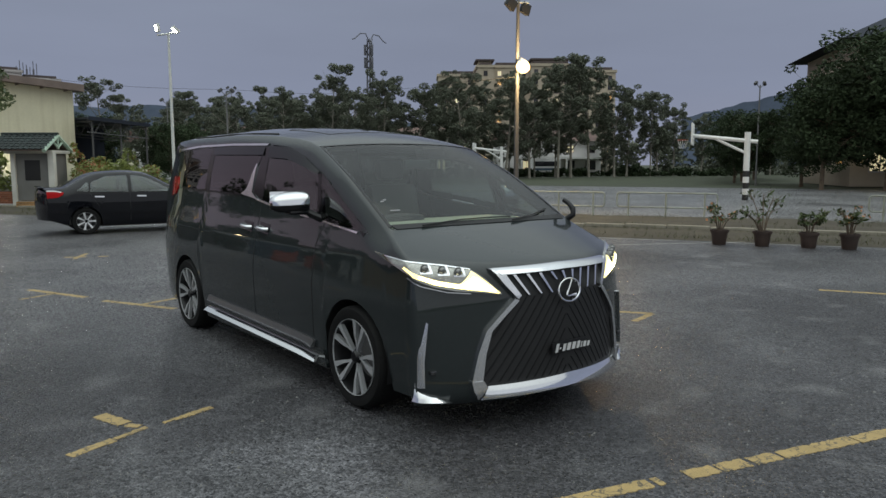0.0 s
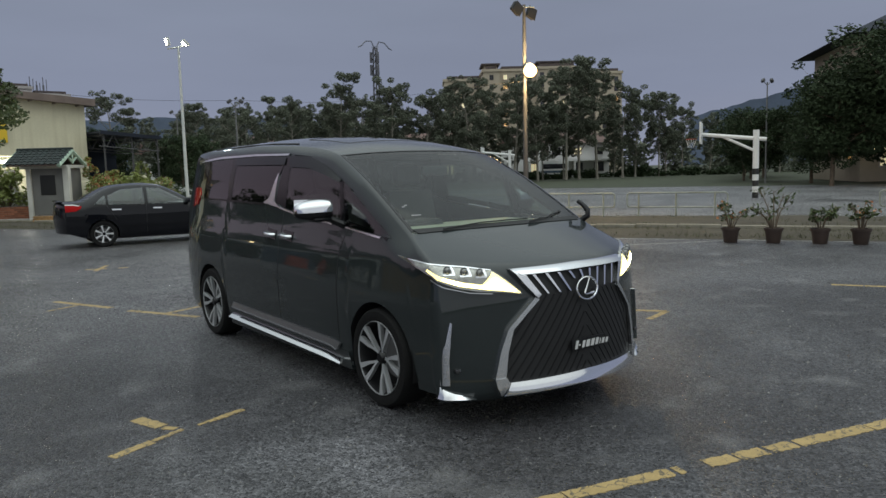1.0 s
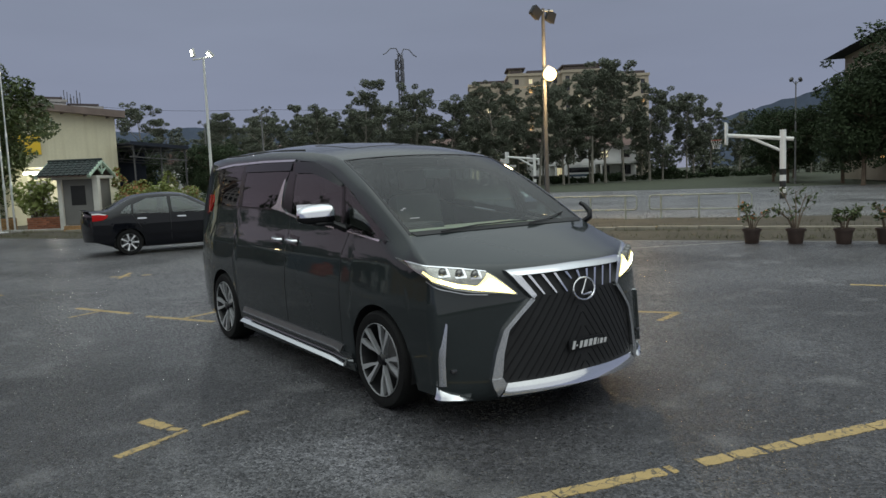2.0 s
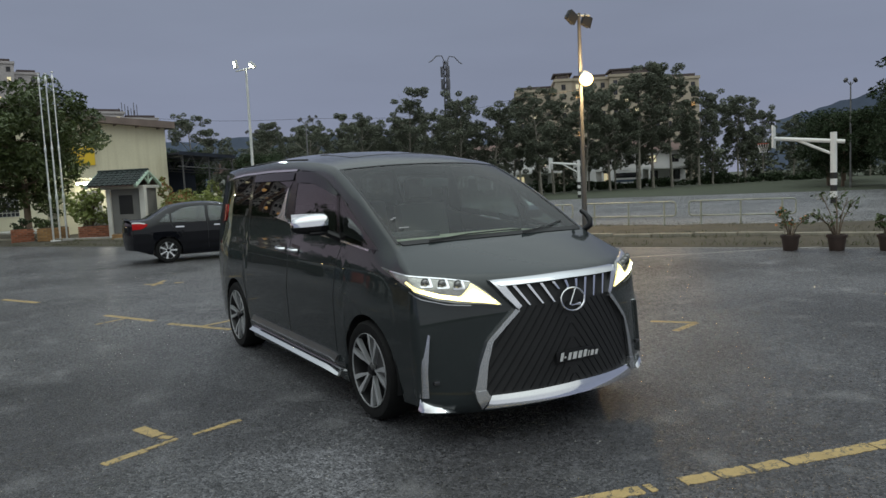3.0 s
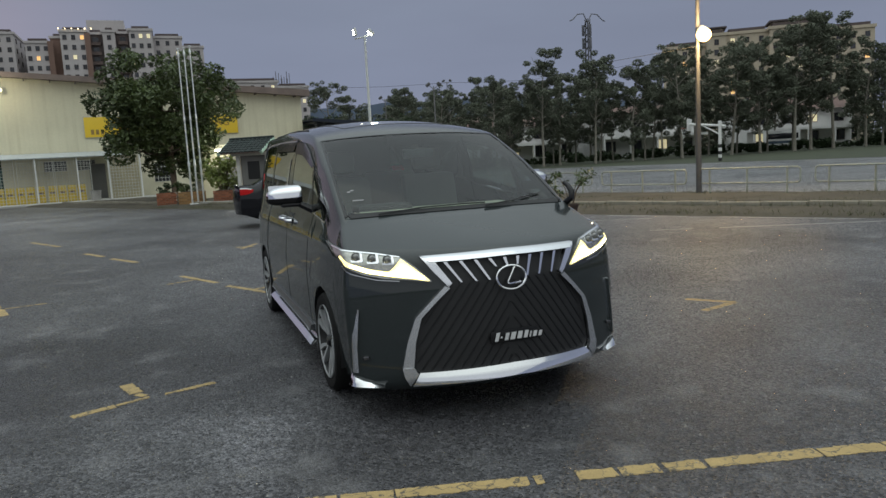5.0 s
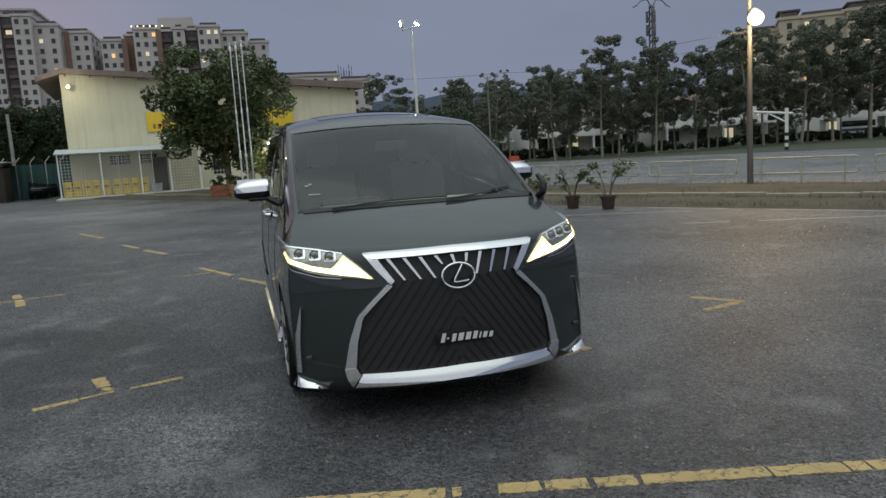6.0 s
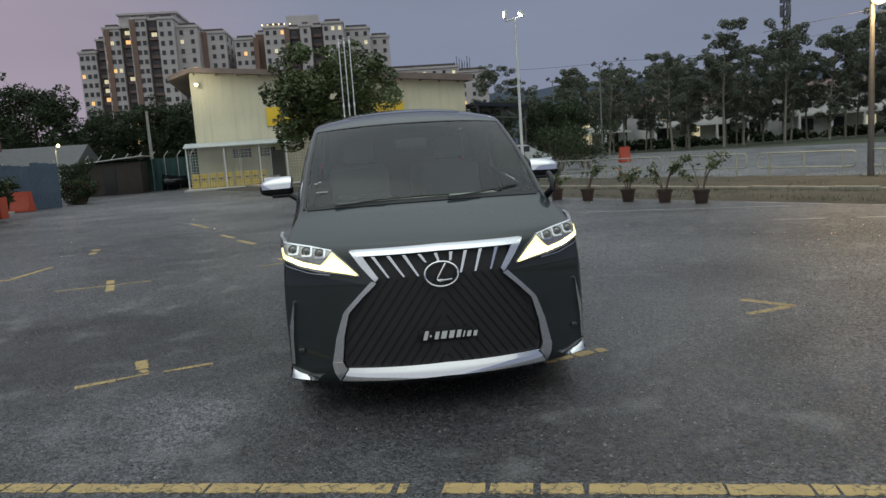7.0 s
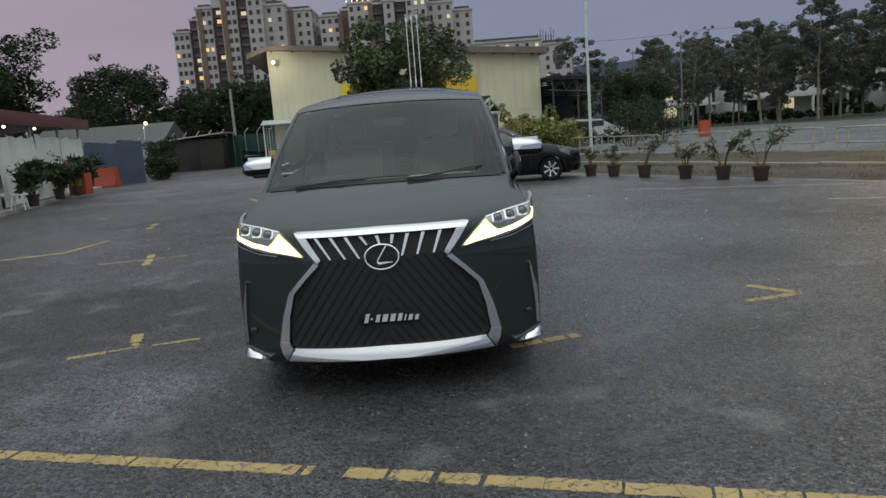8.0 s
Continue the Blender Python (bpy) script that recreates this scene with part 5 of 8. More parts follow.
shell, (sc_f, sc_r) = car_shell(sed_rows, sum(SED_STEPS[:3]), [(R1, R2, 0.94), (R3, R4, 0.94)], sed_x, (0.0, 2.5), 0.335, 0.30, 0.20, [shrunk(p, 0.016) for p in (S_FRONT, S_REAR, S_QTR)], lift=0.35)
part("body", shell, M["paint_blue"], sedan, "dark navy gloss paint", crease=80)
SED_EDGE = [[r[c] for r in sed_rows[sum(SED_STEPS[:3]):-7]] for c in (2, 3, 4)]
part("windscreen", sc_f, M["car_glass"], sedan).visible_shadow = False
part("rear_window", sc_r, M["car_glass"], sedan).visible_shadow = False
for sgn in (-1, 1):
    def sfl(y, z, off, sgn=sgn):
        ze = float(np.interp(y, SED_EDGE[0], SED_EDGE[1]))
        xe = float(np.interp(y, SED_EDGE[0], SED_EDGE[2]))
        pull = (sed_x(y, ze) - xe) * max(0, min(1, (z - (ze - 0.22)) / 0.22)) ** 2
        return Vector((sgn * (sed_x(y, z) - pull + off), y, z))
    for nm, poly in (("front_door_window", S_FRONT), ("rear_door_window", S_REAR), ("quarter_window", S_QTR)):
        part(nm, pane(bmesh.new(), poly, sfl, 0.008, 0.002), M["car_glass"], sedan).visible_shadow = False
        part("window_seal", window_seal(poly, sfl, 0.035, 0.005), M["black_gloss"], sedan)
    for y0 in (1.20, 2.10):
        part("door_handle", ruled(bmesh.new(), [(y0, 0.865), (y0 + 0.20, 0.870)], [(y0, 0.835), (y0 + 0.20, 0.840)], 6, 1, sfl, 0.035, 0.02), M["chrome"], sedan)
    for a, b in (((0.50, 0.30), (0.48, 0.93)), ((1.55, 0.30), (1.54, 0.95)), ((2.20, 0.62), (2.40, 0.95))):
        part("door_gap", ruled(bmesh.new(), [a, b], [(a[0] + 0.01, a[1]), (b[0] + 0.01, b[1])], 10, 1, sfl, 0.002, 0.01), M["black_matt"], sedan)
    part("side_moulding", ruled(bmesh.new(), [(0.42, 0.52), (2.10, 0.53)], [(0.42, 0.46), (2.10, 0.47)], 14, 1, sfl, 0.015, 0.02), M["paint_blue"], sedan)
    for yw in (0.0, 2.5):
        wheel(sedan, pose(sgn * 0.735, yw, 0.30, 0, 0, 0 if sgn < 0 else 180), 0.30, 0.205, 0.19, 7, False)
        bm = bmesh.new()
        ring = []
        for i in range(17):
            a = math.pi * (i / 16 * 1.16 - 0.08)
            ring.append([bm.verts.new((sgn * x, yw + math.cos(a) * 0.34, 0.30 + math.sin(a) * 0.34)) for x in (0.80, 0.52)])
        for p, q in zip(ring, ring[1:]):
            bm.faces.new((p[0], p[1], q[1], q[0]))
        part("wheel_well", bm, M["black_matt"], sedan)
    part("tail_light", ruled(bmesh.new(), [(2.92, 0.955), (3.05, 0.985), (3.26, 0.985)], [(2.95, 0.90), (3.05, 0.845), (3.26, 0.83)], 10, 3, sfl, 0.012, 0.02), M["red_deep"], sedan, "deep red tail light")
    part("reversing_lamp", ruled(bmesh.new(), [(2.96, 0.972), (3.10, 1.004), (3.26, 1.004)], [(2.98, 0.955), (3.10, 0.978), (3.26, 0.978)], 8, 1, sfl, 0.015, 0.02), M["silver_mark"], sedan, "clear upper strip of the tail light")
    part("headlight", ruled(bmesh.new(), [(-0.50, 0.74), (-0.22, 0.82)], [(-0.50, 0.60), (-0.25, 0.72)], 8, 3, sfl, 0.014, 0.02), M["lens"], sedan, "clear headlight")
    part("wing_mirror", boxed(0.80, 0.97, 0.55, 0.66, 0.94, 1.06, bevel=0.035, turn=Matrix.Diagonal((sgn, 1, 1))), M["paint_blue"], sedan)
part("underbody", boxed(-0.62, 0.62, -0.5, 2.75, 0.16, 0.32, bevel=0.02), M["black_matt"], sedan)
part("dashboard", boxed(-0.66, 0.66, 0.45, 0.85, 0.60, 0.95, bevel=0.05), M["dash"], sedan)
for x, y in ((-0.36, 1.35), (0.36, 1.35), (0.0, 2.3)):
    part("seat", boxed(x - (0.24 if y < 2 else 0.6), x + (0.24 if y < 2 else 0.6), y - 0.06, y + 0.10, 0.35, 1.08, bevel=0.05), M["dash"], sedan)
part("rear_lip", boxed(-0.62, 0.62, 3.30, 3.42, 1.045, 1.075, bevel=0.012), M["paint_blue"], sedan)


# ---- rails, lamps, courts ----
def rail_section(length):
    rail = thing("railing", "weathered pale green tube railing section on the verge", "railing", group="railing sections")
    h, r = 0.72, 0.09
    loop = []
    for cx, cz, a in ((r, h - r, 180), (length - r, h - r, 90), (length - r, 0.30 + r, 0), (r, 0.30 + r, 270)):
        for k in range(5):
            t = radians(a - 90 * k / 4)
            loop.append((cx + r * math.cos(t), 0, cz + r * math.sin(t)))
    loop.append(loop[0])
    part("rail_loop", tubed(loop, 0.021, 8, cap=False), M["rail"], rail)
    for f in (0.12, 0.5, 0.88):
        part("post", tubed([(length * f, 0, -0.15), (length * f, 0, h)], 0.026, 8), M["rail"], rail)
    return rail


rail0 = rail_section(2.80)
turn_d = math.degrees(math.atan2(DY, DX))
starts = [-2.12 - 3.17 * k for k in range(9)] + [4.4, 7.6, 10.8, 14.0]
for i, s in enumerate(starts):
    m = pose(*verge(17.2, s, 0.02), 0, random.uniform(-0.5, 0.5), turn_d)
    if i == 0:
        rail0.matrix_basis = m
    else:
        copy_thing(rail0, m)

# tall post with a sodium lamp on a bracket and dead floodlights on top
lx, ly, _ = verge(17.2, -5.27)
post = thing("flood_mast", "grey steel mast with one lit sodium lamp and two dark floodlights", "street lamp", pose(lx, ly, 0))
part("mast", tubed([(0, 0, -0.1), (0, 0, 3.0), (0.02, 0, 6.55)], 0.085, 12, 0.05), M["mast_dark"], post)
part("cross_arm", tubed([(-0.45, 0.1, 6.45), (0.35, -0.1, 6.50)], 0.03, 8), M["galv"], post)
for x, tilt in ((-0.45, -55), (0.36, 20)):
    fl = part("floodlight", boxed(-0.15, 0.15, -0.06, 0.06, -0.34, 0.0, bevel=0.02, turn=Matrix.Rotation(radians(tilt), 3, "Y"), at=(x, 0, 6.50)), M["black_matt"], post, "dark floodlight head")
    part("visor", boxed(-0.17, 0.17, -0.09, -0.06, -0.36, -0.02, bevel=0.005, turn=Matrix.Rotation(radians(tilt), 3, "Y"), at=(x, 0, 6.50)), M["black_matt"], fl)
part("bracket", tubed([(0, 0, 4.72), (0.03, -0.10, 4.80), (0.05, -0.16, 4.80)], 0.022, 8), M["galv"], post)
part("lamp_head", revolve(bmesh.new(), [(0.03, 0.30), (0.10, 0.27), (0.16, 0.20), (0.165, 0.18)], 20, at=(0.05, -0.16, 4.50), caps=False), M["galv"], post)
bm = bmesh.new()
bmesh.ops.create_uvsphere(bm, u_segments=16, v_segments=10, radius=0.21, matrix=Matrix.Translation((0.05, -0.20, 4.54)) @ Matrix.Diagonal((1, 1, 0.95, 1)))
part("bulb", bm, M["bulb"], post, "glowing sodium bulb")
part("stay_wire", tubed([(0.0, 0, 4.25), (-2.4, 0.9, 3.95)], 0.006, 5), M["black_matt"], post)


def light_pole(name, x, y, h, material, label, lit=False, r=0.07):
    p = thing(name, label, "street lamp", pose(x, y, 0))
    part("pole", tubed([(0, 0, -0.1), (0, 0, h * 0.55), (0, 0, h)], r, 10, r * 0.6), material, p)
    part("collar", tubed([(0, 0, h * 0.545), (0, 0, h * 0.555)], r * 0.92, 10), material, p)
    if not lit:
        for sx in (-1, 1):
            part("arm", tubed([(0, 0, h - 0.25), (sx * 0.30, -sx * 0.12, h + 0.06)], r * 0.4, 8), material, p)
            part("lamp_head", boxed(-0.17, 0.17, -0.10, 0.10, -0.09, 0.13, bevel=0.05, turn=Matrix.Rotation(radians(sx * 38), 3, "Y"), at=(sx * 0.36, -sx * 0.14, h + 0.10)), M["mast_dark"], p, "dark round-cornered flood lamp")
        return p
    part("cross_arm", tubed([(-0.42, 0.05, h - 0.12), (0.0, 0, h - 0.03), (0.42, -0.05, h + 0.10)], r * 0.45, 8), material, p)
    for x0, tilt in ((-0.42, -10), (0.36, -48)):
        hd = part("lamp_head", boxed(-0.05, 0.06, -0.16, 0.14, -0.02, 0.30, bevel=0.02, turn=Matrix.Rotation(radians(tilt), 3, "Y"), at=(x0, -0.05, h + (0.0 if x0 < 0 else 0.05))), material, p)
        part("lens", boxed(-0.052, -0.046, -0.12, 0.10, 0.03, 0.26, bevel=0.002, turn=Matrix.Rotation(radians(tilt), 3, "Y"), at=(x0, -0.05, h + (0.0 if x0 < 0 else 0.05))), M["bulb_white"], hd)
    return p


light_pole("light_pole", 6.68, 26.15, 6.78, M["pole_grey"], "tall pale grey twin-head lamp pole, lit", True, 0.072)
light_pole("light_pole", 17.2, 59.0, 6.9, M["mast"], "grey twin-head lamp pole, unlit")
light_pole("light_pole", 16.95, 45.7, 6.6, M["mast"], "slim grey twin-head lamp pole, unlit")
light_pole("light_pole", 29.5, 75.0, 10.0, M["mast"], "tall grey twin-head lamp pole, unlit")
light_pole("light_pole", 50.1, 25.0, 7.5, M["mast"], "grey twin-head lamp pole by the court, unlit")


def hoop(x, y, turn, top=3.05):
    h = thing("basketball_hoop", "white basketball post with black bands and cantilever arm", "basketball hoop", pose(x, y, -0.02, 0, 0, turn), "basketball hoops")
    part("post", tubed([(0, 0, 1.30), (0, 0, top)], 0.13, 14), M["white"], h)
    for k in range(5):
        part("band", tubed([(0, 0, k * 0.26), (0, 0, (k + 1) * 0.26)], 0.132, 14), M["black_paint"] if k % 2 == 0 else M["white"], h)
    part("arm", tubed([(0.42, 0, top - 0.42), (-2.25, 0, top - 0.12)], 0.085, 10), M["white"], h)
    part("brace", tubed([(0, 0, 2.05), (-1.35, 0, top - 0.25)], 0.06, 8), M["white"], h)
    bd = part("backboard", boxed(-2.31, -2.25, -0.85, 0.85, 2.45, 3.40, bevel=0.01), M["white"], h)
    part("target", boxed(-2.318, -2.314, -0.28, 0.28, 2.72, 3.10, bevel=0.001), M["black_paint"], bd)
    part("ring", tubed([(-2.70 + 0.23 * math.cos(t), 0.23 * math.sin(t), 2.68) for t in (2 * math.pi * i / 24 for i in range(25))], 0.012, 6), M["orange"], h)
    bm = bmesh.new()
    for i in range(12):
        t = 2 * math.pi * i / 12
        tube(bm, [(-2.70 + 0.23 * math.cos(t), 0.23 * math.sin(t), 2.68), (-2.70 + 0.13 * math.cos(t + 0.5), 0.13 * math.sin(t + 0.5), 2.30)], 0.006, 4)
    part("net", bm, M["white"], h)
    return h


hoop(27.2, 13.05, -60, 2.98)
hoop(38.6, 41.0, -50, 3.1)


# ---- potted plants ----
def potted(seed, scale, dead=False):
    rg = np.random.default_rng(seed)
    p = thing("potted_plant", "brown plastic pot with a thin-leaved shrub" if not dead else "brown plastic pot with a sparse branching shrub", "potted plant", group="potted plants on the kerb line")
    h = 0.28
    part("pot", revolve(bmesh.new(), [(0.001, 0.0), (0.115, 0.0), (0.12, 0.01), (0.150, h - 0.05), (0.168, h - 0.05), (0.172, h), (0.155, h), (0.148, h - 0.04), (0.001, h - 0.04)], 22, caps=False), M["terracotta"], p)
    part("soil", revolve(bmesh.new(), [(0.001, h - 0.025), (0.08, h - 0.03), (0.150, h - 0.038)], 18, caps=False), M["soil"], p)
    bm = bmesh.new()
    tips = []
    for b in range(rg.integers(5, 9)):
        a, lean = rg.uniform(0, 6.28), rg.uniform(0.08, 0.30) * scale
        ht = rg.uniform(0.28, 0.62) * scale
        base = Vector((0.03 * math.cos(a), 0.03 * math.sin(a), h - 0.05))
        mid = base + Vector((math.cos(a) * lean * 0.35, math.sin(a) * lean * 0.35, ht * 0.55))
        end = base + Vector((math.cos(a) * lean, math.sin(a) * lean, ht))
        tube(bm, [base, mid, end], 0.014, 6, 0.005)
        for f in range(3):
            a2 = a + rg.uniform(-1.3, 1.3)
            st = mid.lerp(end, rg.uniform(0.1, 0.9))
            e2 = st + Vector((math.cos(a2), math.sin(a2), 0.6)) * rg.uniform(0.08, 0.20) * scale
            tube(bm, [st, e2], 0.006, 5, 0.003)
            tips += [e2, st.lerp(e2, 0.6)]
        tips += [end, mid.lerp(end, 0.7)]
    part("stem", bm, M["bark"], p)
    v, f = leaves_mesh(rg, [tuple(t) for t in tips], [0.085 * scale] * len(tips), 130 if dead else 220, 0.05)
    tagged(raw("foliage", v, f, M["leaf_lit"], p), kind="stuff")
    if seed % 3 == 1:
        v, f = leaves_mesh(rg, [tuple(t) for t in tips[::3]], [0.06] * len(tips[::3]), 24, 0.05, stretch=1.1)
        tagged(raw("blossom", v, f, M["flower"], p), kind="stuff")
    return p


for i, (s, sc, dead) in enumerate(((1.13, 0.85, True), (1.90, 1.25, True), (2.70, 0.70, False), (3.37, 0.85, True), (-5.45, 1.2, False), (-6.40, 0.95, False), (-7.45, 1.0, False),
                                   (-8.75, 1.0, True), (-9.85, 0.8, False), (-10.75, 0.8, False))):
    p = potted(70 + i, sc, dead)
    p.matrix_basis = pose(*verge(10.44, s, 0.0), 0, 0, random.uniform(0, 360)) @ Matrix.Diagonal((1.04, 1.04, 1.04, 1))


# ---- the hall and its yard ----
HALL_A, HALL_B = Vector((-10.75, 45.0, 0)), Vector((7.62, 47.6, 0))
hd = (HALL_B - HALL_A).normalized()
hall_len = (HALL_B - HALL_A).length
hall = thing("hall", "large cream metal-clad hall with brown roof edge and yellow signs", "building", Matrix.Translation(HALL_A) @ Matrix.Rotation(math.atan2(hd.y, hd.x), 4, "Z"))
bm = bmesh.new()
n_rib = int(hall_len / 0.25)
row_lo, row_hi = [], []
for i in range(n_rib * 2 + 1):
    x = hall_len * i / (n_rib * 2)
    y = -0.006 if i % 2 else 0.0
    top_z = 7.60 - 1.20 * x / hall_len
    row_lo.append(bm.verts.new((x, y, 2.6)))
    row_hi.append(bm.verts.new((x, y, top_z)))
for i in range(n_rib * 2):
    bm.faces.new((row_lo[i], row_lo[i + 1], row_hi[i + 1], row_hi[i]))
part("front_cladding", bm, M["wall_cream"], hall, "cream ribbed metal cladding", smooth=False)
part("lower_wall", boxed(0.0, hall_len, 0.02, 0.25, 0.0, 2.7), M["wall_low"], hall, "cream plastered lower wall")
part("side_wall", boxed(-0.02, 0.18, 0.03, 16, 0.0, 7.4), M["wall_cream"], hall)
part("side_wall", boxed(hall_len - 0.18, hall_len + 0.02, 0.03, 16, 0.0, 6.1), M["wall_cream"], hall)
part("rear_wall", boxed(0.2, hall_len - 0.2, 15.8, 16.0, 0.0, 6.0), M["wall_cream"], hall)
bm = bmesh.new()
o = 0.7
vs = []
for x, z, deep in ((-1.3, 7.30, 0.27), (0.1, 7.80, 0.27), (hall_len + 0.45, 6.63, 0.42)):
    vs.append([bm.verts.new((x, y, z + dz)) for y, dz in ((-o, -deep), (-o, 0.02), (16.4, 0.3), (16.4, 0.1))])
for p, q in zip(vs, vs[1:]):
    for j in range(4):
        bm.faces.new((p[j], p[(j + 1) % 4], q[(j + 1) % 4], q[j]))
bm.faces.new(vs[0])
bm.faces.new(vs[-1])
part("roof", bm, M["fascia"], hall, "brown metal roof with a deep eave", smooth=False)
for i in range(14):
    x = 0.3 + i * hall_len / 13.6
    z = 7.50 - 1.27 * x / hall_len
    part("eave_bracket", boxed(x - 0.03, x + 0.03, -0.6, -0.01, z - 0.08, z + 0.02), M["fascia"], hall)
for x, w, letters in ((4.62, 4.0, ""), (10.4, 3.6, "PANG")):
    bd = part("sign_board", boxed(x, x + w, -0.10, -0.035, 3.88, 5.12, bevel=0.01), M["yellow_sign"], hall, "yellow sign board with dark lettering")
    part("sign_frame", boxed(x - 0.03, x + w + 0.03, -0.07, -0.03, 3.84, 5.16, bevel=0.005), M["galv"], bd)
    if letters:
        cu = bpy.data.curves.new("sign_letters", "FONT")
        cu.body, cu.size, cu.extrude, cu.align_x = letters, 0.62, 0.006, "RIGHT"
        t = new("sign_letters", cu)
        dg = bpy.context.evaluated_depsgraph_get()
        me = bpy.data.meshes.new_from_object(t.evaluated_get(dg))
        bpy.data.objects.remove(t)
        me.materials.clear()
        me.materials.append(M["wood"])
        ob = new("sign_letters", me)
        ob.parent = bd
        ob.matrix_basis = pose(x + w - 0.55, -0.105, 4.40, 90, 0, 0)
    else:
        for k in range(3):
            part("sign_bar", boxed(x + 0.35 + k * 0.28, x + 0.52 + k * 0.28, -0.106, -0.100, 4.05, 4.35), M["wood"], bd)
# lean-to along the foot: sloping sheet, posts, grilles, shutters
aw = part("awning", boxed(0, 7.7, -1.95, 0.0, -0.025, 0.025, turn=Matrix.Rotation(radians(9), 3, "X"), at=(-0.75, -0.05, 3.0)), M["awning"], hall, "pale sheet metal awning")
for i in range(20):
    part("awning_rib", boxed(-0.7 + i * 0.4, -0.66 + i * 0.4, -1.95, 0.0, 0.02, 0.05, turn=Matrix.Rotation(radians(9), 3, "X"), at=(0, -0.05, 3.0)), M["awning"], aw)
for x in (-0.6, 1.7, 3.9, 5.6, 7.4):
    part("awning_post", tubed([(x, -1.85, 0), (x, -1.85, 2.72)], 0.04, 8), M["white"], hall)


def grille(x0, x1, y, z0, z1, nx, nz):
    g = part("grille_frame", tubed([(x0, y, z0), (x1, y, z0), (x1, y, z1), (x0, y, z1), (x0, y, z0)], 0.022, 6), M["guard_white"], hall)
    bm = bmesh.new()
    for i in range(1, nx):
        x = x0 + (x1 - x0) * i / nx
        tube(bm, [(x, y, z0), (x, y, z1)], 0.010, 5)
    for i in range(1, nz):
        z = z0 + (z1 - z0) * i / nz
        tube(bm, [(x0, y, z), (x1, y, z)], 0.010, 5)
    part("grille_mesh", bm, M["guard_white"], g)


for a, b in ((-0.6, 0.6), (0.75, 2.6), (2.7, 4.6), (5.65, 7.35)):
    grille(a, b, -1.85, 0.05, 2.65, max(4, int((b - a) / 0.16)), 14)
part("gate_sheet", boxed(5.70, 7.30, -1.80, -1.77, 0.06, 2.62, bevel=0.004), M["gate_tan"], hall, "tan sheet behind the lattice gate")
part("metal_door", boxed(4.65, 5.55, -0.06, 0.02, 0.0, 2.25, bevel=0.01), M["guard_grey"], hall, "grey metal door")
for x0, x1, z0, z1 in ((2.2, 3.4, 1.9, 2.5), (4.0, 5.0, 1.9, 2.5), (8.4, 9.5, 0.92, 2.10), (14.0, 15.2, 1.15, 2.2)):
    w = part("window", boxed(x0, x1, -0.01, 0.03, z0, z1), M["far_pane"], hall)
    bm = bmesh.new()
    for i in range(6):
        tube(bm, [(x0 + (x1 - x0) * i / 5, -0.03, z0), (x0 + (x1 - x0) * i / 5, -0.03, z1)], 0.012, 5)
        tube(bm, [(x0, -0.03, z0 + (z1 - z0) * i / 5), (x1, -0.03, z0 + (z1 - z0) * i / 5)], 0.012, 5)
    part("window_grille", bm, M["guard_white"], w)
lb = part("wall_lamp", boxed(0.30, 0.55, -0.75, -0.50, 6.70, 6.88, bevel=0.03), M["galv"], hall)
bm = bmesh.new()
bmesh.ops.create_uvsphere(bm, u_segments=12, v_segments=8, radius=0.10, matrix=Matrix.Translation((0.42, -0.85, 6.70)))
part("lamp_bulb", bm, M["bulb_small"], lb, "lit lamp")
part("lamp_arm", tubed([(0.42, -0.5, 6.85), (0.42, 0, 6.85)], 0.02, 6), M["galv"], lb)
hm = hall.matrix_basis.copy()
for i in range(9):
    x = -0.45 + i * 0.52 + (0.08 if i > 4 else 0)
    b = thing("traffic_barrier", "yellow plastic barrier block in a row by the hall", "barrier", hm @ pose(x, -1.45, 0.10), "yellow barriers")
    bm = boxed(0, 0.47, -0.2, 0.2, 0.0, 0.35, bevel=0.03)
    box(bm, 0.02, 0.45, -0.13, 0.13, 0.33, 0.95, bevel=0.03)
    part("block", bm, M["yellow_box"], b)
    part("slot", boxed(0.10, 0.37, -0.14, -0.132, 0.50, 0.62, bevel=0.002), M["fascia"], b)
b = thing("bin", "pale grey plastic bin standing before the barriers", "bin", hm @ pose(4.7, -2.75, 0))
part("bin_body", revolve(bmesh.new(), [(0.001, 0), (0.25, 0), (0.30, 0.62), (0.32, 0.62), (0.32, 0.66), (0.28, 0.66)], 18, caps=False), M["concrete"], b)
pm = boxed(-0.8, 22.0, -3.6, 0.0, -0.05, 0.10, bevel=0.01)
ob = alone("hall_apron", pm, M["pale_concrete"], "raised concrete apron before the hall", "pavement", kind="structure")
ob.matrix_basis = hm

# porch lamp: a fluorescent tube over the entrance
tl = thing("tube_lamp", "lit white fluorescent tube lamp over the entrance", "lamp", pose(1.35, 33.5, 2.42, 0, 0, 6))
part("batten", boxed(-0.75, 0.75, -0.05, 0.05, 0.05, 0.11, bevel=0.01), M["white"], tl)
part("tube", tubed([(-0.72, 0, 0.0), (0.72, 0, 0.0)], 0.045, 10), M["bulb_white"], tl)
for x in (-0.6, 0.6):
    part("hanger", tubed([(x, 0, 0.1), (x, 0, 0.22)], 0.012, 6), M["galv"], tl)
porch = thing("porch", "small cream porch block with flat roof beside the guardhouse", "building", pose(1.3, 34.2, 0, 0, 0, 6))
part("wall", boxed(-1.4, 2.2, 0.3, 3.2, 0.0, 2.62, bevel=0.02), M["wall_low"], porch)
part("roof", boxed(-1.5, 2.3, -0.85, 3.3, 2.62, 2.70, bevel=0.02), M["wall_low"], porch)
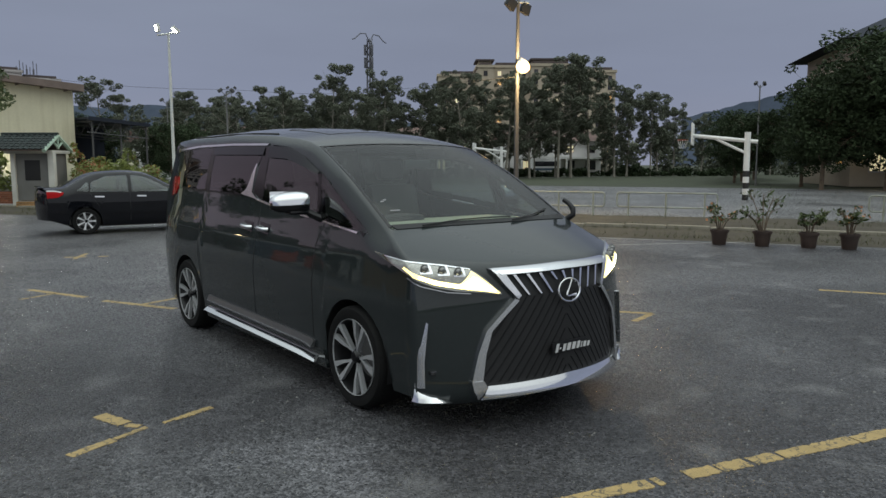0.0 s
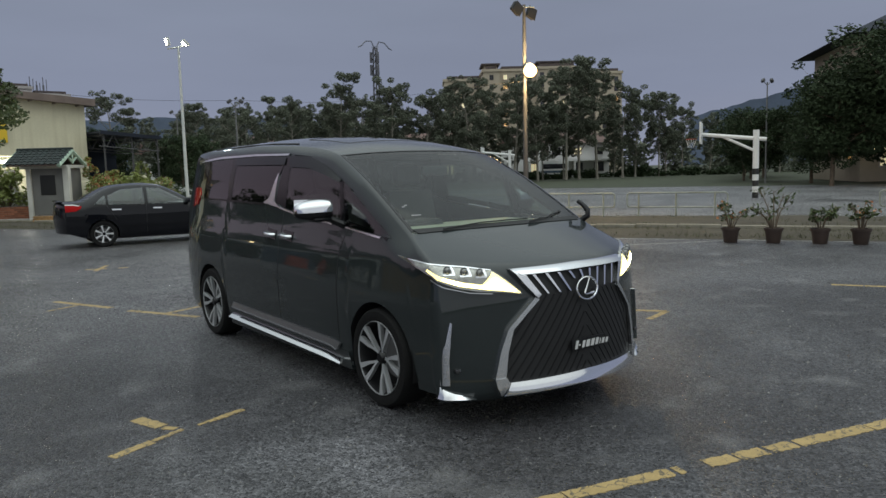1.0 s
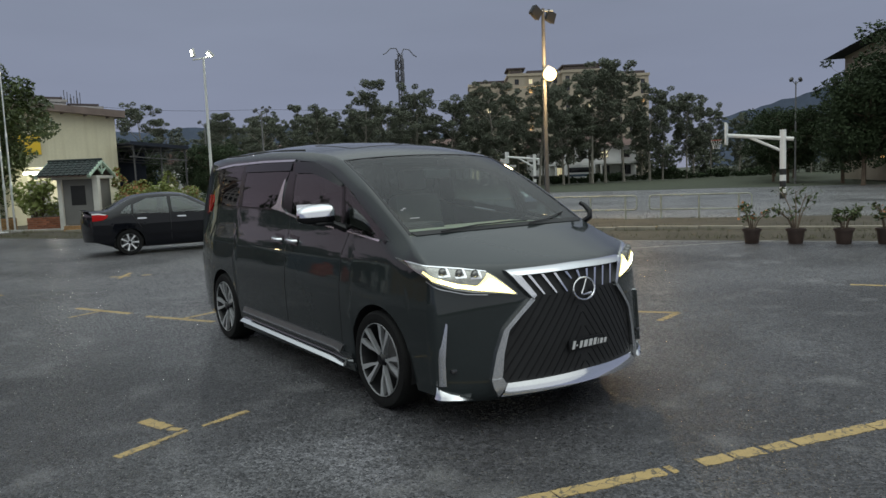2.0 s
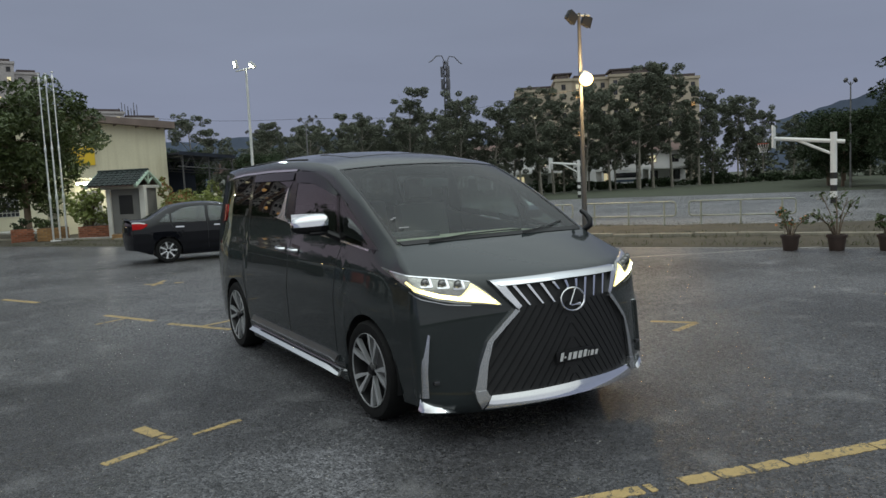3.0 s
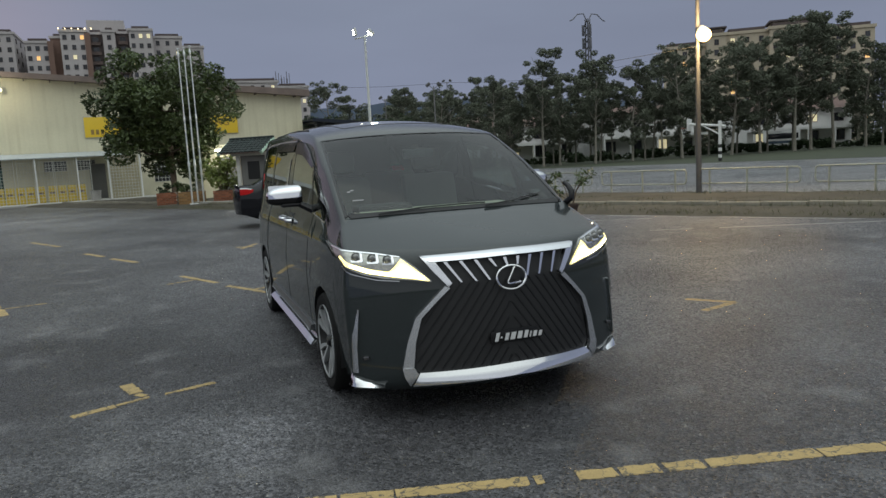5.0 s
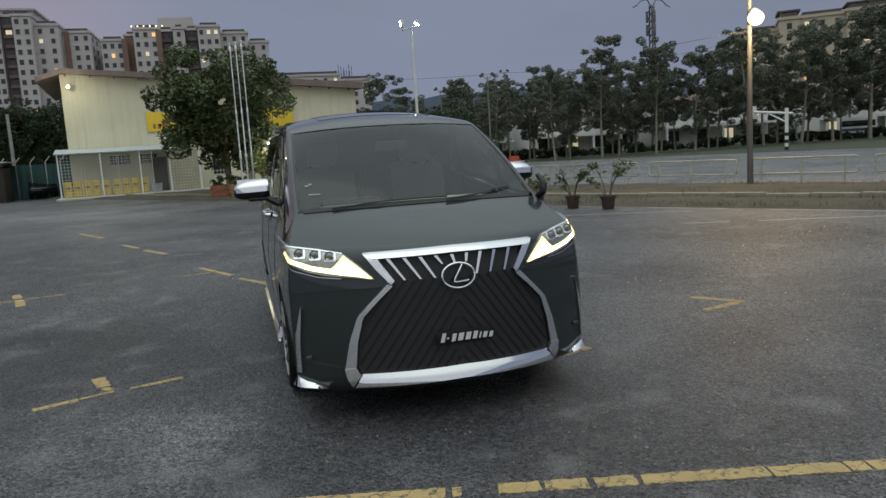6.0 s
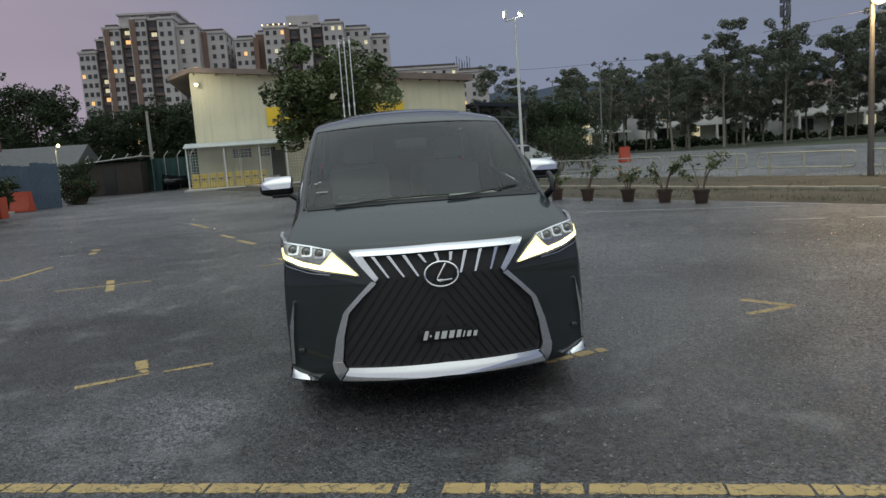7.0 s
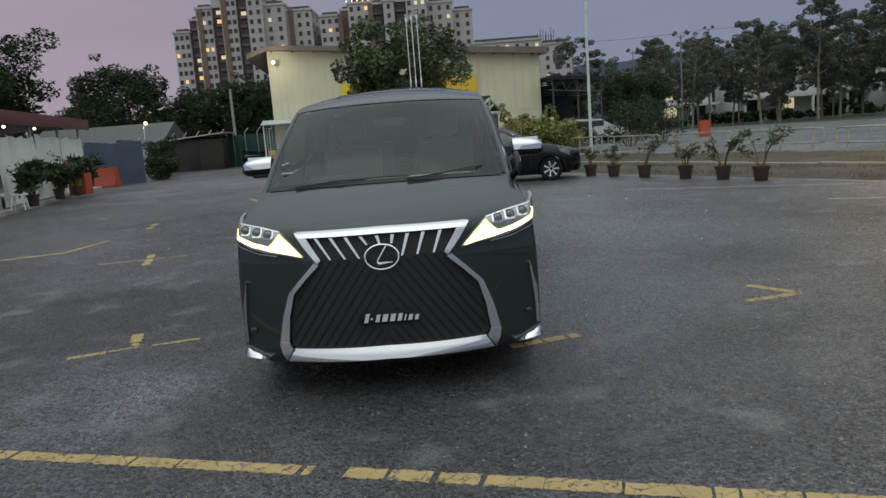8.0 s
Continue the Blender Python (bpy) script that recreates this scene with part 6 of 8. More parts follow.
part("door", boxed(-0.4, 0.5, 0.26, 0.32, 0.0, 2.1, bevel=0.01), M["guard_grey"], porch)

# flagpoles on a brick planter
for x, y, h in ((-0.80, 28.85, 6.62), (-0.56, 28.80, 6.66), (-0.32, 28.75, 6.72)):
    fp = thing("flagpole", "bare polished steel flagpole in a row of three", "flagpole", pose(x, y, 0), "flagpoles")
    for z0, z1, r in ((0.0, 0.27, 0.040), (0.27, 0.56, 0.034), (0.56, 0.97, 0.026)):
        part("pole", tubed([(0, 0, h * z0), (0, 0, h * z1)], r, 12), M["steel"], fp)
    for f, r in ((0.27, 0.040), (0.56, 0.034)):
        part("joint", revolve(bmesh.new(), [(r * 0.8, -0.16), (r * 1.35, -0.05), (r * 1.35, 0.05), (r * 0.75, 0.16)], 12, at=(0, 0, h * f)), M["steel"], fp)
    part("truck", revolve(bmesh.new(), [(0.026, -0.16), (0.048, -0.06), (0.048, 0.06), (0.014, 0.16), (0.014, 0.22), (0.06, 0.23), (0.06, 0.26), (0.004, 0.28)], 12, at=(0, 0, h * 0.97)), M["steel"], fp)
    part("base_plate", boxed(-0.12, 0.12, -0.12, 0.12, 0, 0.10, bevel=0.02), M["steel"], fp)


def planter(x0, y0, length, turn, brick, h=0.62, depth=0.9):
    p = thing("brick_planter", "low red brick planter with shrubs" if brick == "brick" else "low tan brick planter edge", "planter", pose(x0, y0, 0, 0, 0, turn), "brick planters")
    part("core", boxed(0.04, length - 0.04, 0.04, depth - 0.04, 0, h - 0.03), M["mortar"], p)
    part("soil", boxed(0.12, length - 0.12, 0.12, depth - 0.12, h - 0.1, h - 0.01), M["soil"], p)
    bl, bh = 0.235, 0.075
    me = None
    rows = int(h / bh)
    for r in range(rows):
        x = -0.12 * (r % 2)
        while x < length:
            a, b = max(0, x), min(length, x + bl - 0.012)
            if b - a > 0.06:
                if b - a > bl - 0.02:
                    if me is None:
                        ob = part("brick", boxed(0, bl - 0.012, 0, 0.11, 0, bh - 0.012, bevel=0), M[brick], p, smooth=False)
                        me = ob.data
                    else:
                        ob = new("brick", me)
                        ob.parent = p
                else:
                    ob = part("brick", boxed(0, b - a, 0, 0.11, 0, bh - 0.012), M[brick], p, smooth=False)
                ob.location = (a, random.uniform(-0.004, 0.004), r * bh)
            x += bl
    return p


PLANTERS = [(-2.25, 29.8, 0.85, -3, "brick"), (-1.35, 29.2, 1.15, -6, "brick_tan"), (0.05, 28.2, 1.60, -30, "brick"), (0.95, 25.75, 1.0, -34, "brick_tan", 0.34, 0.35)]
for a in PLANTERS:
    planter(*a)
ob = alone("yard_kerb", boxed(-0.4, 9.5, -0.1, 0.1, -0.02, 0.16, bevel=0.02), M["concrete"], "low concrete kerb at the foot of the planters", "kerb", kind="structure")
ob.matrix_basis = pose(-0.15, 28.0, 0, 0, 0, -32)
# cream low wall joining the yard
w = alone("wall_yard", boxed(0, 3.0, 0, 0.18, 0, 1.5, bevel=0.02), M["wall_low"], "low cream yard wall behind the bushes", "wall", kind="structure")
w.matrix_basis = pose(2.6, 28.6, 0, 0, 0, 4)

# guardhouse with a tiled gable
gh = thing("guardhouse", "small white guardhouse with a dark green tiled gable roof", "guardhouse", pose(1.22, 26.35, 0, 0, 0, -38))
part("wall", boxed(-0.38, 0.95, 0.38, 1.5, 0.0, 2.0, bevel=0.01), M["guard_grey"], gh, "grey rendered wall")
for x, w in ((-0.50, 0.17), (0.86, 0.22)):
    part("corner_pier", boxed(x, x + w, 0.30, 0.50, 0, 2.08, bevel=0.012), M["guard_white"], gh, "white pier")
part("hatch", boxed(-0.02, 0.54, 0.368, 0.40, 1.02, 1.76, bevel=0.006), M["black_matt"], gh, "dark service window")
part("sill", boxed(-0.32, 0.85, 0.33, 0.40, 0.20, 0.26, bevel=0.008), M["guard_white"], gh)
part("plinth", boxed(-0.46, 1.02, 0.35, 1.52, 0.0, 0.14, bevel=0.01), M["concrete"], gh)
part("ring_beam", boxed(-0.70, 1.06, 0.28, 1.6, 2.0, 2.12, bevel=0.01), M["guard_white"], gh)
ridge, eave, half = 2.68, 2.12, 1.0
for side in (-1, 1):
    slope = math.atan2(ridge - eave, half)
    length = math.hypot(ridge - eave, half)
    rm = Matrix.Translation((0.04, 0.75, ridge)) @ Matrix.Rotation(0 if side < 0 else math.pi, 4, "Z") @ Matrix.Rotation(slope, 4, "X")
    dk = part("roof_deck", boxed(-1.01, 1.01, -length, 0, -0.04, 0.0), M["fascia"], gh, smooth=False)
    dk.matrix_basis = rm
    bmt = bmesh.new()
    ring0 = [(-0.11 + 0.22 * k / 6, 0.035 * math.sin(math.pi * k / 6)) for k in range(7)]
    front = [bmt.verts.new((x, -0.24, z + 0.028)) for x, z in ring0]
    back = [bmt.verts.new((x, 0.02, z + 0.004)) for x, z in ring0]
    under = [bmt.verts.new((x, -0.24, z)) for x, z in ring0]
    for k in range(6):
        bmt.faces.new((front[k], front[k + 1], back[k + 1], back[k]))
        bmt.faces.new((front[k], front[k + 1], under[k + 1], under[k]))
    first = part("roof_tile", bmt, M["tile"], gh)
    me_tile = first.data
    i = 0
    for c in range(10):
        for r in range(6):
            ob = first if i == 0 else new("roof_tile", me_tile)
            ob.parent = gh
            ob.matrix_basis = rm @ pose(-0.94 + c * 0.209, -length + 0.24 + r * 0.196, 0.004, random.uniform(-1.2, 1.2), 0, random.uniform(-1, 1))
            i += 1
part("ridge_cap", tubed([(-1.0, 0.75, ridge + 0.03), (1.08, 0.75, ridge + 0.03)], 0.07, 10), M["tile"], gh)
for x in (-0.96, 1.04):
    for side in (-1, 1):
        part("barge_board", tubed([(x, 0.75, ridge - 0.03), (x, 0.75 + side * half, eave - 0.03)], 0.075, 6), M["trim_green"], gh, "pale green barge board")
    part("gable_strut", tubed([(x, 0.75, ridge - 0.1), (x, 0.75, eave + 0.05)], 0.05, 6), M["trim_green"], gh)
    part("gable_strut", tubed([(x, 0.75, eave + 0.1), (x, 1.15, eave + 0.35)], 0.045, 6), M["trim_green"], gh)
    part("gable_strut", tubed([(x, 0.75, eave + 0.1), (x, 0.35, eave + 0.35)], 0.045, 6), M["trim_green"], gh)
ac = thing("fan_unit", "white outdoor air conditioner unit by the planter", "air conditioner", pose(1.12, 29.60, 0.55, 0, 0, -10))
part("casing", boxed(-0.35, 0.35, 0, 0.28, 0, 0.55, bevel=0.02), M["guard_white"], ac)
part("fan_grille", revolve(bmesh.new(), [(0.001, 0), (0.20, 0), (0.21, 0.015), (0.19, 0.02)], 20, at=(0, 0, 0)), M["guard_grey"], ac).matrix_basis = pose(0, -0.002, 0.27, 90, 0, 0)
for x in (-0.3, 0.3):
    part("leg", boxed(x - 0.03, x + 0.03, 0.02, 0.26, -0.55, 0.0), M["galv"], ac)


# ---- trees and shrubs ----
def grow(seed, h, spread_r, trunk_r, n_limbs, clumps, clump_r, n_leaf, leaf, leaf_mat, bark_mat, label, low=0.35, flat=0.75, name="tree", category="tree"):
    """A tree: a tapered trunk, limbs that fork, and leaf blades in clumps at their ends."""
    rg = np.random.default_rng(seed)
    t = thing(name, label, category)
    bm = bmesh.new()
    lean = rg.normal(0, 0.05, 2)
    top = Vector((lean[0] * h, lean[1] * h, h * 0.80))
    mid = Vector((lean[0] * h * 0.3 + rg.normal(0, 0.1), lean[1] * h * 0.3, h * 0.4))
    line = [Vector((0, 0, -0.15)), Vector((0, 0, 0.3)), mid, mid.lerp(top, 0.5), top]
    tube(bm, line, trunk_r, 9, trunk_r * 0.25)
    centres = []
    for i in range(n_limbs):
        f = low + (0.97 - low) * (i + rg.uniform(0, 0.6)) / n_limbs
        st = mid.lerp(top, min(1, max(0, (f - 0.4) / 0.45))) if f > 0.4 else Vector((0, 0, 0.3)).lerp(mid, f / 0.4)
        a = i * 2.4 + rg.uniform(-0.5, 0.5)
        prof = math.sin(math.pi * min(1, max(0.12, (f - low * 0.6) / (1.06 - low * 0.6)))) ** 0.6
        r = spread_r * prof * rg.uniform(0.7, 1.08)
        end = st + Vector((math.cos(a) * r, math.sin(a) * r, h * rg.uniform(0.06, 0.20)))
        end.z = min(end.z, h * 0.98)
        bend = st.lerp(end, 0.5) + Vector((0, 0, -h * 0.02 + rg.normal(0, 0.02) * h))
        tube(bm, [st, bend, end], trunk_r * 0.42 * (1.2 - f), 6, trunk_r * 0.06)
        for k in range(clumps):
            g = rg.uniform(0.45, 1.0)
            p = bend.lerp(end, (g - 0.4) / 0.6) + Vector(rg.normal(0, 1, 3)) * clump_r * 0.75
            tube(bm, [st.lerp(end, g * 0.8), p], trunk_r * 0.08, 4, trunk_r * 0.03, cap=False)
            centres.append(tuple(p))
    centres.append(tuple(top + Vector((0, 0, h * 0.1))))
    part("trunk", bm, bark_mat, t)
    rad = [clump_r * rg.uniform(0.55, 1.25) for _ in centres]
    v, f = leaves_mesh(rg, centres, rad, n_leaf, leaf, flat)
    tagged(raw("crown", v, f, leaf_mat, t), kind="stuff")
    return t


# the broad tree before the hall
big = grow(11, 6.45, 3.10, 0.20, 21, 7, 0.72, 23000, 0.135, M["leaf_lit"], M["bark"], "broad dense dark green tree before the hall", low=0.30)
big.matrix_basis = pose(-1.42, 34.0, 0, 0, 0, 40)
# airy trees beyond the court
AIRY = []
for k in range(5):
    t = grow(31 + k, 11.0, 2.5, 0.16, 20, 5, 0.46, 13000, 0.115, M["leaf_far"], M["bark_pale"], "tall airy tree with clumped foliage beyond the court", low=(0.30, 0.15, 0.34, 0.22, 0.12)[k], flat=0.7)
    tagged(t, group="trees beyond the court")
    AIRY.append(t)
rg = np.random.default_rng(8)
line = [(19.5, 61, 7.6), (22.5, 60, 8.2), (25.5, 64, 7.7), (28.5, 60, 9.0), (31.5, 63, 8.8), (33.5, 60, 10.8), (36.5, 62, 9.6), (39.5, 60, 11.0), (42, 63, 9.3), (44, 60, 10.4), (47, 62, 10.4),
        (49.5, 59, 12.2), (53, 61, 11.4), (57, 60, 12.4), (61, 60, 13.4), (65, 59, 14.4), (68.5, 60, 15.4), (72, 60, 14.6), (76, 59, 13.0), (80, 60, 11.6), (84, 59, 11.0), (87, 60, 12.2), (91, 60, 10.2), (95, 58, 9.2),
        (99, 55, 8.6), (104, 52, 8.4), (18, 66, 6.3), (23.6, 67, 6.6), (28.4, 66, 7.0), (33, 66, 7.2), (38, 66, 7.6), (41.4, 67, 7.8), (45.6, 66, 8.0), (51, 66, 8.8), (55, 66, 9.0), (59, 66, 9.4), (63.2, 66, 9.8), (67, 65, 10.2), (71, 65, 9.8), (21, 69, 7.6), (26.5, 70, 8.2), (30.2, 69, 8.6), (34.5, 70, 9.2), (39.5, 71, 9.6), (24, 76, 9.5), (36, 78, 10.5), (48, 80, 12), (60, 76, 12), (75, 72, 11.5), (88, 70, 10.5), (17.5, 72, 8.0), (13.2, 63, 9.2), (9.6, 70, 6.5), (30, 80, 9.6), (54, 84, 12)]
for i, (x, y, h) in enumerate(line):
    m = pose(x, y, 0, 0, 0, rg.uniform(0, 360)) @ Matrix.Diagonal((h / 11 * rg.uniform(0.9, 1.15), h / 11 * rg.uniform(0.9, 1.15), h / 11, 1))
    if i < 5:
        AIRY[i].matrix_basis = m
    else:
        c = copy_thing(AIRY[i % 5], pose(0, 0, 0))
        c.matrix_basis = m
# dense trees by the court's right side and behind the lot
DENSE = []
for k in range(3):
    t = grow(51 + k, 9.0, 3.9, 0.24, 19, 7, 0.95, 15000, 0.17, M["leaf"], M["bark"], "large dense dark tree with a spreading crown", low=0.22)
    tagged(t, group="dense dark trees")
    DENSE.append(t)
spots = [(44.6, 13.8, 8.5), (50, 21.5, 5.7), (52, 12.0, 10.2), (53.5, 27.5, 5.6), (57.5, 31, 5.6), (45, 10.6, 9.6), (64, 34, 5.8), (43.0, 16.9, 6.9), (48.8, 15.2, 9.6), (70, 36, 6.5), (76, 40, 7), (82, 45, 7.4),
         (-30.0, 45, 9.4), (-26.5, 60, 8.8), (-35.5, 72, 8.0), (-24.0, 70, 7.2), (-20.0, 72, 7.8), (-17.0, 74, 8.0), (-41, 62, 8.0), (13.6, 47.5, 4.3), (10.6, 57, 5.2), (16.5, 54, 4.6)]
for i, (x, y, h) in enumerate(spots):
    k = h / 9 * rg.uniform(0.92, 1.08)
    m = pose(x, y, -0.05, 0, 0, rg.uniform(0, 360)) @ Matrix.Diagonal((k, k, h / 9, 1))
    if i < 3:
        DENSE[i].matrix_basis = m
    else:
        copy_thing(DENSE[i % 3], pose(0, 0, 0)).matrix_basis = m
# bushes by the guardhouse, the planters and the far fence


def bush(seed, x, y, w, h, n, leaf_mat, label, flowers=(), z=0.0, leaf=0.07, sprays=0):
    """Stems with leaf clumps; blooms sit on the clumps of one stretch of its width; sprays stand out of the crown."""
    rg2 = np.random.default_rng(seed)
    b = thing("bush", label, "bush", pose(x, y, z))
    bm = bmesh.new()
    cs, rs = [], []
    for i in range(14 + sprays):
        a, r = rg2.uniform(0, 6.28), w / 2 * rg2.uniform(0.1, 0.85)
        p = Vector((math.cos(a) * r, math.sin(a) * r * 0.7, h * rg2.uniform(0.15, 0.85)))
        if i >= 14:
            p = Vector((w * rg2.uniform(-0.5, 0.5), w * rg2.uniform(-0.2, 0.2), h * rg2.uniform(0.9, 1.2)))
        tube(bm, [(p.x * 0.2, p.y * 0.2, -0.05), p * 0.6, p], 0.025, 5, 0.008)
        if i < 14:
            cs.append(tuple(p))
            rs.append(h * rg2.uniform(0.18, 0.33))
        else:
            for g in (0.72, 0.82, 0.9, 0.96, 1.0):
                cs.append(tuple(p * g + Vector(rg2.normal(0, 0.04, 3))))
                rs.append(h * rg2.uniform(0.05, 0.10) * (1.7 - g))
    part("stem", bm, M["bark"], b)
    v, f = leaves_mesh(rg2, cs, rs, n, leaf)
    tagged(raw("foliage", v, f, leaf_mat, b), kind="stuff")
    for fm, cnt, lo, hi, big in flowers:
        on = [k for k in range(len(cs)) if lo <= cs[k][0] / w + 0.5 <= hi] or [0]
        v, f = leaves_mesh(rg2, [cs[k] for k in on], [rs[k] * 0.98 for k in on], cnt, big, stretch=1.2)
        tagged(raw("blossom", v, f, fm, b), kind="stuff")
    return b


bush(1, 4.05, 26.6, 2.3, 2.05, 6800, M["leaf_bush"], "flowering bush with orange and white blooms by the guardhouse", [(M["leaf_red"], 1500, 0.0, 0.5, 0.09), (M["flower"], 90, 0.0, 0.4, 0.08), (M["flower_white"], 60, 0.5, 1.0, 0.13)], sprays=4)
bush(2, 5.35, 26.6, 2.0, 1.75, 5200, M["leaf_bush"], "leafy bush with white and rusty blooms beside the yard wall", [(M["flower_white"], 70, 0.0, 1.0, 0.14), (M["leaf_red"], 420, 0.45, 1.0, 0.08)], sprays=3)
bush(3, 6.6, 28.8, 2.0, 1.6, 1800, M["leaf"], "dark green bush behind the lamp pole")
bush(4, 0.55, 28.9, 1.5, 1.5, 1000, M["leaf_bush"], "leafy shrub growing in the brick planter", (), 0.5, 0.11, 4)
bush(5, -1.0, 29.8, 0.9, 0.5, 500, M["leaf_lit"], "low shrub growing in the brick planter", (), 0.55)
bush(6, -1.9, 30.2, 0.7, 0.55, 400, M["leaf"], "low shrub growing in the brick planter", (), 0.5)
bush(7, -14.7, 34.6, 1.6, 1.5, 4200, M["leaf"], "dark bush with pink flowers by the blue fence", [(M["flower_pink"], 200, 0.0, 1.0, 0.09)])
bush(8, -16.9, 40.5, 2.4, 2.5, 6000, M["leaf"], "dark bush by the fence")
bush(9, 9.5, 31.0, 3.0, 2.2, 2200, M["leaf"], "dark green bush by the shed")
bush(10, 12.0, 34.0, 3.4, 2.6, 2200, M["leaf"], "dark green bush behind the railing")

# the wood behind: an uneven band of crowns, too far to tell the trees apart
rgw = np.random.default_rng(21)
cs, rs = [], []
band = [(9, 92, 6.0), (24, 96, 6.2), (45, 98, 7.5), (66, 96, 8.5), (86, 84, 8.0), (104, 68, 7.0), (112, 48, 6.5), (110, 28, 6.0), (100, 8, 7)]
for (x0, y0, h0), (x1, y1, h1) in zip(band, band[1:]):
    n = int(math.hypot(x1 - x0, y1 - y0) / 1.1)
    for i in range(n):
        f = i / n
        h = (h0 + (h1 - h0) * f) * rgw.uniform(0.55, 1.05)
        x, y = x0 + (x1 - x0) * f + rgw.normal(0, 1.5), y0 + (y1 - y0) * f + rgw.normal(0, 1.5)
        for z in np.arange(0.6, h, 1.3):
            cs.append((x + rgw.normal(0, 0.6), y + rgw.normal(0, 0.6), z))
            rs.append(rgw.uniform(0.8, 1.5))
v, f = leaves_mesh(rgw, cs, rs, 34000, 0.42)
tagged(raw("far_wood", v, f, M["leaf_far"]), "dim band of far green treetops beyond the court", "trees", kind="stuff")
cs, rs = [], []
hedge = [(15, 74), (34, 73), (58, 70), (78, 64), (94, 52)]
for (x0, y0), (x1, y1) in zip(hedge, hedge[1:]):
    n = int(math.hypot(x1 - x0, y1 - y0) / 0.45)
    for i in range(n):
        f = i / n
        h = 0.85 + 0.9 * noise.noise(((x0 + (x1 - x0) * f) * 0.25, 3, 1))
        for z in np.arange(0.3, max(h, 0.5), 0.45):
            cs.append((x0 + (x1 - x0) * f + rgw.normal(0, 0.3), y0 + (y1 - y0) * f + rgw.normal(0, 0.3), z))
            rs.append(rgw.uniform(0.35, 0.6))
v, f = leaves_mesh(rgw, cs, rs, 16000, 0.24)
tagged(raw("far_hedge", v, f, M["leaf"]), "low dark hedge before the far terrace houses", "hedge", kind="stuff")
cs, rs = [], []
band = [(-60, 78, 7.0), (-40, 84, 6.0), (-24, 84, 6.0), (-12, 82, 6.2)]
for (x0, y0, h0), (x1, y1, h1) in zip(band, band[1:]):
    n = int(math.hypot(x1 - x0, y1 - y0) / 1.1)
    for i in range(n):
        f = i / n
        h = (h0 + (h1 - h0) * f) * rgw.uniform(0.6, 1.05)
        x, y = x0 + (x1 - x0) * f + rgw.normal(0, 1.5), y0 + (y1 - y0) * f + rgw.normal(0, 1.5)
        for z in np.arange(0.6, h, 1.3):
            cs.append((x, y, z))
            rs.append(rgw.uniform(0.8, 1.5))
v, f = leaves_mesh(rgw, cs, rs, 15000, 0.42)
tagged(raw("far_wood", v, f, M["leaf"]), "dark band of far trees behind the stall", "trees", kind="stuff")


# ---- buildings and distance ----
WIN = {}


def far_window(parent, m, w, h, lit=None):
    key = (w, h, lit)
    if key not in WIN:
        bm = bmesh.new()
        for x0, x1, z0, z1 in ((-w / 2 - 0.07, w / 2 + 0.07, -0.12, 0), (-w / 2 - 0.07, w / 2 + 0.07, h, h + 0.07), (-w / 2 - 0.07, -w / 2, 0, h), (w / 2, w / 2 + 0.07, 0, h), (-0.03, 0.03, 0, h)):
            box(bm, x0, x1, -0.10, 0.0, z0, z1)
        f = part("window", bm, M["apt_dark"] if lit is None else M["apt_white"], parent, smooth=False)
        p = part("pane", boxed(-w / 2, w / 2, -0.03, 0.0, 0, h), M["far_pane"] if lit is None else lit, f, smooth=False)
        WIN[key] = (f.data, p.data)
    else:
        f = new("window", WIN[key][0])
        f.parent = parent
        p = new("pane", WIN[key][1])
        p.parent = f
    f.matrix_basis = m
    return f


def apartment(name, label, m, wings, seed, wall, stripe, storey=2.85, k_size=1.0):
    """A tall block of flats. A wing: x from, to, depth from, to, height, columns of windows in front, side columns,
    dark wall colour or none.
    """
    rg2 = random.Random(seed)
    b = thing(name, label, "apartment building", m)
    stripe = [(x * k_size, y * k_size, h * k_size) for x, y, h in stripe]
    for x0, x1, y0, y1, h, cols, sides, dark in wings:
        x0, x1, y0, y1, h = (q * k_size for q in (x0, x1, y0, y1, h))
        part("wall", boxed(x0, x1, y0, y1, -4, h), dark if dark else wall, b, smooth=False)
        part("parapet", boxed(x0 - 0.3, x1 + 0.3, y0 - 0.3, y1 + 0.3, h, h + 0.7), wall, b, smooth=False)
        part("roof", boxed(x0 + 0.8, x1 - 0.8, y0 + 0.8, y1 - 0.8, h + 0.7, h + 1.5), M["apt_dark"], b, smooth=False)
        fl = int((h - 1.0) / storey)
        for k in range(fl):
            z = h - 2.1 - k * storey
            if z < 1:
                break
            for c in range(cols):
                x = x0 + (x1 - x0) * (c + 0.5) / cols
                r = rg2.random()
                lit = M["lit_warm"] if r < (0.12 if dark else 0.03) else M["lit_pale"] if r < (0.26 if dark else 0.09) else None
                far_window(b, pose(x, y0, z), 0.95 if dark is None else 1.6, 1.2, lit)
                if dark:
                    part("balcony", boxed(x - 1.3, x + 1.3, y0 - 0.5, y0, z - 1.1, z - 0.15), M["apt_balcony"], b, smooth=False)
            for c in range(sides):
                y = y0 + (y1 - y0) * (c + 0.5) / sides
                r = rg2.random()
                far_window(b, pose(x1, y, z, 0, 0, 90), 1.25, 1.3, M["lit_pale"] if r < 0.05 else None)
    for x, y0, h in stripe:
        part("stripe", boxed(x - 0.75, x + 0.75, y0 - 0.35, y0 + 0.2, -4, h), M["apt_brown"], b, smooth=False)
    return b


